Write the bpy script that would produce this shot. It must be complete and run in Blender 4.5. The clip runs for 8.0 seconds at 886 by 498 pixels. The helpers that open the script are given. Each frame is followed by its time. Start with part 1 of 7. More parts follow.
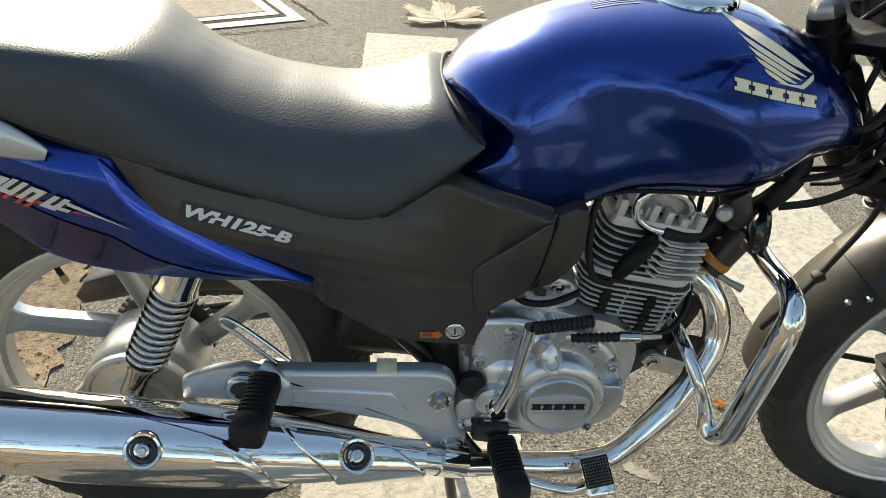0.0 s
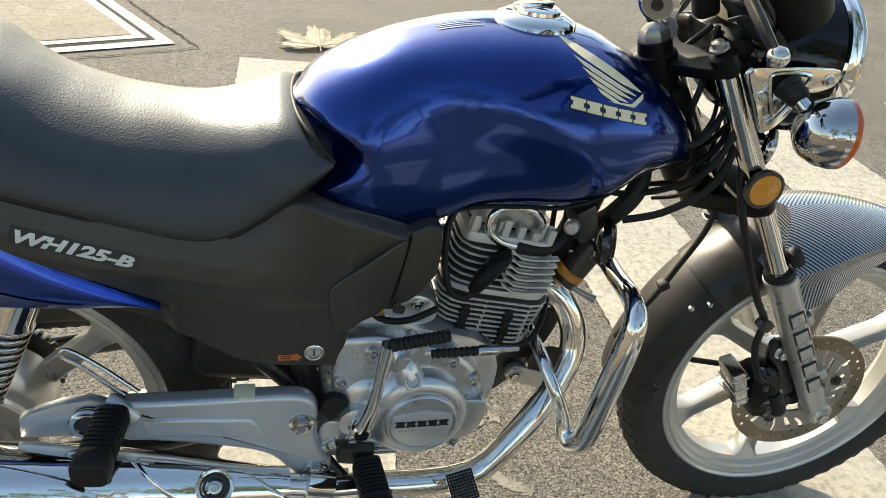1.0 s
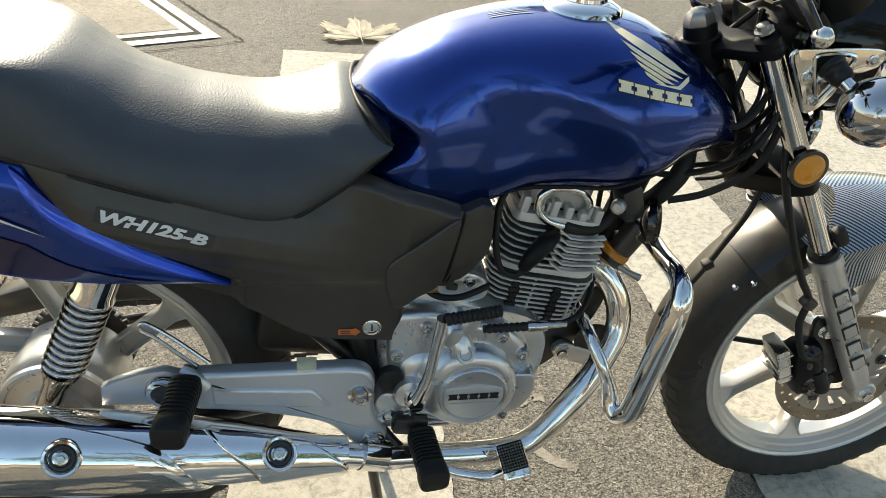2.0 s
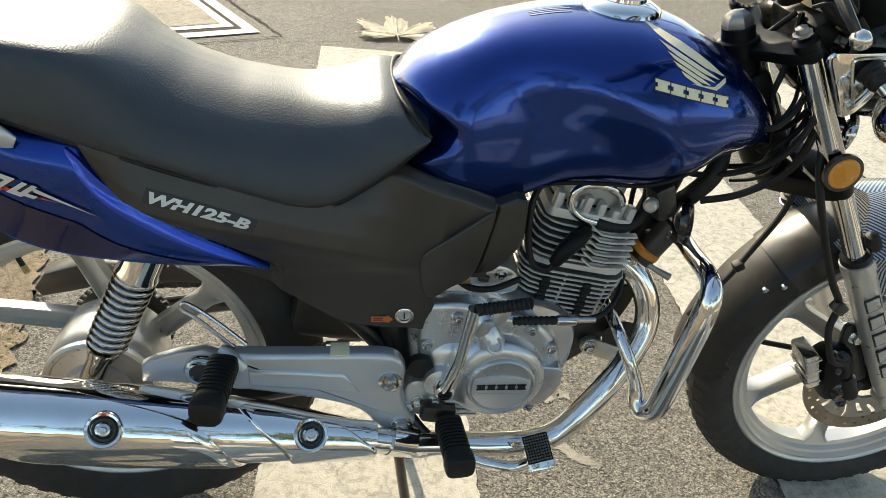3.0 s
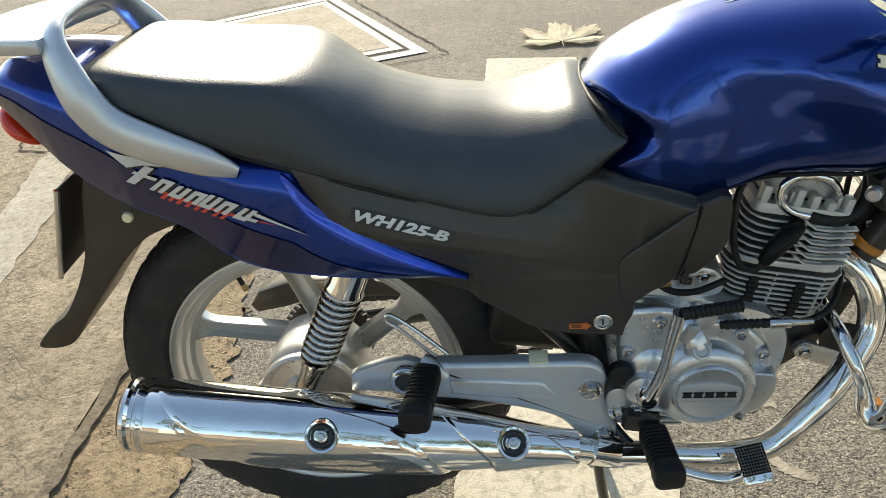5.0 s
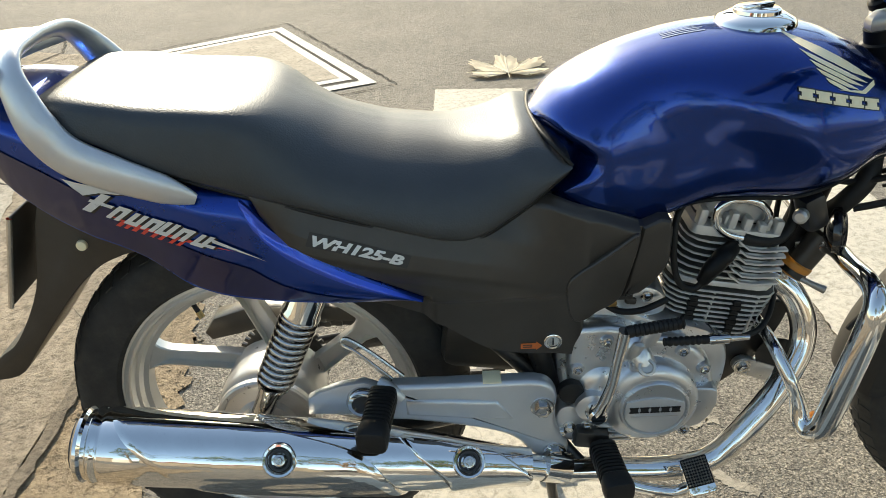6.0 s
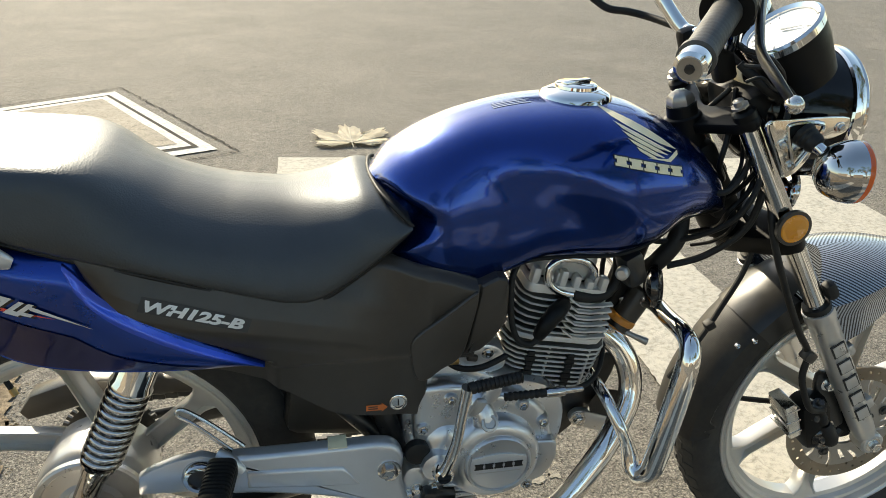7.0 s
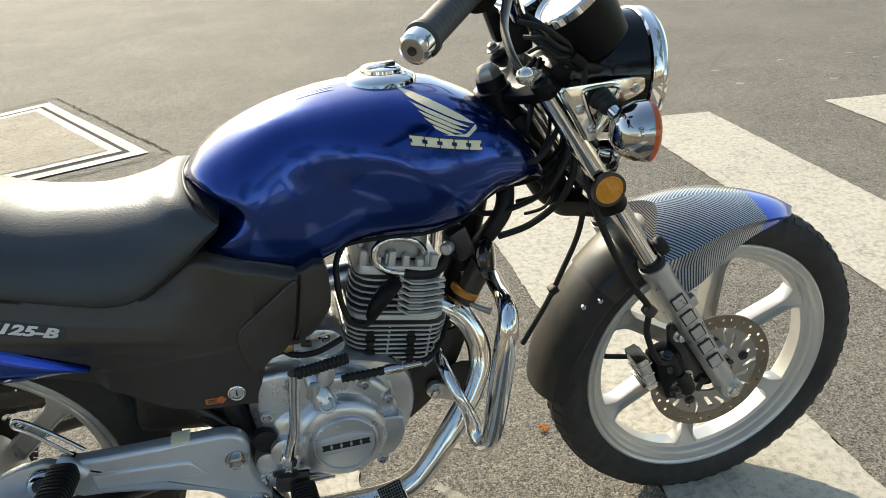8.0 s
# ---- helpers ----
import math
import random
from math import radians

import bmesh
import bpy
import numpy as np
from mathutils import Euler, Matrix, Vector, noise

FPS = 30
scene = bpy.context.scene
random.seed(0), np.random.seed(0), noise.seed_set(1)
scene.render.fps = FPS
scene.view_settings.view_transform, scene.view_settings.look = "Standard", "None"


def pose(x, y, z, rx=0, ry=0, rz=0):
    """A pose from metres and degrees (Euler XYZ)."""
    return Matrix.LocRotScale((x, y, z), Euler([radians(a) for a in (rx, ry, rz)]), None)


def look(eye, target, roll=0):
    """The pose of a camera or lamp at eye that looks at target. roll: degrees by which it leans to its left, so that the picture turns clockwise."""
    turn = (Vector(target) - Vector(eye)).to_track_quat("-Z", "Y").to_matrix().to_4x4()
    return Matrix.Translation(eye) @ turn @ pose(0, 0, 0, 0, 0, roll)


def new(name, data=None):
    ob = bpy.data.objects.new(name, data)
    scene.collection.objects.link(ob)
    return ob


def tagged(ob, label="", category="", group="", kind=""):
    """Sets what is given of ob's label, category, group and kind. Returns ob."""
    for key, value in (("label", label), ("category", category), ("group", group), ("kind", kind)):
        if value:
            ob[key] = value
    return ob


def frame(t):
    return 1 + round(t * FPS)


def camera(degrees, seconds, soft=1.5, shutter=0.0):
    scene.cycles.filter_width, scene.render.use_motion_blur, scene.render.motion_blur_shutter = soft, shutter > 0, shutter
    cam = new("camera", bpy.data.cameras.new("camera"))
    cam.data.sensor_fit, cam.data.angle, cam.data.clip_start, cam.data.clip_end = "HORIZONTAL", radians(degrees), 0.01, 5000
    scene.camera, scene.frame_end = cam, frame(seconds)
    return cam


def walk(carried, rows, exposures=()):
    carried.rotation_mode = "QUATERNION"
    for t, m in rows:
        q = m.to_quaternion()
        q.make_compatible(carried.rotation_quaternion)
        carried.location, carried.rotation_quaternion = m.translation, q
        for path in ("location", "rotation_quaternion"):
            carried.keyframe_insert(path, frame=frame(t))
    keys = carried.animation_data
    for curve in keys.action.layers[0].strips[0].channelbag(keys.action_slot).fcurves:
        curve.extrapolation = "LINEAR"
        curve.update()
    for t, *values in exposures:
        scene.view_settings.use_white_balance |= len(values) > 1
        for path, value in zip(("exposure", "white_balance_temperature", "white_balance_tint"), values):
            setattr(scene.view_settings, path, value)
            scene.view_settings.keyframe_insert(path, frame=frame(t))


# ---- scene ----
cam = camera(60.9, 8.0, soft=0.65)
PATH = [
    (0, (0.365, -0.863, 1.131), (0.491, 0.780, -0.003), 2.9),
    (0.5, (0.395, -0.865, 1.135), (0.695, 0.818, 0.098), 5.6),
    (1, (0.407, -0.875, 1.127), (0.819, 0.772, 0.071), 6.5),
    (1.5, (0.411, -0.895, 1.123), (0.799, 0.737, 0.035), 5.8),
    (2, (0.378, -0.916, 1.136), (0.696, 0.734, 0.052), 4.6),
    (3.5, (0.366, -0.942, 1.137), (0.596, 0.717, 0.044), 5.2),
    (4, (0.361, -0.940, 1.133), (0.521, 0.720, 0.029), 3.3),
    (4.5, (0.338, -0.934, 1.131), (0.228, 0.746, 0.051), -3.5),
    (4.7, (0.330, -0.934, 1.131), (0.138, 0.740, 0.055), -5.5),
    (5.8, (0.326, -0.964, 1.149), (0.211, 0.755, 0.133), -4.9),
    (6, (0.323, -0.968, 1.145), (0.271, 0.758, 0.135), -3.7),
    (6.5, (0.316, -0.978, 1.154), (0.369, 0.793, 0.225), -1.5),
    (7, (0.327, -0.981, 1.139), (0.687, 0.792, 0.285), 1.5),
    (7.5, (0.388, -1.009, 1.125), (0.826, 0.741, 0.262), 1.0),
    (8, (0.553, -1.049, 1.153), (0.934, 0.693, 0.247), -3.3),
]
walk(cam, [(t, look(eye, target, roll)) for t, eye, target, roll in PATH], [(0.0, 0.98, 7250, 4), (4.5, 1.0, 7250, 4), (6.5, 0.98, 7200, 4), (7.0, 0.86, 7200, 4), (7.5, 0.90, 7100, 4), (8.0, 0.86, 7000, 4)])

from mathutils.bvhtree import BVHTree

# ---- world, sun and exposure ----
SUN = Vector((-0.30, 1.0, 0.59)).normalized()
world = bpy.data.worlds.new("sky")
scene.world = world
world.use_nodes = True
wn = world.node_tree
sky = wn.nodes.new("ShaderNodeTexSky")
sky.sky_type = "NISHITA"
sky.sun_disc = False
sky.sun_elevation = math.asin(SUN.z)
sky.sun_rotation = math.atan2(SUN.x, SUN.y)
sky.air_density, sky.dust_density = 1.1, 1.0
wn.links.new(sky.outputs["Color"], wn.nodes["Background"].inputs["Color"])
wn.nodes["Background"].inputs["Strength"].default_value = 0.147
sun = new("sun", bpy.data.lights.new("sun", "SUN"))
sun.data.energy, sun.data.angle, sun.data.color = 4.15, radians(0.6), (1.0, 0.895, 0.76)
sun.matrix_world = look(SUN * 20, (0, 0, 0))


# ---- materials ----
def nodes(name):
    m = bpy.data.materials.new(name)
    m.use_nodes = True
    t = m.node_tree
    return m, t, t.nodes["Principled BSDF"], t.links.new


def coords(t, scale=1.0, source="Object"):
    c = t.nodes.new("ShaderNodeTexCoord")
    k = t.nodes.new("ShaderNodeMapping")
    k.inputs["Scale"].default_value = (scale, scale, scale) if isinstance(scale, (int, float)) else scale
    t.links.new(c.outputs[source], k.inputs["Vector"])
    return k.outputs["Vector"]


def noise_tex(t, vec, scale, detail=4.0, rough=0.55):
    n = t.nodes.new("ShaderNodeTexNoise")
    n.inputs["Scale"].default_value, n.inputs["Detail"].default_value, n.inputs["Roughness"].default_value = scale, detail, rough
    t.links.new(vec, n.inputs["Vector"])
    return n.outputs["Fac"]


def ramp(t, fac, stops):
    r = t.nodes.new("ShaderNodeValToRGB")
    while len(r.color_ramp.elements) < len(stops):
        r.color_ramp.elements.new(0.5)
    for e, (p, c) in zip(r.color_ramp.elements, stops):
        e.position, e.color = p, (*c, 1) if len(c) == 3 else c
    t.links.new(fac, r.inputs["Fac"])
    return r.outputs["Color"]


def mixc(t, fac, a, b, mode="MIX"):
    m = t.nodes.new("ShaderNodeMix")
    m.data_type, m.blend_type = "RGBA", mode
    for sock, v in (("Factor", fac), (6, a), (7, b)):
        s = m.inputs[0] if sock == "Factor" else m.inputs[sock]
        if isinstance(v, (int, float)):
            s.default_value = v
        elif isinstance(v, tuple):
            s.default_value = (*v, 1)
        else:
            t.links.new(v, s)
    return m.outputs[2]


def bumpy(t, p, height, strength, dist=0.001):
    b = t.nodes.new("ShaderNodeBump")
    b.inputs["Strength"].default_value, b.inputs["Distance"].default_value = strength, dist
    t.links.new(height, b.inputs["Height"])
    t.links.new(b.outputs["Normal"], p.inputs["Normal"])


def surface(name, color, rough=0.5, metal=0.0, vary=0.15, fine=180.0, bump=0.1, coat=0.0, dirt=0.0, dirt_color=(0.22, 0.18, 0.13), spread=0.12, spec=0.5, relief=0.0008):
    """A plain painted, moulded or cast surface: patchy colour, uneven gloss, fine grain, some dust."""
    m, t, p, link = nodes(name)
    v = coords(t)
    broad, small = noise_tex(t, v, 9.0, 5.0), noise_tex(t, v, fine, 3.0)
    lo, hi = tuple(c * (1 - vary) for c in color), tuple(min(1, c * (1 + vary)) for c in color)
    col = ramp(t, broad, [(0.3, lo), (0.7, hi)])
    if dirt:
        mask = ramp(t, noise_tex(t, v, 22.0, 8.0, 0.7), [(0.48, (0, 0, 0)), (0.75, (dirt, dirt, dirt))])
        col = mixc(t, mask, col, dirt_color)
    link(col, p.inputs["Base Color"])
    r = ramp(t, noise_tex(t, v, 40.0, 6.0, 0.65), [(0.3, (max(0.02, rough - spread),) * 3), (0.75, (min(1, rough + spread),) * 3)])
    link(r, p.inputs["Roughness"])
    p.inputs["Metallic"].default_value = metal
    p.inputs["Specular IOR Level"].default_value = spec
    p.inputs["Coat Weight"].default_value = coat
    p.inputs["Coat Roughness"].default_value = 0.04
    if bump:
        bumpy(t, p, small, bump, relief)
    return m


BLUE = surface("blue paint", (0.0007, 0.033, 0.22), 0.21, 0.9, 0.12, 900, 0.02, 0.75, 0.0, spread=0.05)
BRIGHT_BLUE = surface("bright blue paint", (0.012, 0.075, 0.6), 0.34, 0.7, 0.12, 900, 0.02, 1.0, spread=0.05)
TAIL = surface("tail paint", (0.001, 0.042, 0.30), 0.3, 0.9, 0.12, 900, 0.02, 0.75, spread=0.05)
NAVY = surface("dark blue lower cowl", (0.003, 0.010, 0.085), 0.34, 0.8, 0.2, 900, 0.02, 1.0, spread=0.05)
CHROME = surface("chrome", (0.77, 0.76, 0.74), 0.035, 1.0, 0.03, 60, 0.0, 0, 0.06, (0.4, 0.35, 0.28), 0.02)
SMOKED = surface("dark chrome", (0.52, 0.51, 0.50), 0.05, 1.0, 0.05, 60, 0.0, 0, 0.08, spread=0.03)
STEEL = surface("polished steel", (0.66, 0.645, 0.61), 0.22, 1.0, 0.08, 300, 0.05, 0, 0.1, spread=0.08)
ALLOY = surface("cast alloy", (0.66, 0.665, 0.67), 0.31, 0.88, 0.06, 500, 0.1, 0, 0.07, (0.3, 0.26, 0.2), 0.06)
FINS = surface("raw cast fins", (0.60, 0.58, 0.545), 0.46, 0.35, 0.08, 260, 0.25, 0, 0.10, (0.2, 0.16, 0.11), 0.08)
# Dark faces between the fins: shade painted in together with grime.
SHADED_WEB = surface("shaded grimy fin web", (0.075, 0.07, 0.063), 0.6, 0.2, 0.3, 200, 0.25, 0, 0.3, (0.16, 0.13, 0.09))
SILVER = surface("silver paint", (0.56, 0.575, 0.59), 0.36, 0.65, 0.05, 700, 0.05, 0.25, 0.035, spread=0.06)
SHEET = surface("bright sheet steel", (0.78, 0.755, 0.70), 0.13, 1.0, 0.06, 120, 0.15, 0, 0.08, spread=0.05)
BRIDGE = surface("satin black plastic", (0.022, 0.0205, 0.018), 0.33, 0, 0.2, 500, 0.05, 0, 0.12, (0.06, 0.052, 0.04), 0.06)
WHEEL = surface("wheel paint", (0.60, 0.585, 0.55), 0.34, 0.6, 0.05, 500, 0.08, 0.15, 0.03, (0.38, 0.32, 0.24), 0.05)
FORK = surface("fork grey", (0.50, 0.49, 0.47), 0.36, 0.6, 0.1, 500, 0.1, 0.1, 0.15)
DISC_STEEL = surface("worn disc steel", (0.36, 0.345, 0.32), 0.42, 0.8, 0.12, 300, 0.1, 0, 0.35, (0.25, 0.18, 0.11))
SWEPT = surface("rusty swept steel", (0.25, 0.215, 0.17), 0.38, 0.8, 0.18, 300, 0.12, 0, 0.5, (0.2, 0.13, 0.07))
MATT = surface("dull black", (0.006, 0.006, 0.006), 0.42, 0, 0.25, 300, 0.1, 0, 0.04, (0.05, 0.044, 0.035), spec=0.16)
BLACK = surface("matt black plastic", (0.033, 0.0285, 0.0235), 0.34, 0, 0.25, 1400, 0.22, 0, 0.16, (0.09, 0.074, 0.054), 0.06, 0.52)
LACQUER = surface("black lacquer", (0.004, 0.004, 0.0045), 0.07, 0, 0.2, 400, 0.0, 0, 0.02, spread=0.03, spec=0.32)
GLOSS = surface("gloss black paint", (0.007, 0.007, 0.008), 0.15, 0, 0.2, 400, 0.03, 0.6, 0.05)
RUBBER = surface("black rubber", (0.010, 0.0097, 0.0092), 0.55, 0, 0.25, 500, 0.25, 0, 0.06, (0.08, 0.07, 0.055), spec=0.3)
TYRE = surface("tyre rubber", (0.022, 0.021, 0.0195), 0.78, 0, 0.3, 260, 0.35, 0, 0.3, (0.1, 0.085, 0.065))
IRON = surface("frame black", (0.014, 0.014, 0.014), 0.38, 0.1, 0.3, 300, 0.15, 0.2, 0.25, (0.12, 0.09, 0.06))
BAND = surface("faded orange plastic", (0.5, 0.2, 0.03), 0.35, 0, 0.2, 200, 0.1)
ORANGE = surface("orange plastic", (0.62, 0.10, 0.012), 0.22, 0, 0.1, 200, 0.05, 0.5)
AMBER = surface("amber reflector", (0.62, 0.24, 0.012), 0.25, 0, 0.08, 400, 0.1, 0.6)
RED = surface("red lens", (0.72, 0.045, 0.012), 0.15, 0, 0.1, 300, 0.03, 0.7)
CREAM = surface("cream decal", (0.86, 0.75, 0.49), 0.35, 0, 0.06, 300, 0.0, 0.5)
GREY_DECAL = surface("silver decal", (0.62, 0.62, 0.6), 0.35, 0.1, 0.06, 300, 0.0, 0.4)
RED_DECAL = surface("red decal", (0.62, 0.045, 0.03), 0.4, 0, 0.06, 300, 0.0, 0.4)
ORANGE_DECAL = surface("orange decal", (0.55, 0.14, 0.03), 0.5, 0, 0.1, 300, 0.0)
INK = surface("black decal", (0.012, 0.012, 0.012), 0.4, 0, 0.1, 300, 0.0)
WHITE = surface("dial glare white", (0.75, 0.75, 0.73), 0.3, 0, 0.03, 300, 0.0)
GRIP = surface("grey-black grip rubber", (0.045, 0.043, 0.040), 0.6, 0, 0.2, 500, 0.3, 0, 0.1, (0.1, 0.085, 0.065))
GOLD = surface("aged brass", (0.45, 0.3, 0.12), 0.35, 0.8, 0.15, 200, 0.1)


def seat_vinyl():
    """Black grained vinyl with a soft sheen."""
    m, t, p, link = nodes("seat vinyl")
    v = coords(t)
    g = t.nodes.new("ShaderNodeTexVoronoi")
    g.inputs["Scale"].default_value = 400.0
    link(v, g.inputs["Vector"])
    link(ramp(t, noise_tex(t, v, 14, 5), [(0.3, (0.032, 0.0315, 0.030)), (0.7, (0.043, 0.042, 0.040))]), p.inputs["Base Color"])
    link(ramp(t, noise_tex(t, v, 30, 5), [(0.3, (0.43,) * 3), (0.75, (0.51,) * 3)]), p.inputs["Roughness"])
    p.inputs["Specular IOR Level"].default_value = 0.62
    p.inputs["Specular Tint"].default_value = (0.72, 0.86, 1.0, 1)
    bumpy(t, p, g.outputs["Distance"], 0.42, 0.0005)
    return m


def carbon():
    """Carbon-look film: fine slanted stripes in grey and near black under lacquer."""
    m, t, p, link = nodes("carbon film")
    v = coords(t)
    w = t.nodes.new("ShaderNodeTexWave")
    w.wave_type, w.bands_direction = "BANDS", "X"
    w.inputs["Scale"].default_value, w.inputs["Distortion"].default_value = 46.0, 0.0
    link(coords(t, (1, 0, 0), "UV"), w.inputs["Vector"])
    link(ramp(t, w.outputs["Fac"], [(0.40, (0.009, 0.011, 0.016)), (0.58, (0.33, 0.36, 0.40))]), p.inputs["Base Color"])
    p.inputs["Roughness"].default_value, p.inputs["Coat Weight"].default_value, p.inputs["Metallic"].default_value = 0.3, 0.8, 0.2
    bumpy(t, p, noise_tex(t, v, 400), 0.05)
    return m


def ribbed():
    """Dusty black moulded plastic with very fine ribs."""
    m, t, p, link = nodes("ribbed black plastic")
    v = coords(t)
    w = t.nodes.new("ShaderNodeTexWave")
    w.inputs["Scale"].default_value = 170.0
    k = t.nodes.new("ShaderNodeMapping")
    k.inputs["Rotation"].default_value = (0, radians(30), 0)
    link(v, k.inputs["Vector"])
    link(k.outputs["Vector"], w.inputs["Vector"])
    dust = ramp(t, noise_tex(t, v, 16, 7, 0.65), [(0.4, (0.017, 0.016, 0.015)), (0.8, (0.045, 0.040, 0.032))])
    link(dust, p.inputs["Base Color"])
    p.inputs["Roughness"].default_value = 0.46
    p.inputs["Specular IOR Level"].default_value = 0.3
    bumpy(t, p, w.outputs["Fac"], 0.15, 0.0004)
    return m


def asphalt():
    """Worn grey asphalt: pale stones in darker binder, broad stains, thin cracks."""
    m, t, p, link = nodes("asphalt")
    v = coords(t)
    vo = t.nodes.new("ShaderNodeTexVoronoi")
    vo.inputs["Scale"].default_value = 235.0
    bend = t.nodes.new("ShaderNodeTexNoise")
    bend.inputs["Scale"].default_value, bend.inputs["Detail"].default_value = 120.0, 3.0
    link(v, bend.inputs["Vector"])
    link(mixc(t, 0.006, v, bend.outputs["Color"], "LINEAR_LIGHT"), vo.inputs["Vector"])
    stones = ramp(t, vo.outputs["Distance"], [(0.1, (0.285, 0.265, 0.232)), (0.45, (0.19, 0.178, 0.158)), (0.8, (0.085, 0.08, 0.071))])
    grey = t.nodes.new("ShaderNodeRGBToBW")
    link(vo.outputs["Color"], grey.inputs["Color"])
    tone = mixc(t, 0.7, stones, ramp(t, grey.outputs["Val"], [(0.2, (0.62, 0.61, 0.59)), (0.8, (1.40, 1.36, 1.28))]), "MULTIPLY")
    broad = ramp(t, noise_tex(t, v, 1.3, 6, 0.6), [(0.3, (0.80, 0.79, 0.77)), (0.72, (1.12, 1.10, 1.07))])
    col = mixc(t, 1.0, tone, broad, "MULTIPLY")
    blot = ramp(t, noise_tex(t, v, 34, 4, 0.65), [(0.32, (0.82, 0.82, 0.82)), (0.68, (1.26, 1.25, 1.22))])
    col = mixc(t, 1.0, col, blot, "MULTIPLY")
    pale = ramp(t, noise_tex(t, v, 95, 2, 0.5), [(0.62, (0, 0, 0)), (0.70, (0.5, 0.5, 0.5))])
    pits = ramp(t, noise_tex(t, v, 125, 2.5, 0.6), [(0.33, (0.26, 0.25, 0.24)), (0.40, (0.62, 0.61, 0.60)), (0.46, (1.06, 1.06, 1.06))])
    col = mixc(t, 1.0, col, pits, "MULTIPLY")
    col = mixc(t, pale, col, (0.42, 0.385, 0.32))
    holes = ramp(t, noise_tex(t, v, 27, 5, 0.68), [(0.33, (0.55, 0.54, 0.52)), (0.44, (1.0, 1.0, 1.0)), (0.66, (1.0, 1.0, 1.0)), (0.76, (1.28, 1.26, 1.2))])
    col = mixc(t, 1.0, col, holes, "MULTIPLY")
    dust = ramp(t, noise_tex(t, v, 3.5, 8, 0.7), [(0.5, (0, 0, 0)), (0.8, (0.5, 0.5, 0.5))])
    col = mixc(t, dust, col, (0.26, 0.23, 0.185))
    link(col, p.inputs["Base Color"])
    p.inputs["Roughness"].default_value = 0.85
    mixh = t.nodes.new("ShaderNodeMath")
    mixh.operation = "MULTIPLY_ADD"
    link(vo.outputs["Distance"], mixh.inputs[0])
    mixh.inputs[1].default_value = -1.0
    link(noise_tex(t, v, 160, 4, 0.6), mixh.inputs[2])
    coarse = t.nodes.new("ShaderNodeMath")
    coarse.operation = "MULTIPLY_ADD"
    link(noise_tex(t, v, 75, 4, 0.62), coarse.inputs[0])
    coarse.inputs[1].default_value = 2.2
    link(mixh.outputs[0], coarse.inputs[2])
    bumpy(t, p, coarse.outputs[0], 0.75, 0.0036)
    return m


def worn_ground(name, pale, dark, crack=0.5, grain=220.0, rough=0.85, wear=0.0, relief=0.006, patchy=0.25):
    """Cracked, dusty paint or concrete; where wear is set the asphalt's grey shows through in specks."""
    m, t, p, link = nodes(name)
    v = coords(t)
    base = ramp(t, noise_tex(t, v, 2.6, 8, 0.65), [(0.3, dark), (0.68, pale)])
    specks = ramp(t, noise_tex(t, v, 55, 6, 0.75), [(0.36, (0.5, 0.48, 0.45)), (0.52, (1, 1, 1)), (0.7, (1.18, 1.17, 1.14))])
    blot = ramp(t, noise_tex(t, v, 12, 6, 0.7), [(0.34, (0.72, 0.7, 0.66)), (0.6, (1.06, 1.06, 1.06))])
    col = mixc(t, patchy, mixc(t, 0.6 + 0.4 * patchy, base, specks, "MULTIPLY"), blot, "MULTIPLY")
    warp = t.nodes.new("ShaderNodeTexNoise")
    warp.inputs["Scale"].default_value, warp.inputs["Detail"].default_value = 5.0, 5.0
    link(v, warp.inputs["Vector"])
    bent = mixc(t, 0.12, v, warp.outputs["Color"], "LINEAR_LIGHT")
    cr = t.nodes.new("ShaderNodeTexVoronoi")
    cr.feature = "DISTANCE_TO_EDGE"
    cr.inputs["Scale"].default_value = 3.6
    link(bent, cr.inputs["Vector"])
    lines = ramp(t, cr.outputs["Distance"], [(0.0, (1 - crack,) * 3), (0.012, (1, 1, 1))])
    col = mixc(t, 1.0, col, lines, "MULTIPLY")
    if wear:
        bare = ramp(t, noise_tex(t, v, 16, 9, 0.75), [(0.56, (0, 0, 0)), (0.66, (wear,) * 3)])
        col = mixc(t, bare, col, (0.17, 0.16, 0.14))
    link(col, p.inputs["Base Color"])
    p.inputs["Roughness"].default_value = rough
    h = mixc(t, 0.5, mixc(t, 0.5, noise_tex(t, v, grain, 7, 0.75), noise_tex(t, v, 18, 6, 0.7)), lines, "MULTIPLY")
    bumpy(t, p, h, 0.95, relief)
    return m


VINYL, CARBON, RIBBED = seat_vinyl(), carbon(), ribbed()
ASPHALT = asphalt()
PAINT = worn_ground("crossing paint", (0.56, 0.52, 0.435), (0.47, 0.435, 0.365), 0.26, wear=0.35, patchy=0.15)
MARK = worn_ground("white road paint", (0.72, 0.7, 0.64), (0.58, 0.55, 0.49), 0.2, wear=0.25)
CONCRETE = worn_ground("concrete", (0.37, 0.30, 0.215), (0.2, 0.163, 0.115), 0.4, 75, relief=0.02, patchy=1.0)
SAND = worn_ground("sandy patch", (0.44, 0.335, 0.205), (0.26, 0.195, 0.125), 0.1, 90, relief=0.03, patchy=1.0)
SLAB = worn_ground("brown slab", (0.36, 0.31, 0.24), (0.26, 0.23, 0.18), 0.35)
LEAF = surface("dry leaf", (0.70, 0.63, 0.49), 0.7, 0, 0.3, 200, 0.4)
ROOF = surface("roof tile red", (0.3, 0.1, 0.06), 0.7, 0, 0.3, 40, 0.3)
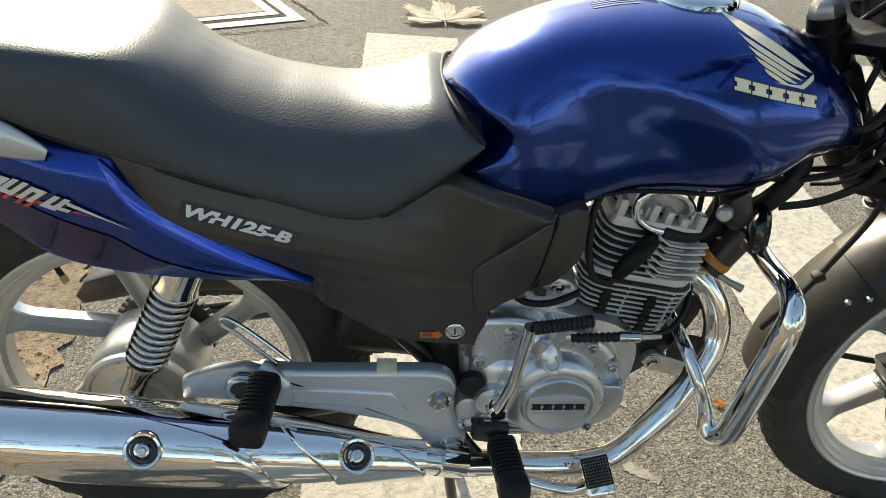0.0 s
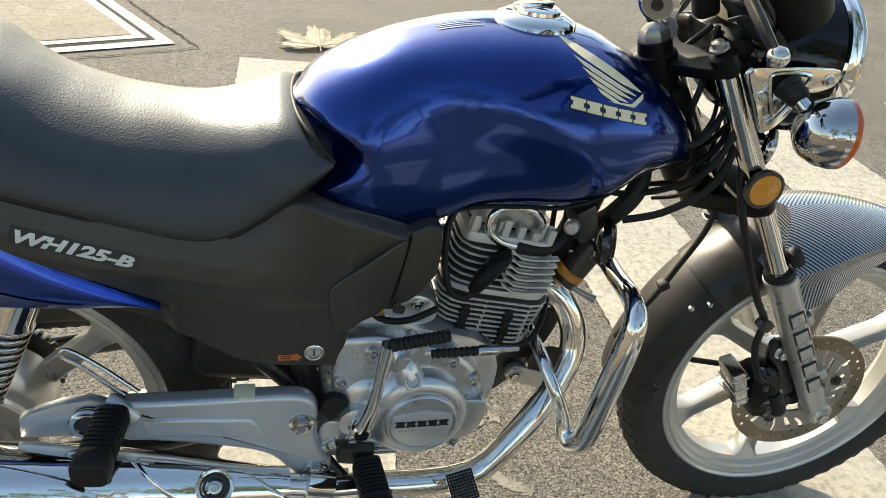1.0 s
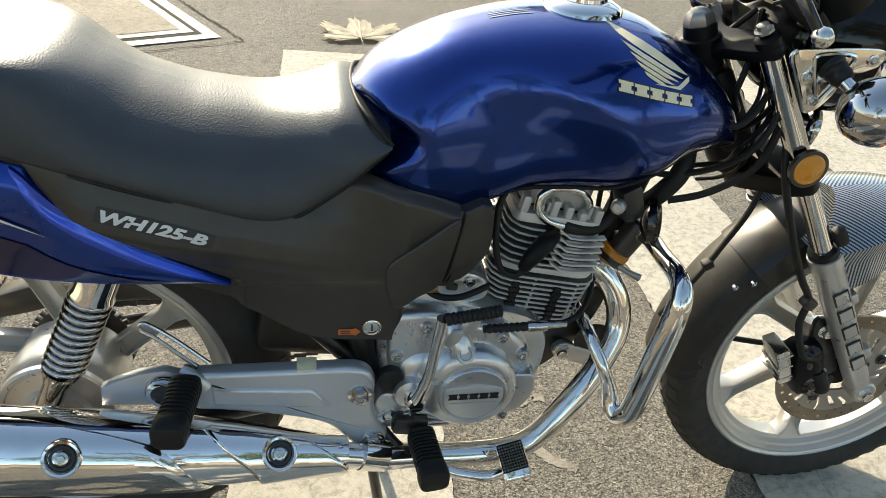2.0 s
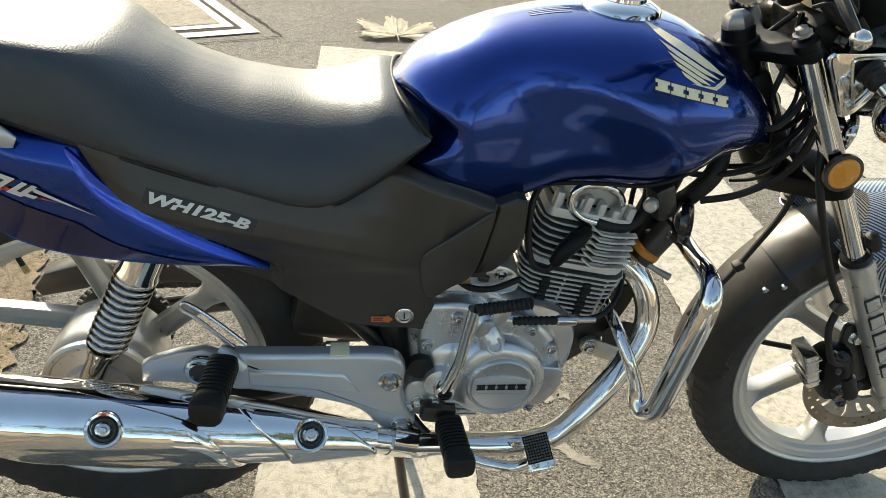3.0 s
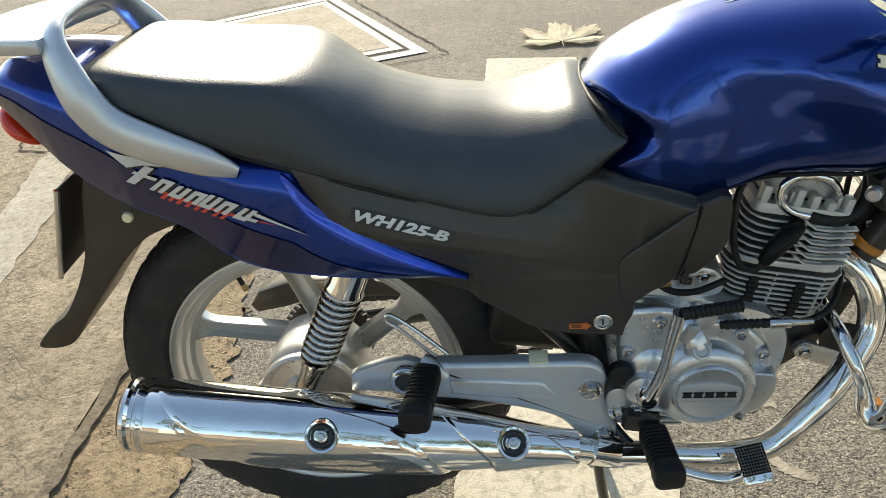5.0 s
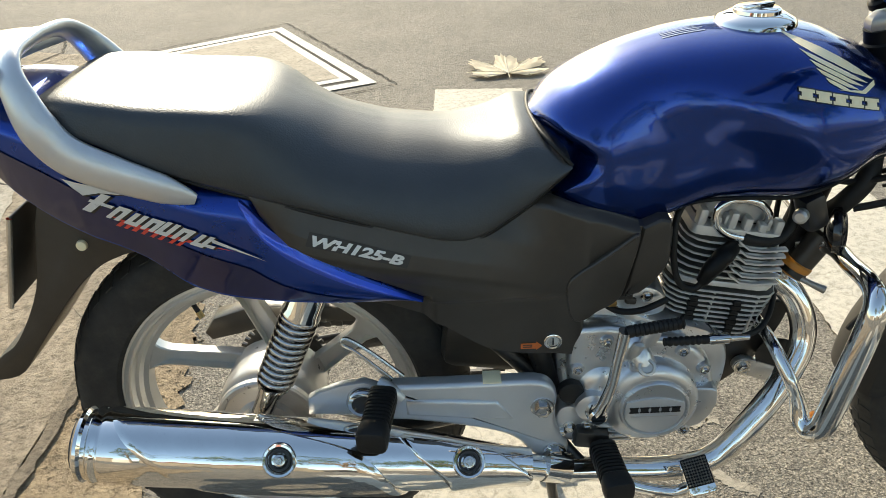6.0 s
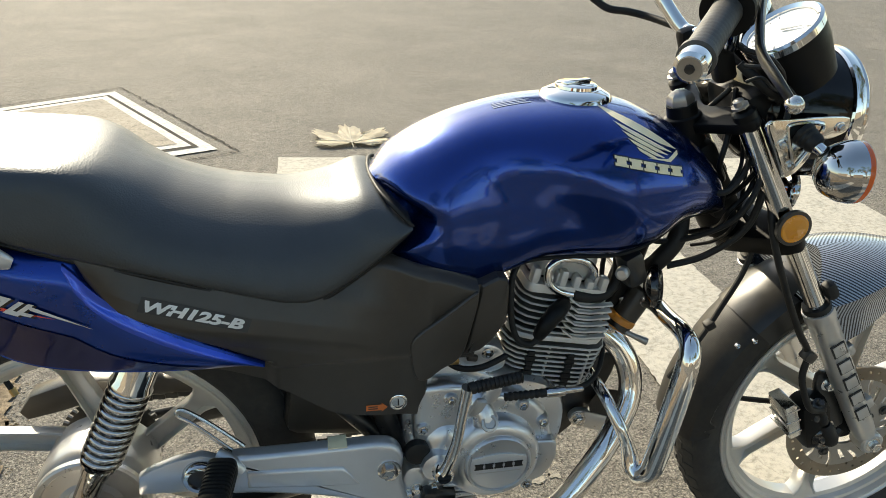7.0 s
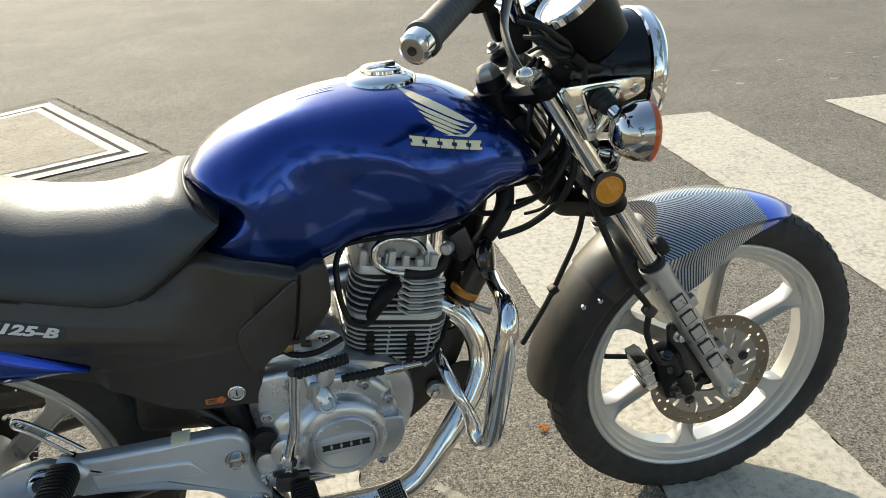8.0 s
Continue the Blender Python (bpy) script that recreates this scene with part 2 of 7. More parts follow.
EDGE = worn_ground("shaded grimy concrete edge", (0.25, 0.2, 0.14), (0.14, 0.112, 0.08), 0.2, 60, relief=0.03, patchy=1.0)
LINE = worn_ground("faded line", (0.40, 0.37, 0.31), (0.27, 0.24, 0.19), 0.3, 120, wear=0.8)
PLASTER = surface("wall plaster", (0.20, 0.175, 0.14), 0.8, 0, 0.25, 30, 0.3)
STICKER = surface("faded sticker", (0.16, 0.2, 0.3), 0.4, 0.2, 0.2, 300, 0.0, 0.4)
TAR = worn_ground("tar", (0.06, 0.05, 0.038), (0.022, 0.019, 0.015), 0.1, 120, 1.0)


# ---- mesh tools ----
def part(name, bm, material, parent=None, label="", sharp=38):
    """Links a bmesh as one mesh object under a thing or a part."""
    bmesh.ops.recalc_face_normals(bm, faces=bm.faces)
    me = bpy.data.meshes.new(name)
    bm.to_mesh(me)
    bm.free()
    me.materials.append(material)
    me.shade_smooth()
    me.set_sharp_from_angle(angle=radians(sharp))
    ob = new(name, me)
    if parent:
        ob.parent = parent
        ob.matrix_parent_inverse = Matrix.Translation(-Vector(parent.location)) if parent.data is None else Matrix()
    if label:
        ob["label"] = label
    return ob


def second(ob, material, test):
    """Gives the faces that pass the test another material."""
    ob.data.materials.append(material)
    for f in ob.data.polygons:
        if test(f):
            f.material_index = 1
    return ob


def thing(name, at, label, category, group="", kind=""):
    ob = new(name)
    ob.location = at
    ob.empty_display_size = 0.1
    return tagged(ob, label, category, group, kind)


def spline(pts, sub=8, closed=False):
    """Catmull-Rom through the points."""
    p = [Vector(q) for q in pts]
    n, out = len(p), []
    for i in range(n if closed else n - 1):
        a, b, c, d = (p[(i - 1) % n], p[i], p[(i + 1) % n], p[(i + 2) % n]) if closed else (p[max(i - 1, 0)], p[i], p[i + 1], p[min(i + 2, n - 1)])
        for k in range(sub):
            u = k / sub
            out.append(0.5 * ((2 * b) + (c - a) * u + (2 * a - 5 * b + 4 * c - d) * u * u + (3 * b - a - 3 * c + d) * u ** 3))
    if not closed:
        out.append(p[-1])
    return out


def curve(pts):
    """A smooth function through (x, value) pairs."""
    xs, ys = [p[0] for p in pts], [p[1] for p in pts]
    d = [(ys[i + 1] - ys[i]) / (xs[i + 1] - xs[i]) for i in range(len(xs) - 1)]
    m = [d[0]] + [0 if d[i - 1] * d[i] <= 0 else 2 * d[i - 1] * d[i] / (d[i - 1] + d[i]) for i in range(1, len(d))] + [d[-1]]

    def f(x):
        if x <= xs[0]:
            return ys[0]
        if x >= xs[-1]:
            return ys[-1]
        i = max(k for k in range(len(d)) if xs[k] <= x)
        h = xs[i + 1] - xs[i]
        u = (x - xs[i]) / h
        return ys[i] * (1 + 2 * u) * (1 - u) ** 2 + m[i] * h * u * (1 - u) ** 2 + ys[i + 1] * u * u * (3 - 2 * u) + m[i + 1] * h * u * u * (u - 1)
    return f


def loft(rings, closed=True, caps=True, bm=None):
    bm = bm or bmesh.new()
    vs = [[bm.verts.new(p) for p in r] for r in rings]
    n = len(rings[0])
    for a, b in zip(vs, vs[1:]):
        for i in range(n if closed else n - 1):
            bm.faces.new((a[i], a[(i + 1) % n], b[(i + 1) % n], b[i]))
    if caps and closed:
        bm.faces.new(vs[0])
        bm.faces.new(vs[-1])
    return bm


def tube(pts, r, n=12, sub=8, closed=False, bm=None, smooth=True, flat=1.0):
    """A swept tube; r is one radius or one for each point; flat squeezes it sideways."""
    radii = r if isinstance(r, (list, tuple)) else [r] * len(pts)
    path = spline(pts, sub, closed) if smooth and len(pts) > 2 else [Vector(p) for p in pts]
    k = len(path)
    rr = [radii[0]] * k if len(set(radii)) == 1 else [float(np.interp(i / (k - 1) * (len(pts) - 1), range(len(pts)), radii)) for i in range(k)]
    rings, side = [], None
    for i, p in enumerate(path):
        a, b = path[i - 1 if (i or closed) else 0], path[(i + 1) % k if closed else min(i + 1, k - 1)]
        d = (b - a).normalized()
        if side is None:
            side = d.cross(Vector((0, 0, 1)) if abs(d.z) < 0.9 else Vector((0, 1, 0))).normalized()
        side = (side - d * side.dot(d)).normalized()
        up = d.cross(side)
        rings.append([p + side * (rr[i] * flat * math.cos(2 * math.pi * j / n)) + up * (rr[i] * math.sin(2 * math.pi * j / n)) for j in range(n)])
    if closed:
        rings.append(rings[0])
        bm = loft(rings, True, False, bm)
        bmesh.ops.remove_doubles(bm, verts=bm.verts, dist=1e-6)
        return bm
    return loft(rings, True, True, bm)


def lathe(profile, at, axis, n=40, bm=None, ends=True):
    """Turns (distance along the axis, radius) pairs about an axis through at."""
    axis = Vector(axis).normalized()
    s = axis.cross(Vector((0, 0, 1)) if abs(axis.z) < 0.9 else Vector((1, 0, 0))).normalized()
    u = axis.cross(s)
    at = Vector(at)
    rings = [[at + axis * a + (s * math.cos(2 * math.pi * j / n) + u * math.sin(2 * math.pi * j / n)) * max(r, 1e-5) for j in range(n)] for a, r in profile]
    return loft(rings, True, ends, bm)


def slab(outline, y0, y1, bevel=0.0, bm=None, axis="y", seg=2):
    """An outline in x and z given a thickness from y0 to y1, with rounded edges (axis z: outline in x and y)."""
    bm = bm or bmesh.new()
    lift = (lambda a, b, c: (a, c, b)) if axis == "y" else (lambda a, b, c: (a, b, c)) if axis == "z" else (lambda a, b, c: (c, a, b))
    lo = [bm.verts.new(lift(a, b, y0)) for a, b in outline]
    hi = [bm.verts.new(lift(a, b, y1)) for a, b in outline]
    n = len(outline)
    faces = [bm.faces.new(lo), bm.faces.new(hi[::-1])] + [bm.faces.new((lo[i], lo[(i + 1) % n], hi[(i + 1) % n], hi[i])) for i in range(n)]
    if bevel:
        edges = list({e for f in faces[:2] for e in f.edges})
        bmesh.ops.recalc_face_normals(bm, faces=faces)
        bmesh.ops.bevel(bm, geom=edges, offset=bevel, segments=seg, affect="EDGES", profile=0.5)
    return bm


def rounded(pts, sub=5):
    """A closed outline smoothed through its (a, b) points."""
    return [(p.x, p.y) for p in spline([(a, b, 0) for a, b in pts], sub, True)]


def block(size, at, turn=(0, 0, 0), bevel=0.003, bm=None):
    """A block with rounded edges."""
    own = bmesh.new()
    bmesh.ops.create_cube(own, size=1.0)
    bmesh.ops.scale(own, vec=size, verts=own.verts)
    if bevel:
        bmesh.ops.bevel(own, geom=list(own.edges), offset=bevel, segments=2, affect="EDGES", profile=0.5)
    bmesh.ops.transform(own, matrix=pose(*at, *turn), verts=own.verts)
    if bm is None:
        return own
    return merge(bm, own)


def merge(bm, other):
    me = bpy.data.meshes.new("join")
    other.to_mesh(me)
    other.free()
    bm.from_mesh(me)
    bpy.data.meshes.remove(me)
    return bm


def hexbolt(at, axis, r=0.006, h=0.006, bm=None):
    """A flanged hexagon bolt head."""
    bm = lathe([(0, r * 1.45), (0.0015, r * 1.45), (0.002, r * 1.2)], at, axis, 20, bm)
    return lathe([(0.0015, r), (h - 0.001, r), (h, r * 0.8), (h, r * 0.45), (h - 0.001, r * 0.4)], at, axis, 6, bm)


def panel(top, bottom, x0, x1, bulge, thick=0.004, nx=48, nu=14):
    """A moulded shell between a lower and an upper edge; bulge(x, u) is its distance from the middle plane."""
    t, b = curve(top), curve(bottom)
    outer, inner = [], []
    for i in range(nx + 1):
        x = x0 + (x1 - x0) * i / nx
        zb, zt = b(x), t(x)
        outer.append([(x, -bulge(x, j / nu), zb + (zt - zb) * j / nu) for j in range(nu + 1)])
        inner.append([(x, -bulge(x, j / nu) + thick, zb + (zt - zb) * j / nu) for j in range(nu + 1)])
    return loft([o + n[::-1] for o, n in zip(outer, inner)])


def mirrored_only(bm):
    """Turns a near-side part into the far-side one."""
    for v in bm.verts:
        v.co.y = -v.co.y
    return bm


# ---- ground ----
def sheet(name, outline, z, material, label, parent=None, thick=0.0):
    """A flat piece of the ground with a ragged outline, slightly proud of what it lies on."""
    bm = bmesh.new()
    top = [bm.verts.new((a, b, z)) for a, b in outline]
    f = bm.faces.new(top)
    if thick:
        low = [bm.verts.new((a, b, z - thick)) for a, b in outline]
        n = len(top)
        for i in range(n):
            bm.faces.new((top[i], low[i], low[(i + 1) % n], top[(i + 1) % n]))
    bmesh.ops.triangulate(bm, faces=[f])
    ob = part(name, bm, material, parent)
    if parent is None:
        tagged(ob, label, "ground marking", kind="structure")
    return ob


def ragged(corners, step=0.05, rough=0.006, seed=1):
    """An outline through the corners with worn, uneven edges."""
    rnd, out = random.Random(seed), []
    for (ax, ay), (bx, by) in zip(corners, corners[1:] + corners[:1]):
        n = max(1, int(math.hypot(bx - ax, by - ay) / step))
        for i in range(n):
            u = i / n
            k = 0 if i == 0 else rough
            out.append((ax + (bx - ax) * u + rnd.uniform(-k, k), ay + (by - ay) * u + rnd.uniform(-k, k)))
    return out


bm = bmesh.new()
steps = [-300, -60, -12, -4, -2, -1, 0, 1, 2, 3, 4, 6, 12, 60, 300]
grid = [[bm.verts.new((x, y, 0)) for y in steps] for x in steps]
for i in range(len(steps) - 1):
    for j in range(len(steps) - 1):
        bm.faces.new((grid[i][j], grid[i + 1][j], grid[i + 1][j + 1], grid[i][j + 1]))
ground = tagged(part("ground", bm, ASPHALT), "worn grey asphalt road in low sun", "road", kind="structure")

ENDS = ((0.2, 0.615, 2.47, -2.4), (1.2, 1.625, 2.33, -2.4), (2.17, 2.62, 2.22, -2.4), (3.22, 3.65, 2.12, -2.4), (4.2, 4.63, 2.05, -2.4))
for k, (x0, x1, far, near) in enumerate(ENDS):
    sheet("crossing_stripe", ragged([(x0 - 0.03, near), (x1 - 0.03, near), (x1 + 0.02, far - 0.05), (x0 + 0.03, far)], 0.018, 0.0035, k), 0.004, PAINT,
          "worn cream zebra crossing stripe on asphalt")

sheet("apron_line", ragged([(-1.22, 0.3), (-1.10, 0.3), (-1.16, 1.0), (-1.36, 1.75), (-1.50, 1.75), (-1.33, 1.0)], 0.05, 0.015, 13), 0.0145, LINE, "faded white line on the concrete apron")
# the concrete apron beside the road, its worn edge and the sandy gutter
sheet("pavement_apron", ragged([(-9, -3), (-0.63, -3), (-0.615, 1.1), (-0.86, 2.1), (-1.62, 3.35), (-9, 6)], 0.12, 0.004, 7), 0.012, CONCRETE, "cracked pale concrete apron beside the road", thick=0.012)
sheet("sand_strip", ragged([(-0.61, -3), (-0.37, -3), (-0.335, 0.2), (-0.340, 0.36), (-0.368, 0.56), (-0.405, 0.75), (-0.5, 1.25), (-0.61, 1.1)], 0.022, 0.016, 9), 0.005, SAND, "sandy brown dirt along the apron's edge")
# the strip's dark colour holds the step's shadow as well as grime
sheet("apron_edge", ragged([(-0.628, -3), (-0.598, -3), (-0.583, 1.1), (-0.615, 1.12)], 0.025, 0.006, 11), 0.014, EDGE, "crumbled edge of the concrete apron, its step's shadow painted dark")


def crack(name, pts, width, seed, label, z=0.0045):
    """A thin ragged ribbon along the points."""
    rnd = random.Random(seed)
    mids = []
    for (ax, ay), (bx, by) in zip(pts, pts[1:]):
        n = max(2, int(math.hypot(bx - ax, by - ay) / 0.03))
        nx, ny = -(by - ay), bx - ax
        k = math.hypot(nx, ny)
        for i in range(n + 1):
            o = rnd.uniform(-0.008, 0.008)
            mids.append((ax + (bx - ax) * i / n + nx / k * o, ay + (by - ay) * i / n + ny / k * o, nx / k, ny / k, width * rnd.uniform(0.25, 0.75)))
    left = [(x + nx * w, y + ny * w) for x, y, nx, ny, w in mids]
    right = [(x - nx * w, y - ny * w) for x, y, nx, ny, w in mids]
    bm = loft([[(a, b, z), (c, d, z)] for (a, b), (c, d) in zip(left, right)], False, False)
    return tagged(part(name, bm, TAR), label, "ground marking", kind="structure")


crack("ground_crack", [(-1.95, 2.62), (-1.6, 1.66), (-1.47, 1.64), (-1.1, 1.5), (-0.72, 1.2)], 0.010, 31, "dark crack across the concrete apron", 0.015)
crack("ground_crack", [(-2.2, 2.9), (-2.0, 3.5), (-2.3, 4.3)], 0.012, 32, "dark crack across the concrete apron", 0.015)
for k, (x, y) in enumerate(((4.23, 3.29), (4.04, 2.91), (3.58, 2.93), (3.10, 2.87), (3.07, 2.57), (3.57, 2.45), (4.10, 2.75), (4.95, 4.44), (0.51, 6.34))):
    sheet("paint_fleck", ragged([(x - 0.03, y - 0.008), (x + 0.015, y - 0.014), (x + 0.025, y + 0.006), (x - 0.012, y + 0.014)], 0.010, 0.008, 40 + k), 0.0015, LINE, "small pale fleck of old road paint")

for k, rim in enumerate(([(0.755, 0.112), (0.775, 0.118), (0.815, 0.066), (0.862, 0.026), (0.852, 0.012), (0.80, 0.045)], [(0.755, 0.20), (0.80, 0.198), (0.808, 0.218), (0.785, 0.240), (0.76, 0.228)], [(0.815, 0.213), (0.842, 0.206), (0.848, 0.226), (0.825, 0.236)])):
    sheet("worn_smear", ragged(rim, 0.004, 0.005, 60 + k), 0.0012, LINE, "pale worn smear on the asphalt")

crack("ground_crack", [(5.18, 4.95), (5.36, 4.75), (5.50, 4.40)], 0.016, 33, "dark crack in the far asphalt", 0.004)


def small_leaf():
    """A curled scrap of orange-brown leaf."""
    rnd = random.Random(12)
    bm = bmesh.new()
    c = Vector((1.036, 0.212, 0.004))
    rim = [bm.verts.new(c + Vector((math.cos(a) * rnd.uniform(0.006, 0.022), math.sin(a) * rnd.uniform(0.006, 0.018), rnd.uniform(0.0, 0.009)))) for a in [2 * math.pi * k / 14 for k in range(14)]]
    top = bm.verts.new(c + Vector((0, 0, 0.004)))
    for k in range(14):
        bm.faces.new((rim[k], rim[(k + 1) % 14], top))
    bmesh.ops.solidify(bm, geom=bm.faces, thickness=0.0008)
    tagged(part("leaf_scrap", bm, BAND, sharp=80), "small curled orange-brown leaf scrap on asphalt", "leaf")


small_leaf()


def gravel():
    """Small stones and crumbs along the apron's edge."""
    rnd = random.Random(8)
    bm = bmesh.new()
    for _ in range(520):
        x, y = rnd.choice(((rnd.gauss(-0.57, 0.03), rnd.uniform(-0.4, 1.1)), (rnd.uniform(-0.6, -0.36), rnd.uniform(-0.3, 1.1)), (rnd.uniform(-1.3, -0.6), rnd.uniform(-0.3, 1.3)), (rnd.gauss(-0.352, 0.022), rnd.uniform(-0.1, 0.75))))
        q = rnd.uniform(0.0015, 0.0035) if rnd.random() < 0.93 else rnd.uniform(0.004, 0.007)
        z = 0.014 if x < -0.615 else 0.006
        vs = [bm.verts.new((x + q * dx * rnd.uniform(0.7, 1.3), y + q * dy * rnd.uniform(0.7, 1.3), z + q * dz * rnd.uniform(0.5, 0.9))) for dx, dy, dz in ((1, 0, 0), (0, 1, 0), (-1, 0, 0), (0, -1, 0), (0, 0, 1), (0, 0, -0.6))]
        for a, b, c in ((0, 1, 4), (1, 2, 4), (2, 3, 4), (3, 0, 4), (1, 0, 5), (2, 1, 5), (3, 2, 5), (0, 3, 5)):
            bm.faces.new((vs[a], vs[b], vs[c]))
    tagged(part("gravel", bm, SAND, sharp=20), "loose sandy grit along the concrete edge", "gravel", kind="stuff")


gravel()


def lozenge():
    """The painted lozenge: a brown panel, two white lines with a dark line between them, tar round it."""
    apex, east, south, west = Vector((-0.75, 3.83)), Vector((-0.07, 2.63)), Vector((-0.9, 2.3)), Vector((-1.75, 3.2))
    mid = (apex + east + south + west) / 4
    root = [apex, east, south, west]

    def ring(s):
        return [tuple(mid + (c - mid) * s) for c in root]
    a, b, c = (tuple(mid + (q - mid) * 1.15) for q in (apex, east, south))
    crack("tar_joint", [a, b], 0.010, 21, "dark ragged joint beside the painted lozenge")
    crack("tar_joint", [b, c], 0.008, 22, "dark ragged joint beside the painted lozenge")
    crack("tar_joint", [tuple(mid + (west - mid) * 1.07), a], 0.008, 24, "dark ragged joint beside the painted lozenge")
    sheet("painted_lozenge", ragged(ring(1.02), 0.2, 0.002, 22), 0.0055, MARK, "white outline of a painted road lozenge")
    sheet("lozenge_line", ring(0.908), 0.0075, TAR, "thin dark line within the lozenge's white outline")
    sheet("lozenge_inner", ring(0.862), 0.0095, MARK, "white inner line of the painted lozenge")
    sheet("lozenge_panel", ragged(ring(0.775), 0.1, 0.004, 23), 0.0115, SLAB, "brown worn panel inside the painted lozenge")


lozenge()


def dry_leaf():
    """A large dry fan-shaped lobed leaf lying crumpled on the road."""
    rnd = random.Random(5)
    bm = bmesh.new()
    c = Vector((0.585, 2.61, 0.010))
    n = 90
    long = [rnd.uniform(0.85, 1.12) for _ in range(6)]
    rows = []
    for k, share in enumerate((0.06, 0.35, 0.62, 0.85, 1.0)):
        row = []
        for i in range(n + 1):
            deg = -18 + 216 * i / n
            a = radians(deg)
            lobe = 0.60 + 0.40 * long[min(5, int((deg + 18) / 36.1))] * abs(math.cos(math.pi * (deg - 90) / 42)) ** 0.8 + rnd.uniform(-0.06, 0.05) * (2.4 if k == 4 else 1)
            q = (0.165 + 0.135 * max(0, math.sin(a))) * (1 - share + share * lobe) * share
            fold = 0.004 * share * math.cos(2 * math.pi * (deg - 90) / 42) + rnd.uniform(-0.005, 0.005) * share
            row.append(bm.verts.new(c + Vector((q * math.cos(a), q * math.sin(a), 0.008 + fold + 0.003 * (k == 4) * rnd.random()))))
        rows.append(row)
    for lo, hi in zip(rows, rows[1:]):
        for i in range(n):
            bm.faces.new((lo[i], lo[i + 1], hi[i + 1], hi[i]))
    bmesh.ops.solidify(bm, geom=bm.faces, thickness=0.0012)
    leaf = tagged(part("dry_leaf", bm, LEAF, sharp=80), "large pale dry leaf lying on the asphalt", "leaf")
    bm = bmesh.new()
    for deg in (6, 48, 90, 132, 174):
        d = Vector((math.cos(radians(deg)) * 0.17, math.sin(radians(deg)) * (0.26 if deg == 90 else 0.2), 0.012))
        tube([c + Vector((0, 0, 0.012)), c + d * 0.5 + Vector((0, 0, 0.014)), c + d * 0.95 + Vector((0, 0, 0.010))], 0.0018, 5, 3, bm=bm)
    tube([c + Vector((0, 0, 0.012)), c + Vector((0.004, -0.05, 0.004))], 0.0022, 5, 3, bm=bm)
    part("vein", bm, LEAF, leaf)


dry_leaf()


# unseen building line added behind the camera: closes the place, shows in chrome and paint
def street_wall(x0, x1, y, high, paint, label):
    bm = block((x1 - x0, 0.5, high), ((x0 + x1) / 2, y, high / 2), (0, 0, 0), 0.03)
    tagged(part("wall_south", bm, paint), label, "wall", kind="structure")


WHITEWASH = surface("whitewashed wall", (0.40, 0.38, 0.34), 0.8, 0, 0.15, 30, 0.3)
DARK_WALL = surface("dark reflected wall", (0.035, 0.036, 0.04), 0.5, 0, 0.2, 30, 0.2)
# Dark pieces between the walls are added only to vary the reflections.
for x0, x1, y, high, paint, label in (
        (-40, -15, -24, 4.6, PLASTER, "plain beige building wall across the street"), (-15, -9.5, -23.4, 3.4, WHITEWASH, "white building wall across the street"),
        (-9.5, -6.5, -23, 2.6, DARK_WALL, "dark unseen wall piece, added for its reflection"), (-6.5, 1.5, -23.6, 3.8, PLASTER, "beige building wall across the street"),
        (1.5, 4.2, -23, 2.5, DARK_WALL, "dark unseen wall piece, added for its reflection"), (4.2, 13, -23.4, 3.2, WHITEWASH, "white building wall across the street"),
        (13, 40, -24, 4.8, PLASTER, "plain beige building wall across the street")):
    street_wall(x0, x1, y, high, paint, label)
for x0, x1, y, z in ((-40, -15, -23.7, 4.75), (-6.5, 1.5, -23.3, 3.95), (4.2, 9, -23.1, 3.3)):
    tagged(part("wall_coping", block((x1 - x0, 1.2, 0.3), ((x0 + x1) / 2, y, z), (0, 0, 0), 0.05), ROOF), "reddish coping of the building wall", "wall", kind="structure")


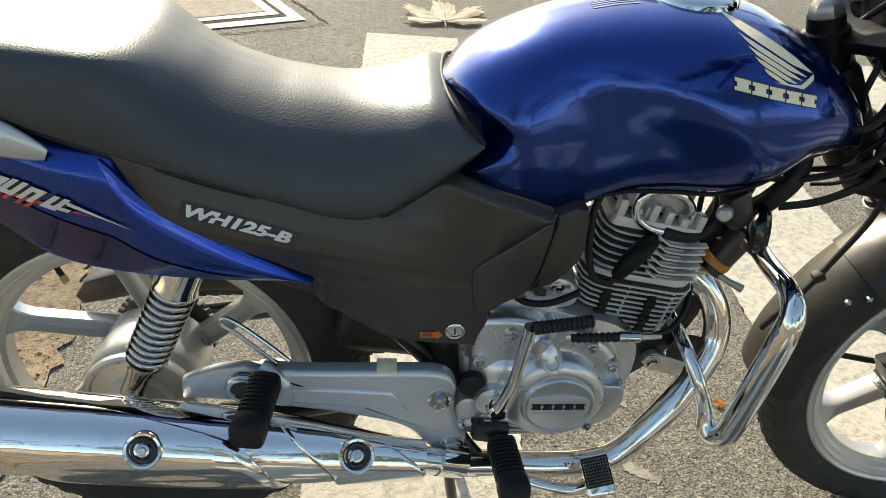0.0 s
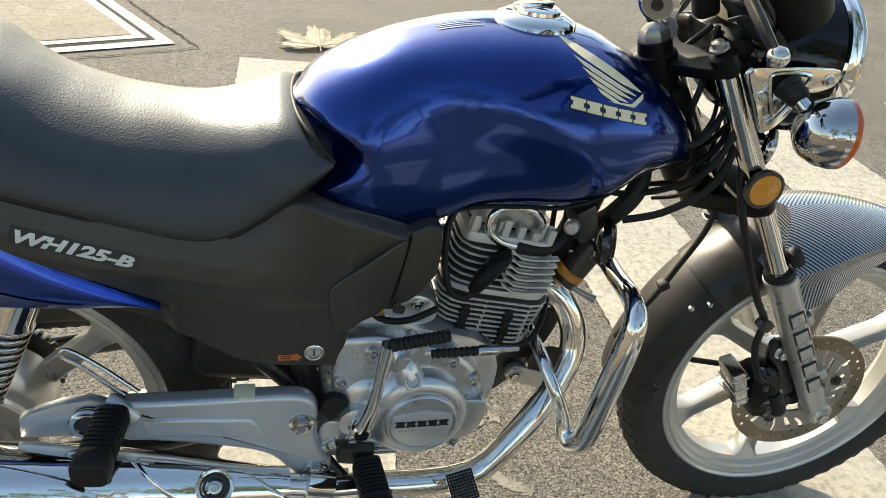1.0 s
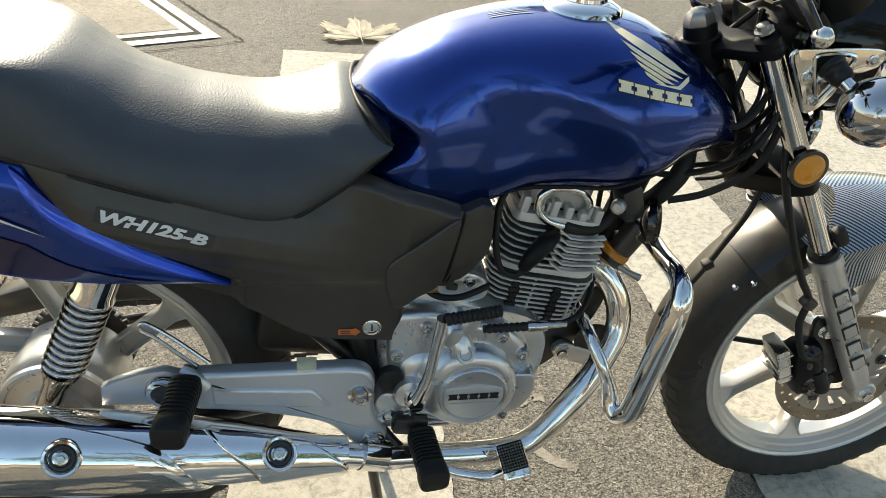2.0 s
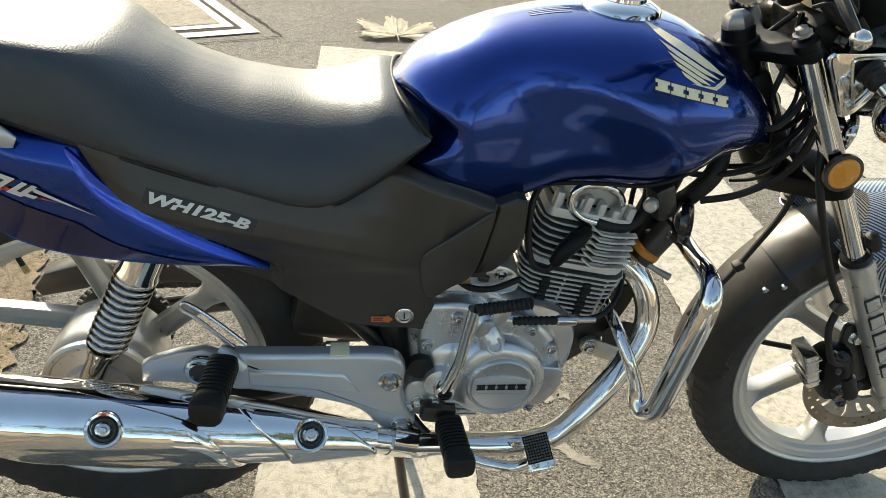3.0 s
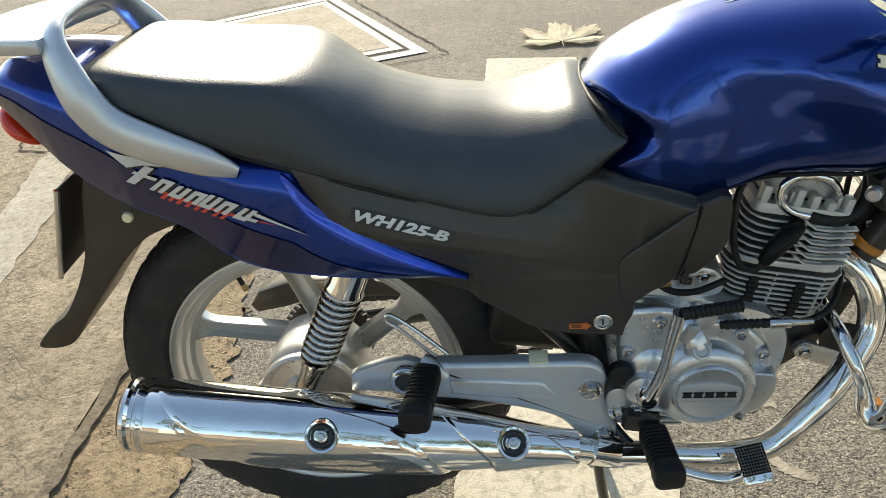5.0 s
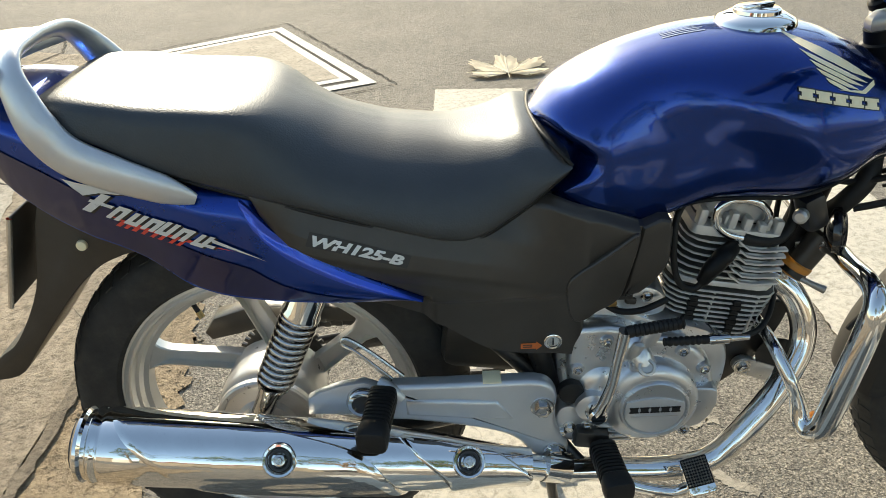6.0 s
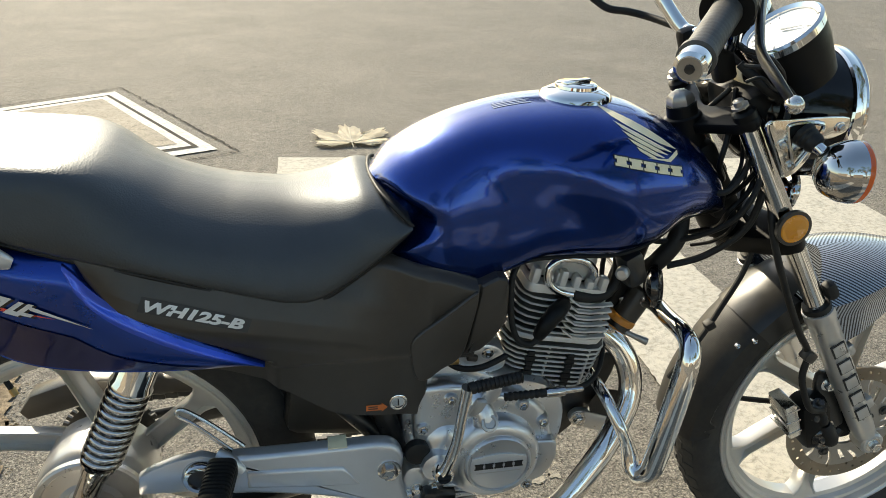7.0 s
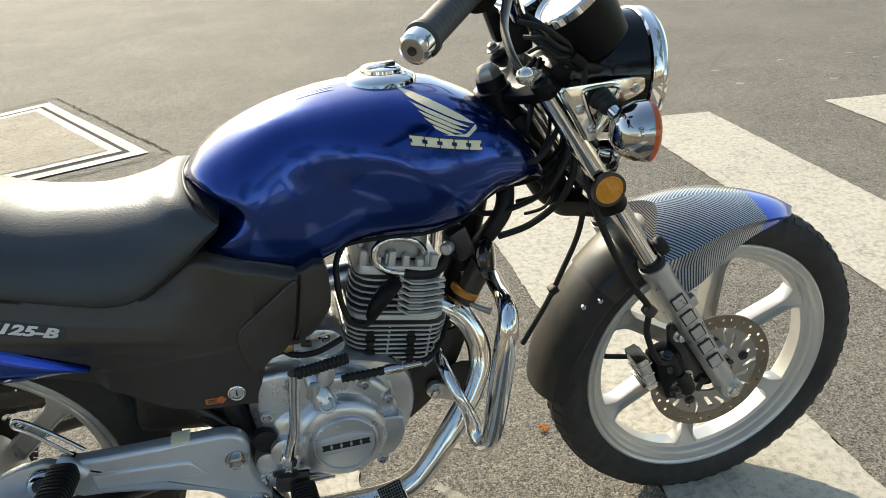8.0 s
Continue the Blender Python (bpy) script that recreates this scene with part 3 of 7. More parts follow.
def unseen_tree(x, y, high, spread, seed):
    """A broad tree added out of view behind the camera: tapered trunk, limbs, a crown of many leaf clumps."""
    rnd = random.Random(seed)
    tr = thing("unseen_tree", (x, y, 0), "dark green leafy tree out of view, added to darken reflections", "tree", "street trees")
    c = Vector((x, y, high * 0.66))
    bm = tube([(x, y, 0), (x + 0.1, y, high * 0.25), (x - 0.05, y + 0.1, high * 0.5)], [0.24, 0.18, 0.13], 12, 4)
    for k in range(7):
        a = 2 * math.pi * k / 7
        tip = c + Vector((math.cos(a) * spread * 0.7, math.sin(a) * spread * 0.7, rnd.uniform(-0.1, 0.5) * spread))
        tube([(x, y, high * 0.42), tuple((c + tip) / 2), tuple(tip)], [0.10, 0.06, 0.02], 7, 3, bm=bm)
    part("trunk", bm, BARK, tr, "brown trunk with limbs")
    verts, faces = [], []
    for _ in range(46):
        d = Vector((rnd.gauss(0, 1), rnd.gauss(0, 1), rnd.gauss(0, 0.75))).normalized() * spread * rnd.uniform(0.45, 1.0)
        for _ in range(70):
            p = c + d + Vector((rnd.gauss(0, 0.30), rnd.gauss(0, 0.30), rnd.gauss(0, 0.26)))
            u = Vector((rnd.gauss(0, 1), rnd.gauss(0, 1), rnd.gauss(0, 1))).normalized() * 0.10
            w = u.cross(Vector((rnd.gauss(0, 1), rnd.gauss(0, 1), rnd.gauss(0, 1)))).normalized() * 0.055
            k = len(verts)
            verts += [p - u, p + w, p + u, p - w]
            faces.append((k, k + 1, k + 2, k + 3))
    me = bpy.data.meshes.new("crown")
    me.from_pydata([tuple(v - Vector((0, 0, 0))) for v in verts], [], faces)
    me.materials.append(FOLIAGE)
    ob = new("crown", me)
    ob.parent = tr
    ob.matrix_parent_inverse = Matrix.Translation((-x, -y, 0))
    ob["label"] = "crown of dark green leaves"


BARK = surface("tree bark", (0.16, 0.12, 0.085), 0.85, 0, 0.3, 30, 0.5, relief=0.01)
FOLIAGE = surface("street tree leaves", (0.05, 0.085, 0.025), 0.55, 0, 0.4, 8, 0.0)
# Out of view: the tank mirrors foliage, the full row darkens reflections.
for k, (x, y, high, spread) in enumerate(((9.2, 0.4, 8.5, 2.6), (12.5, -5.5, 9.5, 3.2), (8.2, -11.5, 10.0, 3.4), (2.2, -12.5, 9.0, 3.2), (-4.6, -11.5, 9.5, 3.2), (6.0, -8.6, 8.0, 2.6))):
    unseen_tree(x, y, high, spread, 3 + k)


# ---- the motorcycle ----
bike = thing("motorcycle", (0.635, 0, 0), "blue and black motorcycle with chrome exhaust, parked upright on its stand", "motorcycle")


def ring_lathe(profile, at, n=72, bm=None):
    own = lathe(profile + profile[:1], at, (0, 1, 0), n, None, False)
    bmesh.ops.remove_doubles(own, verts=own.verts, dist=1e-6)
    return own if bm is None else merge(bm, own)


def tyre_mesh(at, r, w, blocks):
    h = w / 2
    prof = [(-0.030, 0.236), (-h * 0.86, 0.247), (-h, r - 0.038), (-h * 0.97, r - 0.026), (-h * 0.8, r - 0.012), (-h * 0.45, r - 0.003), (0, r)]
    prof += [(-a, q) for a, q in prof[-2::-1]] + [(0.02, 0.226), (-0.02, 0.226)]
    bm = ring_lathe(prof, at, 96)
    # tread blocks in slanted rows over crown and shoulders
    for i in range(blocks):
        for side in (-1, 1):
            for a0, a1, d0 in ((0.10, 0.42, 0.0), (0.52, 0.90, 0.45)):
                vs = []
                for lift in (0.0, 0.0022):
                    for ang, a in ((0.12, a0), (0.62, a0), (0.88, a1), (0.30, a1)):
                        t = 2 * math.pi * (i + ang * 0.8 + d0 + (0.5 if side > 0 else 0)) / blocks
                        q = r - (0.0155 * a ** 2.4) - 0.001 + lift
                        vs.append(bm.verts.new(Vector(at) + Vector((q * math.cos(t), side * a * h * 0.92, q * math.sin(t)))))
                for f in ((4, 5, 6, 7), (0, 1, 5, 4), (1, 2, 6, 5), (2, 3, 7, 6), (3, 0, 4, 7)):
                    bm.faces.new([vs[k] for k in f])
    return bm


def spoke_mesh(at, ang, r0, r1, w0, w1, d, dish=0.0, sweep=0.0, groove=0.012, lip=0.24):
    bm = bmesh.new()
    end = Vector((math.cos(ang), 0, math.sin(ang))) * r1
    start = Vector((math.cos(ang + sweep), 0, math.sin(ang + sweep))) * r0
    rad = (end - start).normalized()
    tan = Vector((-rad.z, 0, rad.x))
    rings = []
    for i in range(13):
        u = i / 12
        w = w0 + (w1 - w0) * u
        if u > 0.8:
            w += 0.016 * ((u - 0.8) / 0.2) ** 2
        if u < 0.2:
            w += 0.010 * ((0.2 - u) / 0.2) ** 2
        g = groove * min(1, max(0, (u - 0.12) / 0.1)) * min(1, max(0, (0.94 - u) / 0.1))
        e = w * lip
        sec = [(-w, -d * 0.8), (-w * 0.9, -d), (-w + e, -d), (-w + e * 1.15, -d + g), (w - e * 1.15, -d + g), (w - e, -d), (w * 0.9, -d), (w, -d * 0.8), (w * 0.9, d), (-w * 0.9, d)]
        rings.append([Vector(at) + start + (end - start) * u + tan * t + Vector((0, a - dish * (1 - u), 0)) for t, a in sec])
    return loft(rings, bm=bm)


def wheel(name, at, r, w, phase, blocks, label, dish, sweep, broad=0.016, groove=0.012, lip=0.24, depth=0.016):
    near = [(-0.034, 0.2425), (-0.0365, 0.241), (-0.0375, 0.2375), (-0.0345, 0.2350), (-0.0335, 0.2315), (-0.0362, 0.2300), (-0.0362, 0.2270), (-0.0270, 0.2235), (-0.0255, 0.2180), (-0.0170, 0.2140), (-0.0140, 0.2065)]
    prof = [(-0.029, 0.243), (-0.028, 0.233), (-0.020, 0.226), (0.020, 0.226), (0.028, 0.233), (0.029, 0.243)] + [(-a, q) for a, q in near] + near[::-1]
    hub = part(name, ring_lathe(prof, at), WHEEL, bike, label)
    part("tyre", tyre_mesh(at, r, w, blocks), TYRE, hub, "black tyre with a dusty sidewall")
    for k in range(6):
        part("spoke", spoke_mesh(at, radians(phase + 60 * k), 0.045, 0.209, broad, broad * 0.8, depth, dish, radians(sweep), groove, lip), WHEEL, hub)
    return hub


FRONT, REAR = Vector((1.268, 0, 0.3045)), Vector((0.004, 0, 0.327))
fw = wheel("front_wheel", FRONT, 0.3065, 0.088, 86, 58, "silver-painted six-spoke cast front wheel", -0.01, -5)
rw = wheel("rear_wheel", REAR, 0.322, 0.100, 36, 52, "silver-painted six-spoke cast rear wheel", -0.03, -30, 0.0180, 0.014, 0.17, 0.0105)
part("hub", lathe([(-0.055, 0.02), (-0.05, 0.034), (-0.03, 0.042), (0.03, 0.042), (0.05, 0.034), (0.055, 0.02)], FRONT, (0, 1, 0)), WHEEL, fw)
part("hub", lathe([(-0.07, 0.02), (-0.07, 0.074), (-0.066, 0.079), (-0.05, 0.083), (-0.035, 0.083), (0.03, 0.08), (0.06, 0.05), (0.09, 0.03)], REAR, (0, 1, 0), 56), FORK, rw, "cast alloy brake drum hub")
part("brake_plate", lathe([(-0.070, 0.080), (-0.078, 0.080), (-0.081, 0.077), (-0.081, 0.071), (-0.078, 0.069), (-0.083, 0.048), (-0.092, 0.044), (-0.096, 0.030), (-0.102, 0.024), (-0.104, 0.0)], REAR, (0, 1, 0), 48), FORK, rw, "cast brake plate of the rear hub")
part("brake_arm", tube([REAR + Vector((-0.012, -0.112, -0.052)), REAR + Vector((-0.035, -0.114, -0.03)), REAR + Vector((-0.058, -0.112, 0.004))], [0.008, 0.006, 0.007], 10), STEEL, rw, "steel brake arm")
bm = lathe([(-0.002, 0.02), (-0.002, 0.072), (0.002, 0.072), (0.002, 0.02)], REAR + Vector((0, 0.075, 0)), (0, 1, 0), 48)
for k in range(38):
    a = 2 * math.pi * k / 38
    block((0.006, 0.005, 0.009), REAR + Vector((0.075 * math.cos(a), 0.075, 0.075 * math.sin(a))), (0, 90 - math.degrees(a), 0), 0.0, bm)
part("sprocket", bm, IRON, rw, "dark toothed rear sprocket")
part("valve", tube([(-0.101, -0.006, 0.518), (-0.085, -0.018, 0.494)], 0.0042, 8), RUBBER, rw)
part("valve_cap", tube([(-0.0875, -0.0162, 0.4975), (-0.082, -0.0203, 0.489)], 0.0052, 8), GOLD, rw, "brass valve cap")


def brake_disc(at, r0, r1):
    """A drilled disc: small round holes at the rim and slots further in."""
    bm = bmesh.new()
    na, radii = 150, [r0, r0 + 0.008, r0 + 0.018, r0 + 0.028, r0 + 0.036, r1 - 0.026, r1 - 0.021, r1 - 0.013, r1 - 0.008, r1]
    twist = [9.0 * (min(q, r0 + 0.034) - r0) for q in radii]
    vs = [[bm.verts.new(Vector(at) + Vector((q * math.cos(2 * math.pi * i / na + k), 0, q * math.sin(2 * math.pi * i / na + k)))) for q, k in zip(radii, twist)] for i in range(na)]
    for i in range(na):
        for j in range(len(radii) - 1):
            if (j == 5 and i % 10 == 0) or (j == 7 and i % 10 in (3, 7)):
                continue
            if j in (1, 2, 3) and i % 15 in (2, 3, 4) or j in (2, 3, 4) and i % 15 in (9, 10):
                continue
            bm.faces.new((vs[i][j], vs[(i + 1) % na][j], vs[(i + 1) % na][j + 1], vs[i][j + 1]))
    made = bmesh.ops.extrude_face_region(bm, geom=list(bm.faces), use_keep_orig=True)
    bmesh.ops.translate(bm, vec=(0, 0.004, 0), verts=[v for v in made["geom"] if isinstance(v, bmesh.types.BMVert)])
    return bm


DISC = FRONT + Vector((-0.015, -0.066, 0.004))
disc = second(part("brake_disc", brake_disc(DISC, 0.046, 0.118), DISC_STEEL, fw, "drilled steel brake disc with a rusty outer band"), SWEPT, lambda f: (f.center - DISC).length > 0.088)
bm = lathe([(0.0, 0.056), (-0.003, 0.055), (-0.003, 0.042), (0.0, 0.040)], DISC, (0, 1, 0), 48, ends=False)
part("disc_carrier", bm, DISC_STEEL, fw, "grey disc carrier ring")
for k in range(5):
    a = radians(72 * k + 20)
    d = Vector((math.cos(a), 0, math.sin(a)))
    part("carrier_arm", tube([DISC + d * 0.018 + Vector((0, 0.006, 0)), DISC + d * 0.045], [0.008, 0.006], 8), IRON, fw)
    part("disc_bolt", hexbolt(DISC + d * 0.066 + Vector((0, -0.001, 0)), (0, -1, 0), 0.0065, 0.006), IRON, fw)
part("hub_cap", lathe([(0.0, 0.036), (-0.006, 0.034), (-0.008, 0.02)], DISC + Vector((0, 0.012, 0)), (0, 1, 0), 32), MATT, fw, "black hub centre")

# fork
TOP, AX = Vector((0.905, 0, 0.893)), Vector((1.276, 0, 0.286))
DOWN = (AX - TOP).normalized()


def on_fork(s, y):
    return TOP + DOWN * s + Vector((0, y, 0))


LEN = (AX - TOP).length
for y in (-0.093, 0.093):
    side = -1 if y < 0 else 1
    prof = [(LEN - 0.335, 0.0185), (LEN - 0.333, 0.024), (LEN - 0.315, 0.0245), (LEN - 0.31, 0.0225), (LEN - 0.20, 0.022), (LEN - 0.05, 0.0205), (LEN - 0.03, 0.019), (LEN - 0.02, 0.017)]
    leg = part("fork_leg", lathe(prof, TOP + Vector((0, y, 0)), DOWN, 28), FORK, bike, "grey cast fork slider")
    part("stanchion", lathe([(0.03, 0.0155), (LEN - 0.32, 0.0155)], TOP + Vector((0, y, 0)), DOWN, 28), CHROME, leg, "chromed fork tube")
    part("dust_seal", lathe([(LEN - 0.345, 0.0165), (LEN - 0.344, 0.021), (LEN - 0.335, 0.022), (LEN - 0.334, 0.017)], TOP + Vector((0, y, 0)), DOWN, 24), RUBBER, leg)
    part("axle_clamp", lathe([(-0.018, 0.018), (-0.015, 0.021), (0.015, 0.021), (0.018, 0.018)], on_fork(LEN - 0.012, y), (0, 1, 0), 28), FORK, leg)
    part("axle_bolt", hexbolt(on_fork(LEN - 0.012, y + side * 0.017), (0, side, 0), 0.0095, 0.012), STEEL, leg)
    for s in (LEN - 0.225, LEN - 0.095):
        bm = block((0.02, 0.02, 0.022), on_fork(s, y) + Vector((0.018, 0, 0.011)), (0, -32, 0), 0.005) if side < 0 else block((0.02, 0.02, 0.02), on_fork(s, y) + Vector((-0.018, 0, -0.01)), (0, -32, 0), 0.005)
        part("lug", bm, FORK, leg)
    part("fork_cap", lathe([(0, 0.016), (0.012, 0.016), (0.016, 0.012), (0.017, 0.006)], on_fork(0.02, y), -DOWN, 20), MATT, leg)
# five dark-outlined bars on the near slider where the maker's name runs down it
bm = bmesh.new()
bm2 = bmesh.new()
for k in range(5):
    c = on_fork(LEN - 0.256 + 0.0385 * k, -0.1155)
    block((0.0245, 0.003, 0.0265), c, (0, -32, 0), 0.0012, bm)
    block((0.0195, 0.002, 0.0215), c + Vector((0, -0.0015, 0)), (0, -32, 0), 0.0006, bm2)
marks = [o for o in bike.children if o.name.startswith("fork_leg")][0]
part("lettering", bm, INK, marks, "row of dark bars in place of lettering")
part("lettering_fill", bm2, FORK, marks)

# yokes, stem
bm = slab(rounded([(-0.020, -0.093), (0.0, -0.111), (0.018, -0.093), (0.008, -0.05), (-0.01, 0), (0.008, 0.05), (0.018, 0.093), (0.0, 0.111), (-0.020, 0.093), (-0.04, 0.05), (-0.065, 0.0), (-0.04, -0.05)], 4), -0.009, 0.009, 0.004, axis="z")
bmesh.ops.transform(bm, matrix=Matrix.Translation(TOP + DOWN * 0.025) @ Matrix.Rotation(radians(-32), 4, "Y"), verts=bm.verts)
part("top_yoke", bm, MATT, bike, "black top yoke")
bm = slab(rounded([(-0.024, -0.092), (0.0, -0.110), (0.019, -0.092), (0.016, -0.05), (0.005, 0), (0.016, 0.05), (0.019, 0.092), (0.0, 0.110), (-0.024, 0.092), (-0.05, 0.05), (-0.075, 0.0), (-0.05, -0.05)], 4), -0.018, 0.018, 0.005, axis="z")
bmesh.ops.transform(bm, matrix=Matrix.Translation(TOP + DOWN * 0.235) @ Matrix.Rotation(radians(-32), 4, "Y"), verts=bm.verts)
part("bottom_yoke", bm, MATT, bike, "black bottom yoke")
stem = part("steering_head", lathe([(-0.005, 0.022), (0.02, 0.03), (0.19, 0.03), (0.21, 0.026)], TOP + DOWN * 0.02 + Vector((-0.055, 0, -0.02)), DOWN, 24), MATT, bike, "black steering head tube")
cap = part("stem_cap", lathe([(-0.045, 0.024), (-0.02, 0.026), (-0.018, 0.022), (-0.002, 0.021)], Vector((0.862, -0.01, 0.880)), (-0.3, 0, 0.95), 28), MATT, bike, "black steering stem collar")
part("cap_nut", lathe([(-0.004, 0.0195), (0.004, 0.0195), (0.011, 0.017), (0.016, 0.011), (0.018, 0.0)], Vector((0.862, -0.01, 0.880)), (-0.3, 0, 0.95), 6), DISC_STEEL, cap, "worn bright cap nut")
for y in (-0.093, 0.093):
    part("top_nut", lathe([(0.0, 0.012), (0.003, 0.012), (0.004, 0.008), (0.010, 0.0075), (0.012, 0.004)], TOP + Vector((-0.002, y, 0.0)), -DOWN, 8), DISC_STEEL, bike, "bright fork top nut")



# front mudguard: carbon-look centre, blue nose, black rear extension
def guard(a0, a1, rad, half, skirt, na=36, nu=15, thick=0.0035, crown=0.3):
    outer, inner = [], []
    for i in range(na + 1):
        a = radians(a0 + (a1 - a0) * i / na)
        d = Vector((math.cos(a), 0, math.sin(a)))
        R, h, s = rad(math.degrees(a)), half(math.degrees(a)), skirt(math.degrees(a))
        row, row2 = [], []
        for j in range(nu):
            v = -1 + 2 * j / (nu - 1)
            k = abs(v)
            if k < 0.7:
                y, q = h * (k / 0.7), R - crown * h * (k / 0.7) ** 2.2
            else:
                y, q = h * (1 + 0.06 * (k - 0.7) / 0.3), R - crown * h - s * (k - 0.7) / 0.3
            p = FRONT + d * q + Vector((0, math.copysign(y, v), 0))
            row.append(p)
            row2.append(FRONT + d * (q - thick) + Vector((0, math.copysign(max(0, y - thick), v), 0)))
        outer.append(row)
        inner.append(row2)
    return loft([o + n[::-1] for o, n in zip(outer, inner)])


R_TOP = curve([(62, 0.318), (70, 0.322), (84, 0.325), (94, 0.331), (104, 0.341), (116, 0.353), (124, 0.358)])
R_FOLD = curve([(62, 0.312), (66, 0.308), (72, 0.307), (80, 0.306), (88, 0.306), (96, 0.306), (108, 0.304), (115, 0.307), (124, 0.330)])
HALF = curve([(62, 0.006), (65, 0.028), (70, 0.050), (78, 0.070), (88, 0.085), (100, 0.098), (112, 0.107), (124, 0.108)])
BRIM = curve([(62, 0.310), (66, 0.303), (72, 0.296), (80, 0.286), (88, 0.273), (95, 0.260), (103, 0.243), (113, 0.233), (118.5, 0.232), (120.3, 0.262), (122, 0.292), (124, 0.328)])


def fairing(a0, a1, na, nu=12, thick=0.0035, ridge=None):
    """The front mudguard between two angles: an arched top, a sharp fold and a hanging side panel on each side."""
    outer, inner = [], []
    for i in range(na + 1):
        rows = [[], []]
        for j in range(-nu - 8, nu + 9):
            k = abs(j)
            end = a1 if ridge is None else ridge + (a1 - ridge) * min(1, k / nu) ** 1.6
            deg = a0 + (end - a0) * i / na
            d = Vector((math.cos(radians(deg)), 0, math.sin(radians(deg))))
            top, fold, half, brim = R_TOP(deg), R_FOLD(deg), HALF(deg), BRIM(deg)
            if k <= nu:
                y, q = half * k / nu, fold + (top - fold) * (1 - (k / nu) ** 2.0)
            else:
                y, q = half - 0.006 * min(1, 3 * (k - nu) / 8), fold - 0.002 - (fold - brim) * (k - nu) / 8
            y = math.copysign(y, j)
            rows[0].append(FRONT + d * q + Vector((0, y, 0)))
            rows[1].append(FRONT + d * (q - thick) + Vector((0, y * 0.965, 0)))
        outer.append(rows[0])
        inner.append(rows[1])
    bm = loft([o + n[::-1] for o, n in zip(outer, inner)])
    # the film's stripes: slanted over the top, steeper down the sides
    uv = bm.loops.layers.uv.new("film")
    for f in bm.faces:
        for lp in f.loops:
            v = lp.vert.co - FRONT
            a, q = math.atan2(v.z, v.x), math.hypot(v.x, v.z)
            half, drop = HALF(math.degrees(a)), max(0.0, R_FOLD(math.degrees(a)) - q)
            lp[uv].uv = (-0.33 * a - 0.9 * min(abs(v.y), half) + 0.38 * drop, abs(v.y))
    return bm


fm = part("front_mudguard", fairing(81, 124, 90, ridge=110), CARBON, bike, "front mudguard in striped carbon-look film", 30)
part("nose", fairing(62, 81, 40), BRIGHT_BLUE, fm, "glossy blue nose of the mudguard", 30)
for y in (-0.098, 0.098):
    part("fork_boot", block((0.020, 0.022, 0.032), (1.110, y * 1.02, 0.606), (0, -32, 0), 0.008), RUBBER, fm, "black rubber where the fork passes")
R_EXT = curve([(114, 0.336), (124, 0.334), (138, 0.331), (153, 0.331), (168, 0.336), (184, 0.339)])
part("mudguard_extension", guard(136, 179.5, R_EXT, lambda a: 0.062, curve([(130, 0.028), (150, 0.028), (172, 0.026), (174.5, 0.040), (176, 0.022), (178, 0.036), (179.5, 0.016)]), 70), RIBBED, fm, "dusty ribbed black rear mudguard")
part("mudguard_bridge", guard(112, 138.5, lambda a: R_EXT(a) + 0.004, lambda a: 0.065, lambda a: 0.031, 30), BRIDGE, fm, "smooth satin black middle of the mudguard")
for x, z in ((1.000, 0.493), (1.029, 0.499)):
    part("mudguard_screw", lathe([(-0.005, 0.0045), (0.0, 0.0045), (0.001, 0.003), (-0.001, 0.001)], (x, -0.066, z), (0, -1, 0), 12), SMOKED, fm)

# brake caliper and hose
cal = part("brake_caliper", block((0.10, 0.056, 0.056), (1.150, -0.087, 0.350), (0, 72, 0), 0.018), MATT, bike, "black front brake caliper")
bm = lathe([(-0.03, 0.014), (-0.028, 0.023), (0.0, 0.0245), (0.004, 0.021), (0.006, 0.017), (0.004, 0.012), (0.007, 0.006)], (1.166, -0.112, 0.328), (0.1, -1, 0.1), 28)
lathe([(-0.03, 0.012), (-0.004, 0.0165), (0.004, 0.015), (0.007, 0.008)], (1.142, -0.108, 0.376), (0, -1, 0.2), 24, bm)
part("piston_housing", bm, GLOSS, cal, "black piston housing")
bm = lathe([(-0.05, 0.006), (-0.047, 0.0085), (-0.035, 0.0085), (-0.033, 0.007), (-0.022, 0.007), (-0.020, 0.0085), (-0.008, 0.0085), (-0.006, 0.006)], (1.158, -0.112, 0.352), (0.40, 0, -1), 16)
lathe([(-0.006, 0.010), (0.0, 0.0125), (0.028, 0.0145), (0.036, 0.012), (0.039, 0.005)], (1.163, -0.110, 0.348), (0.55, -0.1, -1), 20, bm)
part("slide_pin", bm, RUBBER, cal, "ribbed black slide pin boot")
part("pad_plate", block((0.022, 0.05, 0.07), (1.103, -0.083, 0.362), (0, -22, 0), 0.003), STEEL, cal, "bare steel pad cover")
for z in (0.34, 0.362, 0.384):
    part("plate_lip", block((0.026, 0.052, 0.004), (1.103 + 0.3 * (0.362 - z), -0.083, z), (0, -22, 0), 0.001), STEEL, cal)
part("bracket", slab(rounded([(1.15, 0.43), (1.185, 0.425), (1.205, 0.37), (1.225, 0.325), (1.19, 0.31), (1.165, 0.34)], 4), -0.080, -0.070, 0.002), IRON, cal)
for x, z in ((1.172, 0.412), (1.195, 0.322)):
    part("bracket_bolt", hexbolt((x, -0.080, z), (0, -1, 0), 0.0085, 0.012), STEEL, cal)
part("bleed_bolt", hexbolt((1.130, -0.118, 0.405), (-0.2, -0.7, 0.7), 0.006, 0.014), IRON, cal)
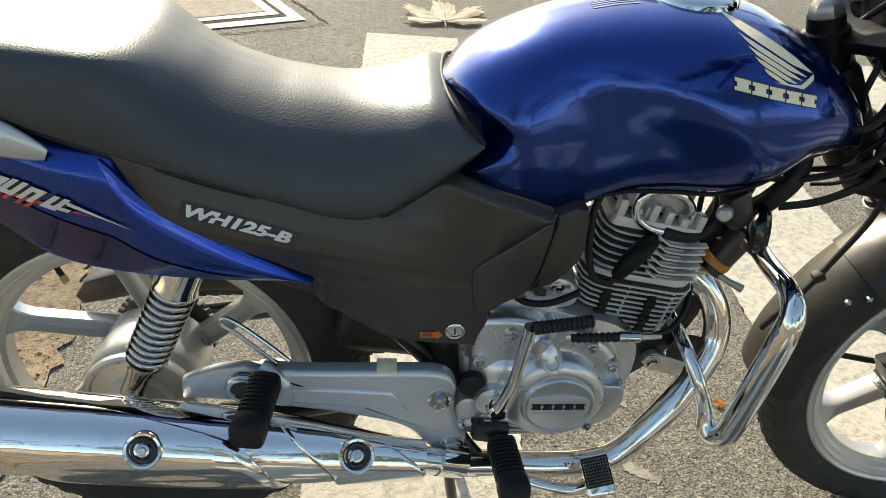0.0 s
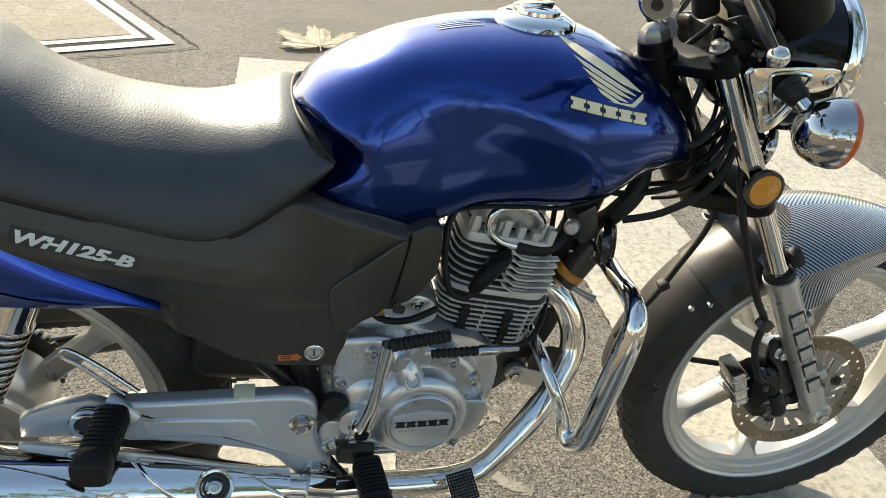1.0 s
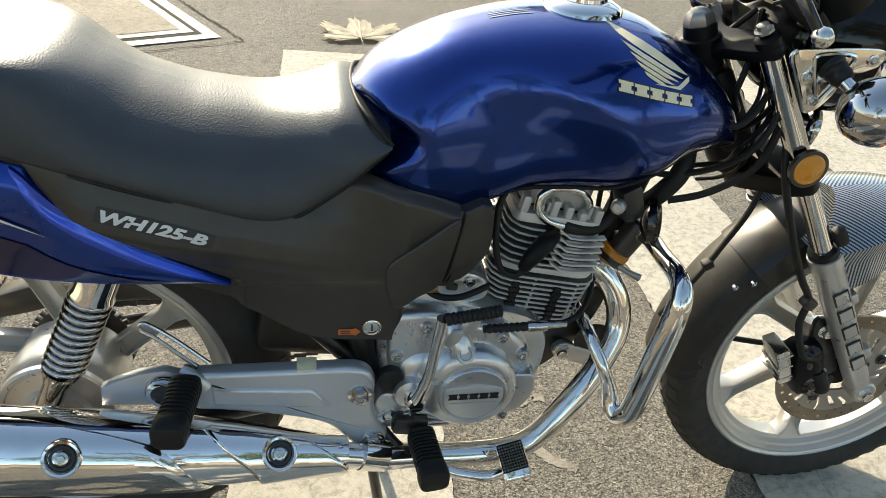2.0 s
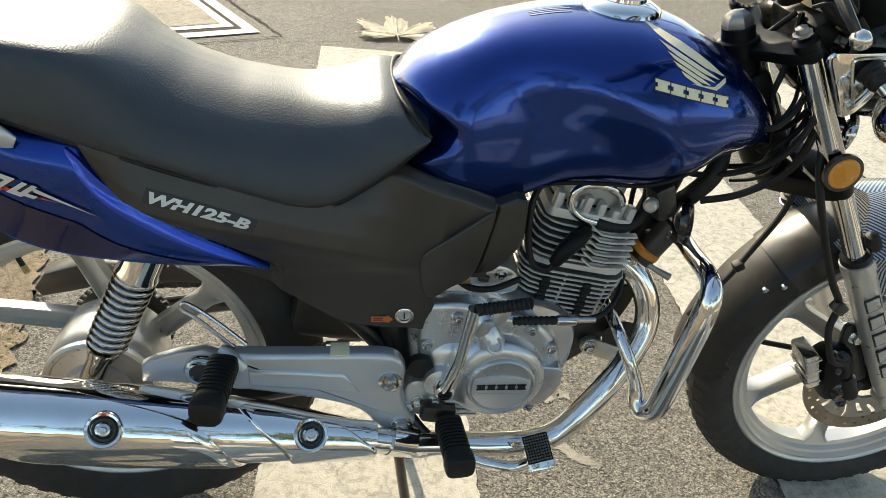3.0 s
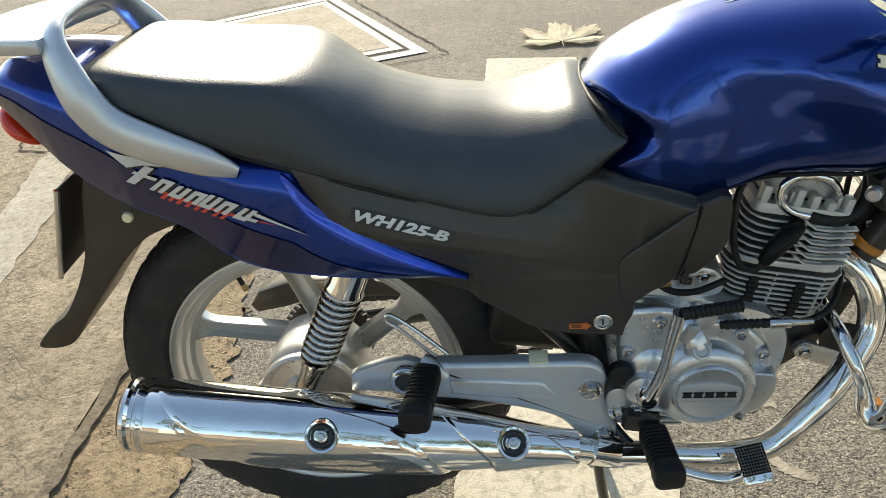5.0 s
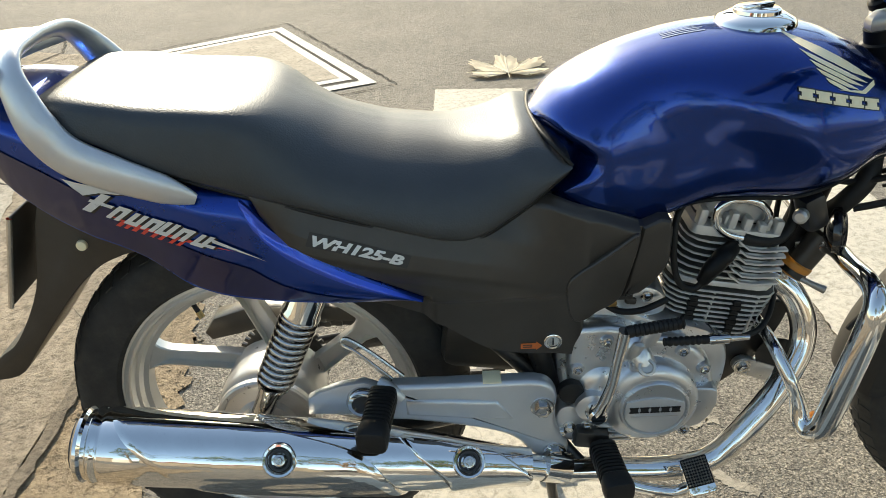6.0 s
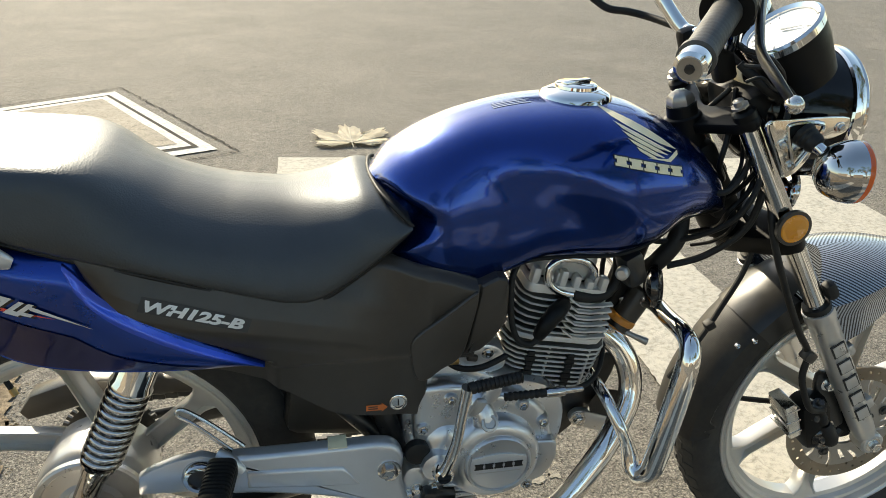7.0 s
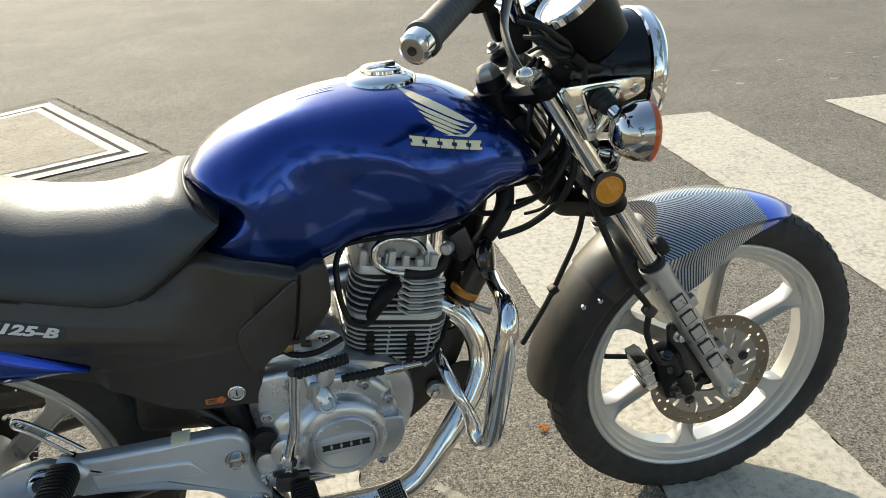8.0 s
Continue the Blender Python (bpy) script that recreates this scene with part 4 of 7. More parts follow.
part("hose_union", lathe([(-0.008, 0.010), (0.008, 0.010), (0.010, 0.006)], (1.128, -0.112, 0.396), (0, -1, 0.3), 12), IRON, cal)
part("brake_hose", tube([(0.995, -0.06, 0.80), (0.985, -0.10, 0.72), (1.02, -0.118, 0.62), (1.062, -0.115, 0.545), (1.092, -0.11, 0.50), (1.09, -0.115, 0.455), (1.108, -0.125, 0.405), (1.14, -0.118, 0.39)], 0.0055, 10), RUBBER, bike, "black brake hose")
part("hose_clip", block((0.02, 0.02, 0.018), (1.092, -0.112, 0.497), (0, 30, 0), 0.004), BLACK, bike)

# headlight
HL, HD = Vector((1.090, 0, 0.858)), Vector((1, 0, -0.1)).normalized()
hl = part("headlight", lathe([(-0.145, 0.03), (-0.14, 0.055), (-0.115, 0.075), (-0.07, 0.088), (-0.012, 0.093), (-0.010, 0.09)], HL, HD, 56), LACQUER, bike, "round gloss-black headlight shell")
part("headlight_rim", lathe([(-0.016, 0.0935), (-0.014, 0.097), (0.0, 0.0975), (0.003, 0.0955), (0.006, 0.0965), (0.011, 0.094), (0.015, 0.088), (0.013, 0.084), (0.006, 0.084)], HL, HD, 64, ends=False), CHROME, hl, "chrome headlight rim")
part("headlight_lens", lathe([(0.006, 0.0845), (0.010, 0.078), (0.014, 0.05), (0.015, 0.0)], HL, HD, 48), STEEL, hl, "clear headlight lens")

# signal bracket, turn signals, reflectors
for side in (-1, 1):
    y = side * 0.117
    br = part("signal_bracket", slab(rounded([(0.931, 0.872), (0.937, 0.880), (0.962, 0.8815), (1.042, 0.883), (1.053, 0.874), (1.050, 0.862), (1.030, 0.853), (1.012, 0.850), (1.004, 0.829), (0.994, 0.813), (0.981, 0.802), (0.968, 0.804), (0.950, 0.838)], 4), y - 0.002, y + 0.002, 0.0015),
              SHEET, bike, "polished steel headlight bracket")
    part("bracket_flange", tube([(0.966, y + side * 0.002, 0.874), (1.012, y + side * 0.002, 0.874), (1.004, y + side * 0.002, 0.850), (0.985, y + side * 0.002, 0.818), (0.978, y + side * 0.002, 0.826), (0.964, y + side * 0.002, 0.862)], 0.0035, 8, 4, True), SHEET, br, "pressed triangular edge")
    part("bracket_edge", tube([(0.9355, y + side * 0.002, 0.8785), (0.931, y + side * 0.002, 0.871), (0.950, y + side * 0.002, 0.838), (0.968, y + side * 0.002, 0.805)], 0.0032, 8, 4), SHEET, br)
    for x, z in ((1.039, 0.869), (0.957, 0.848), (0.977, 0.817)):
        part("bolt", hexbolt((x, y + side * 0.002, z), (0, side, 0), 0.005, 0.006), STEEL, br)
    sg = part("turn_signal", lathe([(-0.034, 0.008), (-0.032, 0.018), (-0.022, 0.031), (-0.004, 0.0395), (0.010, 0.0415)], (1.016, side * 0.172, 0.826), (1, side * 0.12, -0.06), 40), SMOKED, bike, "chrome bullet turn signal")
    part("signal_lens", lathe([(0.010, 0.041), (0.017, 0.041), (0.021, 0.037), (0.023, 0.02), (0.024, 0.0)], (1.016, side * 0.172, 0.826), (1, side * 0.12, -0.06), 40), ORANGE, sg, "orange signal lens")
    part("signal_stalk", lathe([(0.0, 0.012), (0.002, 0.0165), (0.008, 0.0165), (0.010, 0.0145), (0.014, 0.0155), (0.018, 0.0135), (0.022, 0.0145), (0.029, 0.012), (0.031, 0.008)], (0.983, side * 0.118, 0.864), (0.36, side * 0.80, -0.42), 22), RUBBER, sg, "black ribbed rubber stalk")
    part("stalk_neck", tube([(0.992, side * 0.140, 0.852), (0.998, side * 0.154, 0.844), (1.003, side * 0.165, 0.834)], [0.0085, 0.0080, 0.0085], 14, 4), CHROME, sg, "chrome stalk neck")
    rf = part("reflector", lathe([(0, 0.0245), (-0.006, 0.0245), (-0.007, 0.022), (-0.009, 0.02), (-0.009, 0.0)] if side < 0 else [(0, 0.0245), (0.006, 0.0245), (0.009, 0.02), (0.009, 0.0)], (1.008, side * 0.112, 0.722), (0, 1, 0), 40), AMBER, bike, "round amber side reflector")
    part("facets", lathe([(side * 0.0088, 0.0185), (side * 0.0125, 0.0)], (1.008, side * 0.112, 0.722), (0, 1, 0), 6), AMBER, rf, "amber prism facets", 5)
    part("reflector_rim", lathe([(0, 0.0265), (side * 0.007, 0.0265), (side * 0.0075, 0.0245)], (1.008, side * 0.112, 0.722), (0, 1, 0), 40), BLACK, rf)

# small chrome horn low between the fork legs
fh = part("front_horn", lathe([(-0.030, 0.010), (-0.028, 0.018), (-0.012, 0.021), (-0.010, 0.029), (-0.004, 0.032), (0.003, 0.031), (0.006, 0.026), (0.003, 0.020), (0.006, 0.008)], (1.066, -0.012, 0.735), (0.9, -0.25, -0.15), 36), SMOKED, bike, "small chrome disc horn below the headlight")
part("horn_stay", tube([(1.045, -0.006, 0.742), (1.025, 0.0, 0.765), (1.0, 0.0, 0.78)], 0.006, 8, 4), IRON, fh)

# handlebar, grips, levers
for side in (-1, 1):
    hb = part("handlebar", tube([(0.895, 0, 0.965), (0.893, side * 0.05, 0.965), (0.884, side * 0.075, 0.975), (0.85, side * 0.13, 1.035), (0.825, side * 0.17, 1.05), (0.77, side * 0.235, 1.028), (0.705, side * 0.31, 1.0)], 0.011, 14), CHROME, bike, "chrome handlebar")
    g0, g1 = Vector((0.705, side * 0.31, 1.0)), Vector((0.787, side * 0.215, 1.034))
    gd = (g1 - g0).normalized()
    gl = (g1 - g0).length
    prof = [(0.0, 0.0165), (0.002, 0.0195), (0.008, 0.0195), (0.009, 0.0165)] + [(0.012 + 0.008 * k + d, 0.0165 + e) for k in range(11) for d, e in ((0, 0), (0.002, 0.0002), (0.005, 0.0002), (0.007, 0))] + [(gl - 0.006, 0.017), (gl - 0.004, 0.022), (gl + 0.001, 0.022), (gl + 0.002, 0.017)]
    part("grip", lathe(prof, g0, gd, 28), GRIP, hb, "grey-black rubber grip")
    part("throttle_flange", lathe([(gl - 0.008, 0.018), (gl - 0.007, 0.029), (gl - 0.002, 0.030), (gl + 0.001, 0.027)], g0, gd, 32), MATT, hb, "black round throttle flange")
    part("bar_end", lathe([(-0.020, 0.006), (-0.020, 0.013), (-0.017, 0.0165), (-0.004, 0.0175), (0.001, 0.0165)], g0, gd, 28), CHROME, hb, "chrome bar end weight")
    part("bar_end_face", lathe([(-0.0205, 0.0045), (-0.0205, 0.0120), (-0.019, 0.0128)], g0, gd, 24, ends=False), DISC_STEEL, hb, "dull worn end face")
    part("bar_end_screw", lathe([(-0.022, 0.0), (-0.022, 0.0035), (-0.0225, 0.0045), (-0.019, 0.0055)], g0, gd, 12), IRON, hb)
    part("switch_housing", lathe([(gl + 0.002, 0.018), (gl + 0.004, 0.026), (gl + 0.03, 0.026), (gl + 0.045, 0.022), (gl + 0.048, 0.014)], g0, gd, 24), MATT, hb, "black switch housing")
    if side > 0:
        part("lever", tube([(0.86, side * 0.165, 1.045), (0.885, side * 0.20, 1.03), (0.83, side * 0.27, 1.005), (0.79, side * 0.32, 0.99)], [0.009, 0.008, 0.006, 0.007], 10, 6, flat=0.6), BLACK, hb, "black hand lever")
    part("bar_clamp", block((0.030, 0.026, 0.06), (0.893, side * 0.045, 0.945), (0, -20, 0), 0.008), MATT, bike, "black handlebar clamp")
part("reservoir", block((0.04, 0.05, 0.035), (0.865, -0.165, 1.075), (0, 0, 30), 0.008), BLACK, bike, "black brake fluid reservoir")

# instruments: two round clocks in a black carrier
FACE = Vector((-0.62, 0, 0.78)).normalized()
for y in (-0.062, 0.062):
    c = Vector((0.962, y, 0.985))
    gp = part("instrument", lathe([(-0.085, 0.03), (-0.08, 0.042), (-0.03, 0.052), (-0.002, 0.054)], c, FACE, 44), MATT, bike, "black instrument pod tilted towards the rider")
    part("bezel", lathe([(-0.006, 0.0545), (0.004, 0.055), (0.007, 0.051), (0.003, 0.046), (-0.004, 0.045)], c, FACE, 48, ends=False), CHROME, gp, "chrome bezel")
    # Glare is put into the colours: white dial, pale marks and pointer.
    dl = part("dial", lathe([(-0.003, 0.0455), (0.0005, 0.0452), (0.0005, 0.0)], c, FACE, 40), WHITE, gp, "dial whitened in place of glare")
    su = FACE.cross(Vector((0, 1, 0))).normalized()
    for k in range(13):
        a = radians(-30 + 20 * k)
        d = su * math.sin(a) + Vector((0, 1, 0)) * math.cos(a)
        part("scale_mark", tube([c + FACE * 0.0015 + d * 0.034, c + FACE * 0.0015 + d * 0.041], 0.0007, 5, smooth=False), GREY_DECAL, dl)
    part("pointer", tube([c + FACE * 0.003, c + FACE * 0.003 + (su * -0.5 + Vector((0, -0.87, 0))) * 0.03], [0.0018, 0.0007], 6, smooth=False), GREY_DECAL, dl, "pointer paled in place of glare")
# Plain black blocks added for the dark cable clutter, hiding bright ground behind.
part("dark_filler", block((0.085, 0.13, 0.10), (0.985, 0, 0.865), (0, -20, 0), 0.02), MATT, bike, "black filler block behind the headlight, hiding bright ground")
part("cable_mass", block((0.05, 0.075, 0.13), (0.925, 0, 0.765), (0, -32, 0), 0.015), MATT, bike, "black block standing for the dark mass of cables")
part("brake_lever", tube([(0.845, -0.185, 1.035), (0.822, -0.225, 1.018), (0.806, -0.262, 0.996), (0.797, -0.312, 0.979), (0.802, -0.333, 0.963)], [0.0095, 0.0095, 0.0085, 0.0075, 0.0060], 14, 6, flat=0.55), IRON, bike, "dark brake lever with a bright ball end")
part("lever_ball", lathe([(-0.009, 0.003), (-0.006, 0.0075), (0, 0.0095), (0.006, 0.0075), (0.009, 0.003)], (0.803, -0.336, 0.961), (0, 1, 0.2), 20), STEEL, bike, "worn bright ball end")



def guard_rear():
    """The inner mudguard over the rear tyre."""
    rows = []
    for i in range(31):
        a = radians(28 + 82 * i / 30)
        d = Vector((math.cos(a), 0, math.sin(a)))
        sec = [(-0.062, 0.325), (-0.06, 0.345), (0, 0.352), (0.06, 0.345), (0.062, 0.325), (0.057, 0.325), (0.055, 0.341), (0, 0.348), (-0.055, 0.341), (-0.057, 0.325)]
        rows.append([REAR + d * q + Vector((0, y, 0)) for y, q in sec])
    return loft(rows)


# fuel tank
T_TOP = curve([(0.385, 0.755), (0.41, 0.783), (0.45, 0.825), (0.50, 0.854), (0.56, 0.876), (0.63, 0.889), (0.70, 0.893), (0.77, 0.885), (0.83, 0.862), (0.88, 0.828), (0.915, 0.785), (0.932, 0.74)])
T_BOT = curve([(0.385, 0.700), (0.43, 0.694), (0.49, 0.672), (0.55, 0.662), (0.60, 0.682), (0.65, 0.702), (0.74, 0.700), (0.79, 0.713), (0.85, 0.742), (0.90, 0.742), (0.932, 0.728)])
T_WID = curve([(0.385, 0.07), (0.43, 0.094), (0.465, 0.116), (0.51, 0.130), (0.58, 0.136), (0.66, 0.146), (0.74, 0.148), (0.80, 0.140), (0.86, 0.118), (0.91, 0.085), (0.932, 0.06)])
# the rear edge that wraps the seat's nose, by height; the crest that bounds the knee recess
T_REAR = curve([(0.69, 0.395), (0.715, 0.424), (0.733, 0.452), (0.748, 0.472), (0.760, 0.479), (0.774, 0.464), (0.794, 0.430), (0.819, 0.407), (0.848, 0.392), (0.91, 0.380)])
CREST_X, CREST_Z = (0.44, 0.50, 0.555, 0.599, 0.645, 0.687, 0.725, 0.766, 0.83), (0.845, 0.866, 0.871, 0.863, 0.847, 0.825, 0.799, 0.767, 0.71)
REAR_Z, REAR_X = (0.69, 0.76, 0.80, 0.835, 0.86, 0.88), (0.462, 0.476, 0.482, 0.492, 0.515, 0.55)


def smooth(a, b, v):
    u = min(1, max(0, (v - a) / (b - a)))
    return u * u * (3 - 2 * u)


# the upper half-section of the tank: a flat crown, a sloping shoulder, an upright side
TANK_ARCH = spline([(0, 1.0, 0), (0.28, 0.978, 0), (0.54, 0.90, 0), (0.74, 0.75, 0), (0.89, 0.53, 0), (0.975, 0.265, 0), (1.0, 0.0, 0)], 40)


def tank_side(x, k):
    """Half-section of the tank at x: k from 0, the ridge, to 1, the lower seam."""
    zt, zb, w = T_TOP(x), T_BOT(x), T_WID(x)
    zm = zb + 0.34 * (zt - zb)
    if k < 0.62:
        q = TANK_ARCH[round(k / 0.62 * (len(TANK_ARCH) - 1))]
        y, z = w * q.x, zm + (zt - zm) * q.y
    else:
        a = (k - 0.62) / 0.38
        y, z = w * (1 - 0.16 * a ** 2.2), zm + (zb - zm) * a
    ahead, under = x - float(np.interp(z, REAR_Z, REAR_X)), float(np.interp(x, CREST_X, CREST_Z)) - z
    depth = 0.0175 * smooth(0.0, 0.12, ahead) * smooth(-0.005, 0.08, under) * (1 - 0.5 * smooth(0.08, 0.0, z - zb)) * smooth(0.86, 0.76, x)
    wrap = min(1.0, max(0.0, (x - T_REAR(z)) / 0.034))
    y = (y - depth) * (0.62 + 0.38 * math.sqrt(1 - (1 - wrap) ** 2)) if z < 0.87 else y - depth
    return max(0.0, y), z


def tank_mesh():
    rings = []
    n = 46
    for i in range(131):
        x = 0.385 + (0.932 - 0.385) * i / 130
        half = [tank_side(x, j / n) for j in range(n + 1)]
        ring = [(x, -y, z) for y, z in half] + [(x, y, z) for y, z in half[:0:-1]]
        rings.append(ring)
    return loft(rings)


def tree_of(bm):
    bmesh.ops.recalc_face_normals(bm, faces=bm.faces)
    return BVHTree.FromBMesh(bm)


def decal(name, outlines, tree, material, parent, label="", lift=0.0012, cuts=2):
    """Thin films laid on the near side of a body: outlines in x and z, draped along y."""
    bm = bmesh.new()
    for o in outlines:
        bmesh.ops.triangulate(bm, faces=[bm.faces.new([bm.verts.new((x, 0, z)) for x, z in o])])
    bmesh.ops.remove_doubles(bm, verts=bm.verts, dist=1e-5)
    for _ in range(cuts):
        bmesh.ops.subdivide_edges(bm, edges=bm.edges, cuts=1)
    for v in bm.verts:
        hit = tree.ray_cast(Vector((v.co.x, -1, v.co.z)), Vector((0, 1, 0)))[0]
        v.co.y = (hit.y if hit else -0.1) - lift
    return part(name, bm, material, parent, label)


bm = tank_mesh()
TANK_TREE = tree_of(bm)
tank = part("fuel_tank", bm, BLUE, bike, "glossy metallic blue fuel tank with knee recesses", 60)
part("tank_seam", tube([(x, -T_WID(x) * 0.845 + (0.011 if x < 0.68 else 0.002), T_BOT(x) + 0.001) for x in (0.56, 0.62, 0.68, 0.74, 0.79, 0.83, 0.86, 0.89, 0.92)], 0.003, 8), MATT, tank)
CAP = Vector((0.707, 0, 0.892))
bm = lathe([(-0.012, 0.052), (0.0, 0.050), (0.005, 0.046), (0.008, 0.038), (0.010, 0.034)], CAP, (0.02, 0, 1), 48)
lathe([(0.008, 0.030), (0.014, 0.029), (0.016, 0.026), (0.016, 0.0)], CAP, (0.02, 0, 1), 40, bm)
block((0.048, 0.012, 0.005), CAP + Vector((0, 0, 0.0175)), (0, 0, 25), 0.002, bm)
part("filler_cap", bm, CHROME, tank, "chrome fuel filler cap")


TIPS = ((0.7189, 0.8899), (0.7297, 0.8778), (0.7371, 0.8687), (0.7430, 0.8606), (0.7520, 0.8513))
ROOTS = ((0.8125, 0.8432), (0.8045, 0.8408), (0.7980, 0.8385), (0.7915, 0.8362), (0.7830, 0.8350))


def wing_feather(k):
    """The k-th feather of the wing, from its tip to its root: bowed above, nearly straight below."""
    a, b = Vector(TIPS[k]), Vector(ROOTS[k])
    d = b - a
    n = Vector((-d.y, d.x)).normalized()
    bow, drop = (0.0052, 0.0034) if k == 0 else (0.0008, 0.0036 - 0.0002 * k)
    upper = [tuple(a + d * u + n * bow * 4 * u * (1 - u)) for u in (0, 0.2, 0.4, 0.6, 0.8, 1)]
    lower = [tuple(a + d * u - n * drop * min(1, 4 * (1.04 - u), 6 * u)) for u in (0.97, 0.75, 0.5, 0.28, 0.14)]
    return upper + lower


for k in range(5):
    decal("feather", [wing_feather(k)], TANK_TREE, CREAM, tank, "cream feather of a wing emblem")
decal("wing_root", [[(0.8140, 0.8420), (0.8132, 0.8375), (0.7990, 0.8308), (0.7640, 0.8388), (0.7860, 0.8346), (0.7960, 0.8345), (0.8090, 0.8405)]], TANK_TREE, CREAM, tank, "cream root of a wing emblem")
for k in range(5):
    x, z = 0.7195 + 0.0197 * k, 0.8442 - 0.0042 * k
    for grow, film, lift in ((0.0011, INK, 0.0010), (0.0, CREAM, 0.0017)):
        for u0, u1, w0, w1 in ((-0.0005, 0.0175, 0.70, 1.0), (0.0022, 0.0148, 0.3, 0.7), (-0.0005, 0.0175, 0.0, 0.3)):
            low, high = z - 0.0112 + 0.0112 * w0 - grow, z - 0.0112 + 0.0112 * w1 + grow
            decal("letter_bar", [[(x + u0 - grow, low - 0.2 * u0), (x + u1 + grow, low - 0.2 * u1), (x + u1 + grow, high - 0.2 * u1), (x + u0 - grow, high - 0.2 * u0)]], TANK_TREE, film, tank, "bar in place of a letter", lift, 1)
for j, k in enumerate((0.004, 0.018, 0.032, 0.046, 0.060)):
    xs = [0.585 + (0.052 - 0.006 * (j % 2)) * q / 5 for q in range(6)]
    part("sticker_line", loft([[(x, -tank_side(x, q)[0], tank_side(x, q)[1] + 0.0006) for q in (k, k + 0.006)] for x in xs], False, False), STICKER, tank, "pale line of an unreadable warning sticker")

# seat
S_TOP = curve([(-0.208, 0.838), (-0.203, 0.852), (-0.188, 0.865), (-0.16, 0.872), (-0.12, 0.869), (-0.05, 0.859), (0.04, 0.851), (0.085, 0.843), (0.13, 0.822), (0.18, 0.800), (0.24, 0.785), (0.31, 0.779), (0.37, 0.783), (0.405, 0.792), (0.42, 0.790), (0.435, 0.783), (0.462, 0.760)])
S_BOT = curve([(-0.208, 0.832), (-0.18, 0.828), (-0.13, 0.822), (-0.05, 0.783), (0.065, 0.742), (0.14, 0.718), (0.21, 0.694), (0.265, 0.6765), (0.30, 0.667), (0.325, 0.665), (0.35, 0.672), (0.38, 0.690), (0.41, 0.711), (0.44, 0.736), (0.462, 0.753)])
S_BW = curve([(-0.208, 0.050), (-0.200, 0.080), (-0.18, 0.104), (-0.15, 0.117), (-0.10, 0.128), (0.0, 0.136), (0.15, 0.140), (0.30, 0.140), (0.40, 0.134), (0.44, 0.128), (0.462, 0.122)])


# half-sections as shares of width and height: the boxy pillion part, the sloping rider's part, the nose
PILLION = [(0, 1.0), (0.45, 1.0), (0.72, 0.985), (0.86, 0.93), (0.93, 0.80), (0.965, 0.60), (0.99, 0.38), (1.0, 0.20), (0.985, 0.07), (0.94, 0.0)]
RIDER = [(0, 1.0), (0.20, 0.982), (0.40, 0.925), (0.60, 0.815), (0.76, 0.685), (0.88, 0.53), (0.96, 0.34), (1.0, 0.16), (0.985, 0.06), (0.93, 0.0)]
NOSE = [(0, 1.0), (0.34, 0.988), (0.60, 0.93), (0.79, 0.79), (0.90, 0.61), (0.96, 0.43), (0.99, 0.28), (1.0, 0.15), (0.99, 0.06), (0.95, 0.0)]


def seat_mesh():
    rings = []
    for i in range(111):
        x = -0.208 + 0.670 * i / 110
        zt, zb, wb = S_TOP(x), S_BOT(x), S_BW(x)
        ride, tip = smooth(0.04, 0.16, x), smooth(0.30, 0.42, x)
        sec = [tuple(((1 - tip) * ((1 - ride) * p[c] + ride * r[c]) + tip * n[c]) for c in (0, 1)) for p, r, n in zip(PILLION, RIDER, NOSE)]
        half = [(wb * 1.03 * q.x, zb + (zt - zb) * q.y + 0.002) for q in spline([(a, b, 0) for a, b in sec], 5)]
        rings.append([(x, -y, z) for y, z in half] + [(x, y, z) for y, z in half[:0:-1]])
    return loft(rings)


seat = part("seat", seat_mesh(), VINYL, bike, "black grained vinyl dual seat", 70)
part("seat_base", tube([(x, -S_BW(x) * 0.945, S_BOT(x) - 0.0005) for x in (-0.15, -0.05, 0.065, 0.14, 0.21, 0.28, 0.328, 0.352, 0.38, 0.41, 0.44, 0.458)], 0.0034, 8), RUBBER, seat, "black edge of the seat base")
# The lip's black colour also draws the shadowed gap to the tank.
part("seat_lip", tube([(0.463, -0.119, 0.757), (0.450, -0.112, 0.770), (0.435, -0.094, 0.783), (0.424, -0.06, 0.790), (0.419, 0, 0.792), (0.424, 0.06, 0.790), (0.435, 0.094, 0.783), (0.450, 0.112, 0.770), (0.463, 0.119, 0.757)], 0.0028, 10), RUBBER, seat, "raised front lip of the seat")

# side covers
SC_TOP = [(0.064, 0.752), (0.14, 0.726), (0.21, 0.702), (0.28, 0.680), (0.328, 0.669), (0.352, 0.677), (0.38, 0.695), (0.405, 0.712), (0.424, 0.717), (0.476, 0.702), (0.51, 0.692), (0.549, 0.677)]
SC_BOT = [(0.064, 0.742), (0.074, 0.714), (0.112, 0.672), (0.160, 0.640), (0.176, 0.606), (0.19, 0.580), (0.229, 0.564), (0.267, 0.547), (0.294, 0.533), (0.315, 0.517), (0.36, 0.488), (0.42, 0.478), (0.478, 0.477), (0.483, 0.545), (0.488, 0.612), (0.51, 0.635), (0.549, 0.662)]


SCT, SCB = curve(SC_TOP), curve(SC_BOT)
RIDGE = curve([(0.064, 0.700), (0.13, 0.668), (0.195, 0.649), (0.263, 0.636), (0.333, 0.621), (0.368, 0.612), (0.403, 0.602), (0.46, 0.585), (0.55, 0.57)])


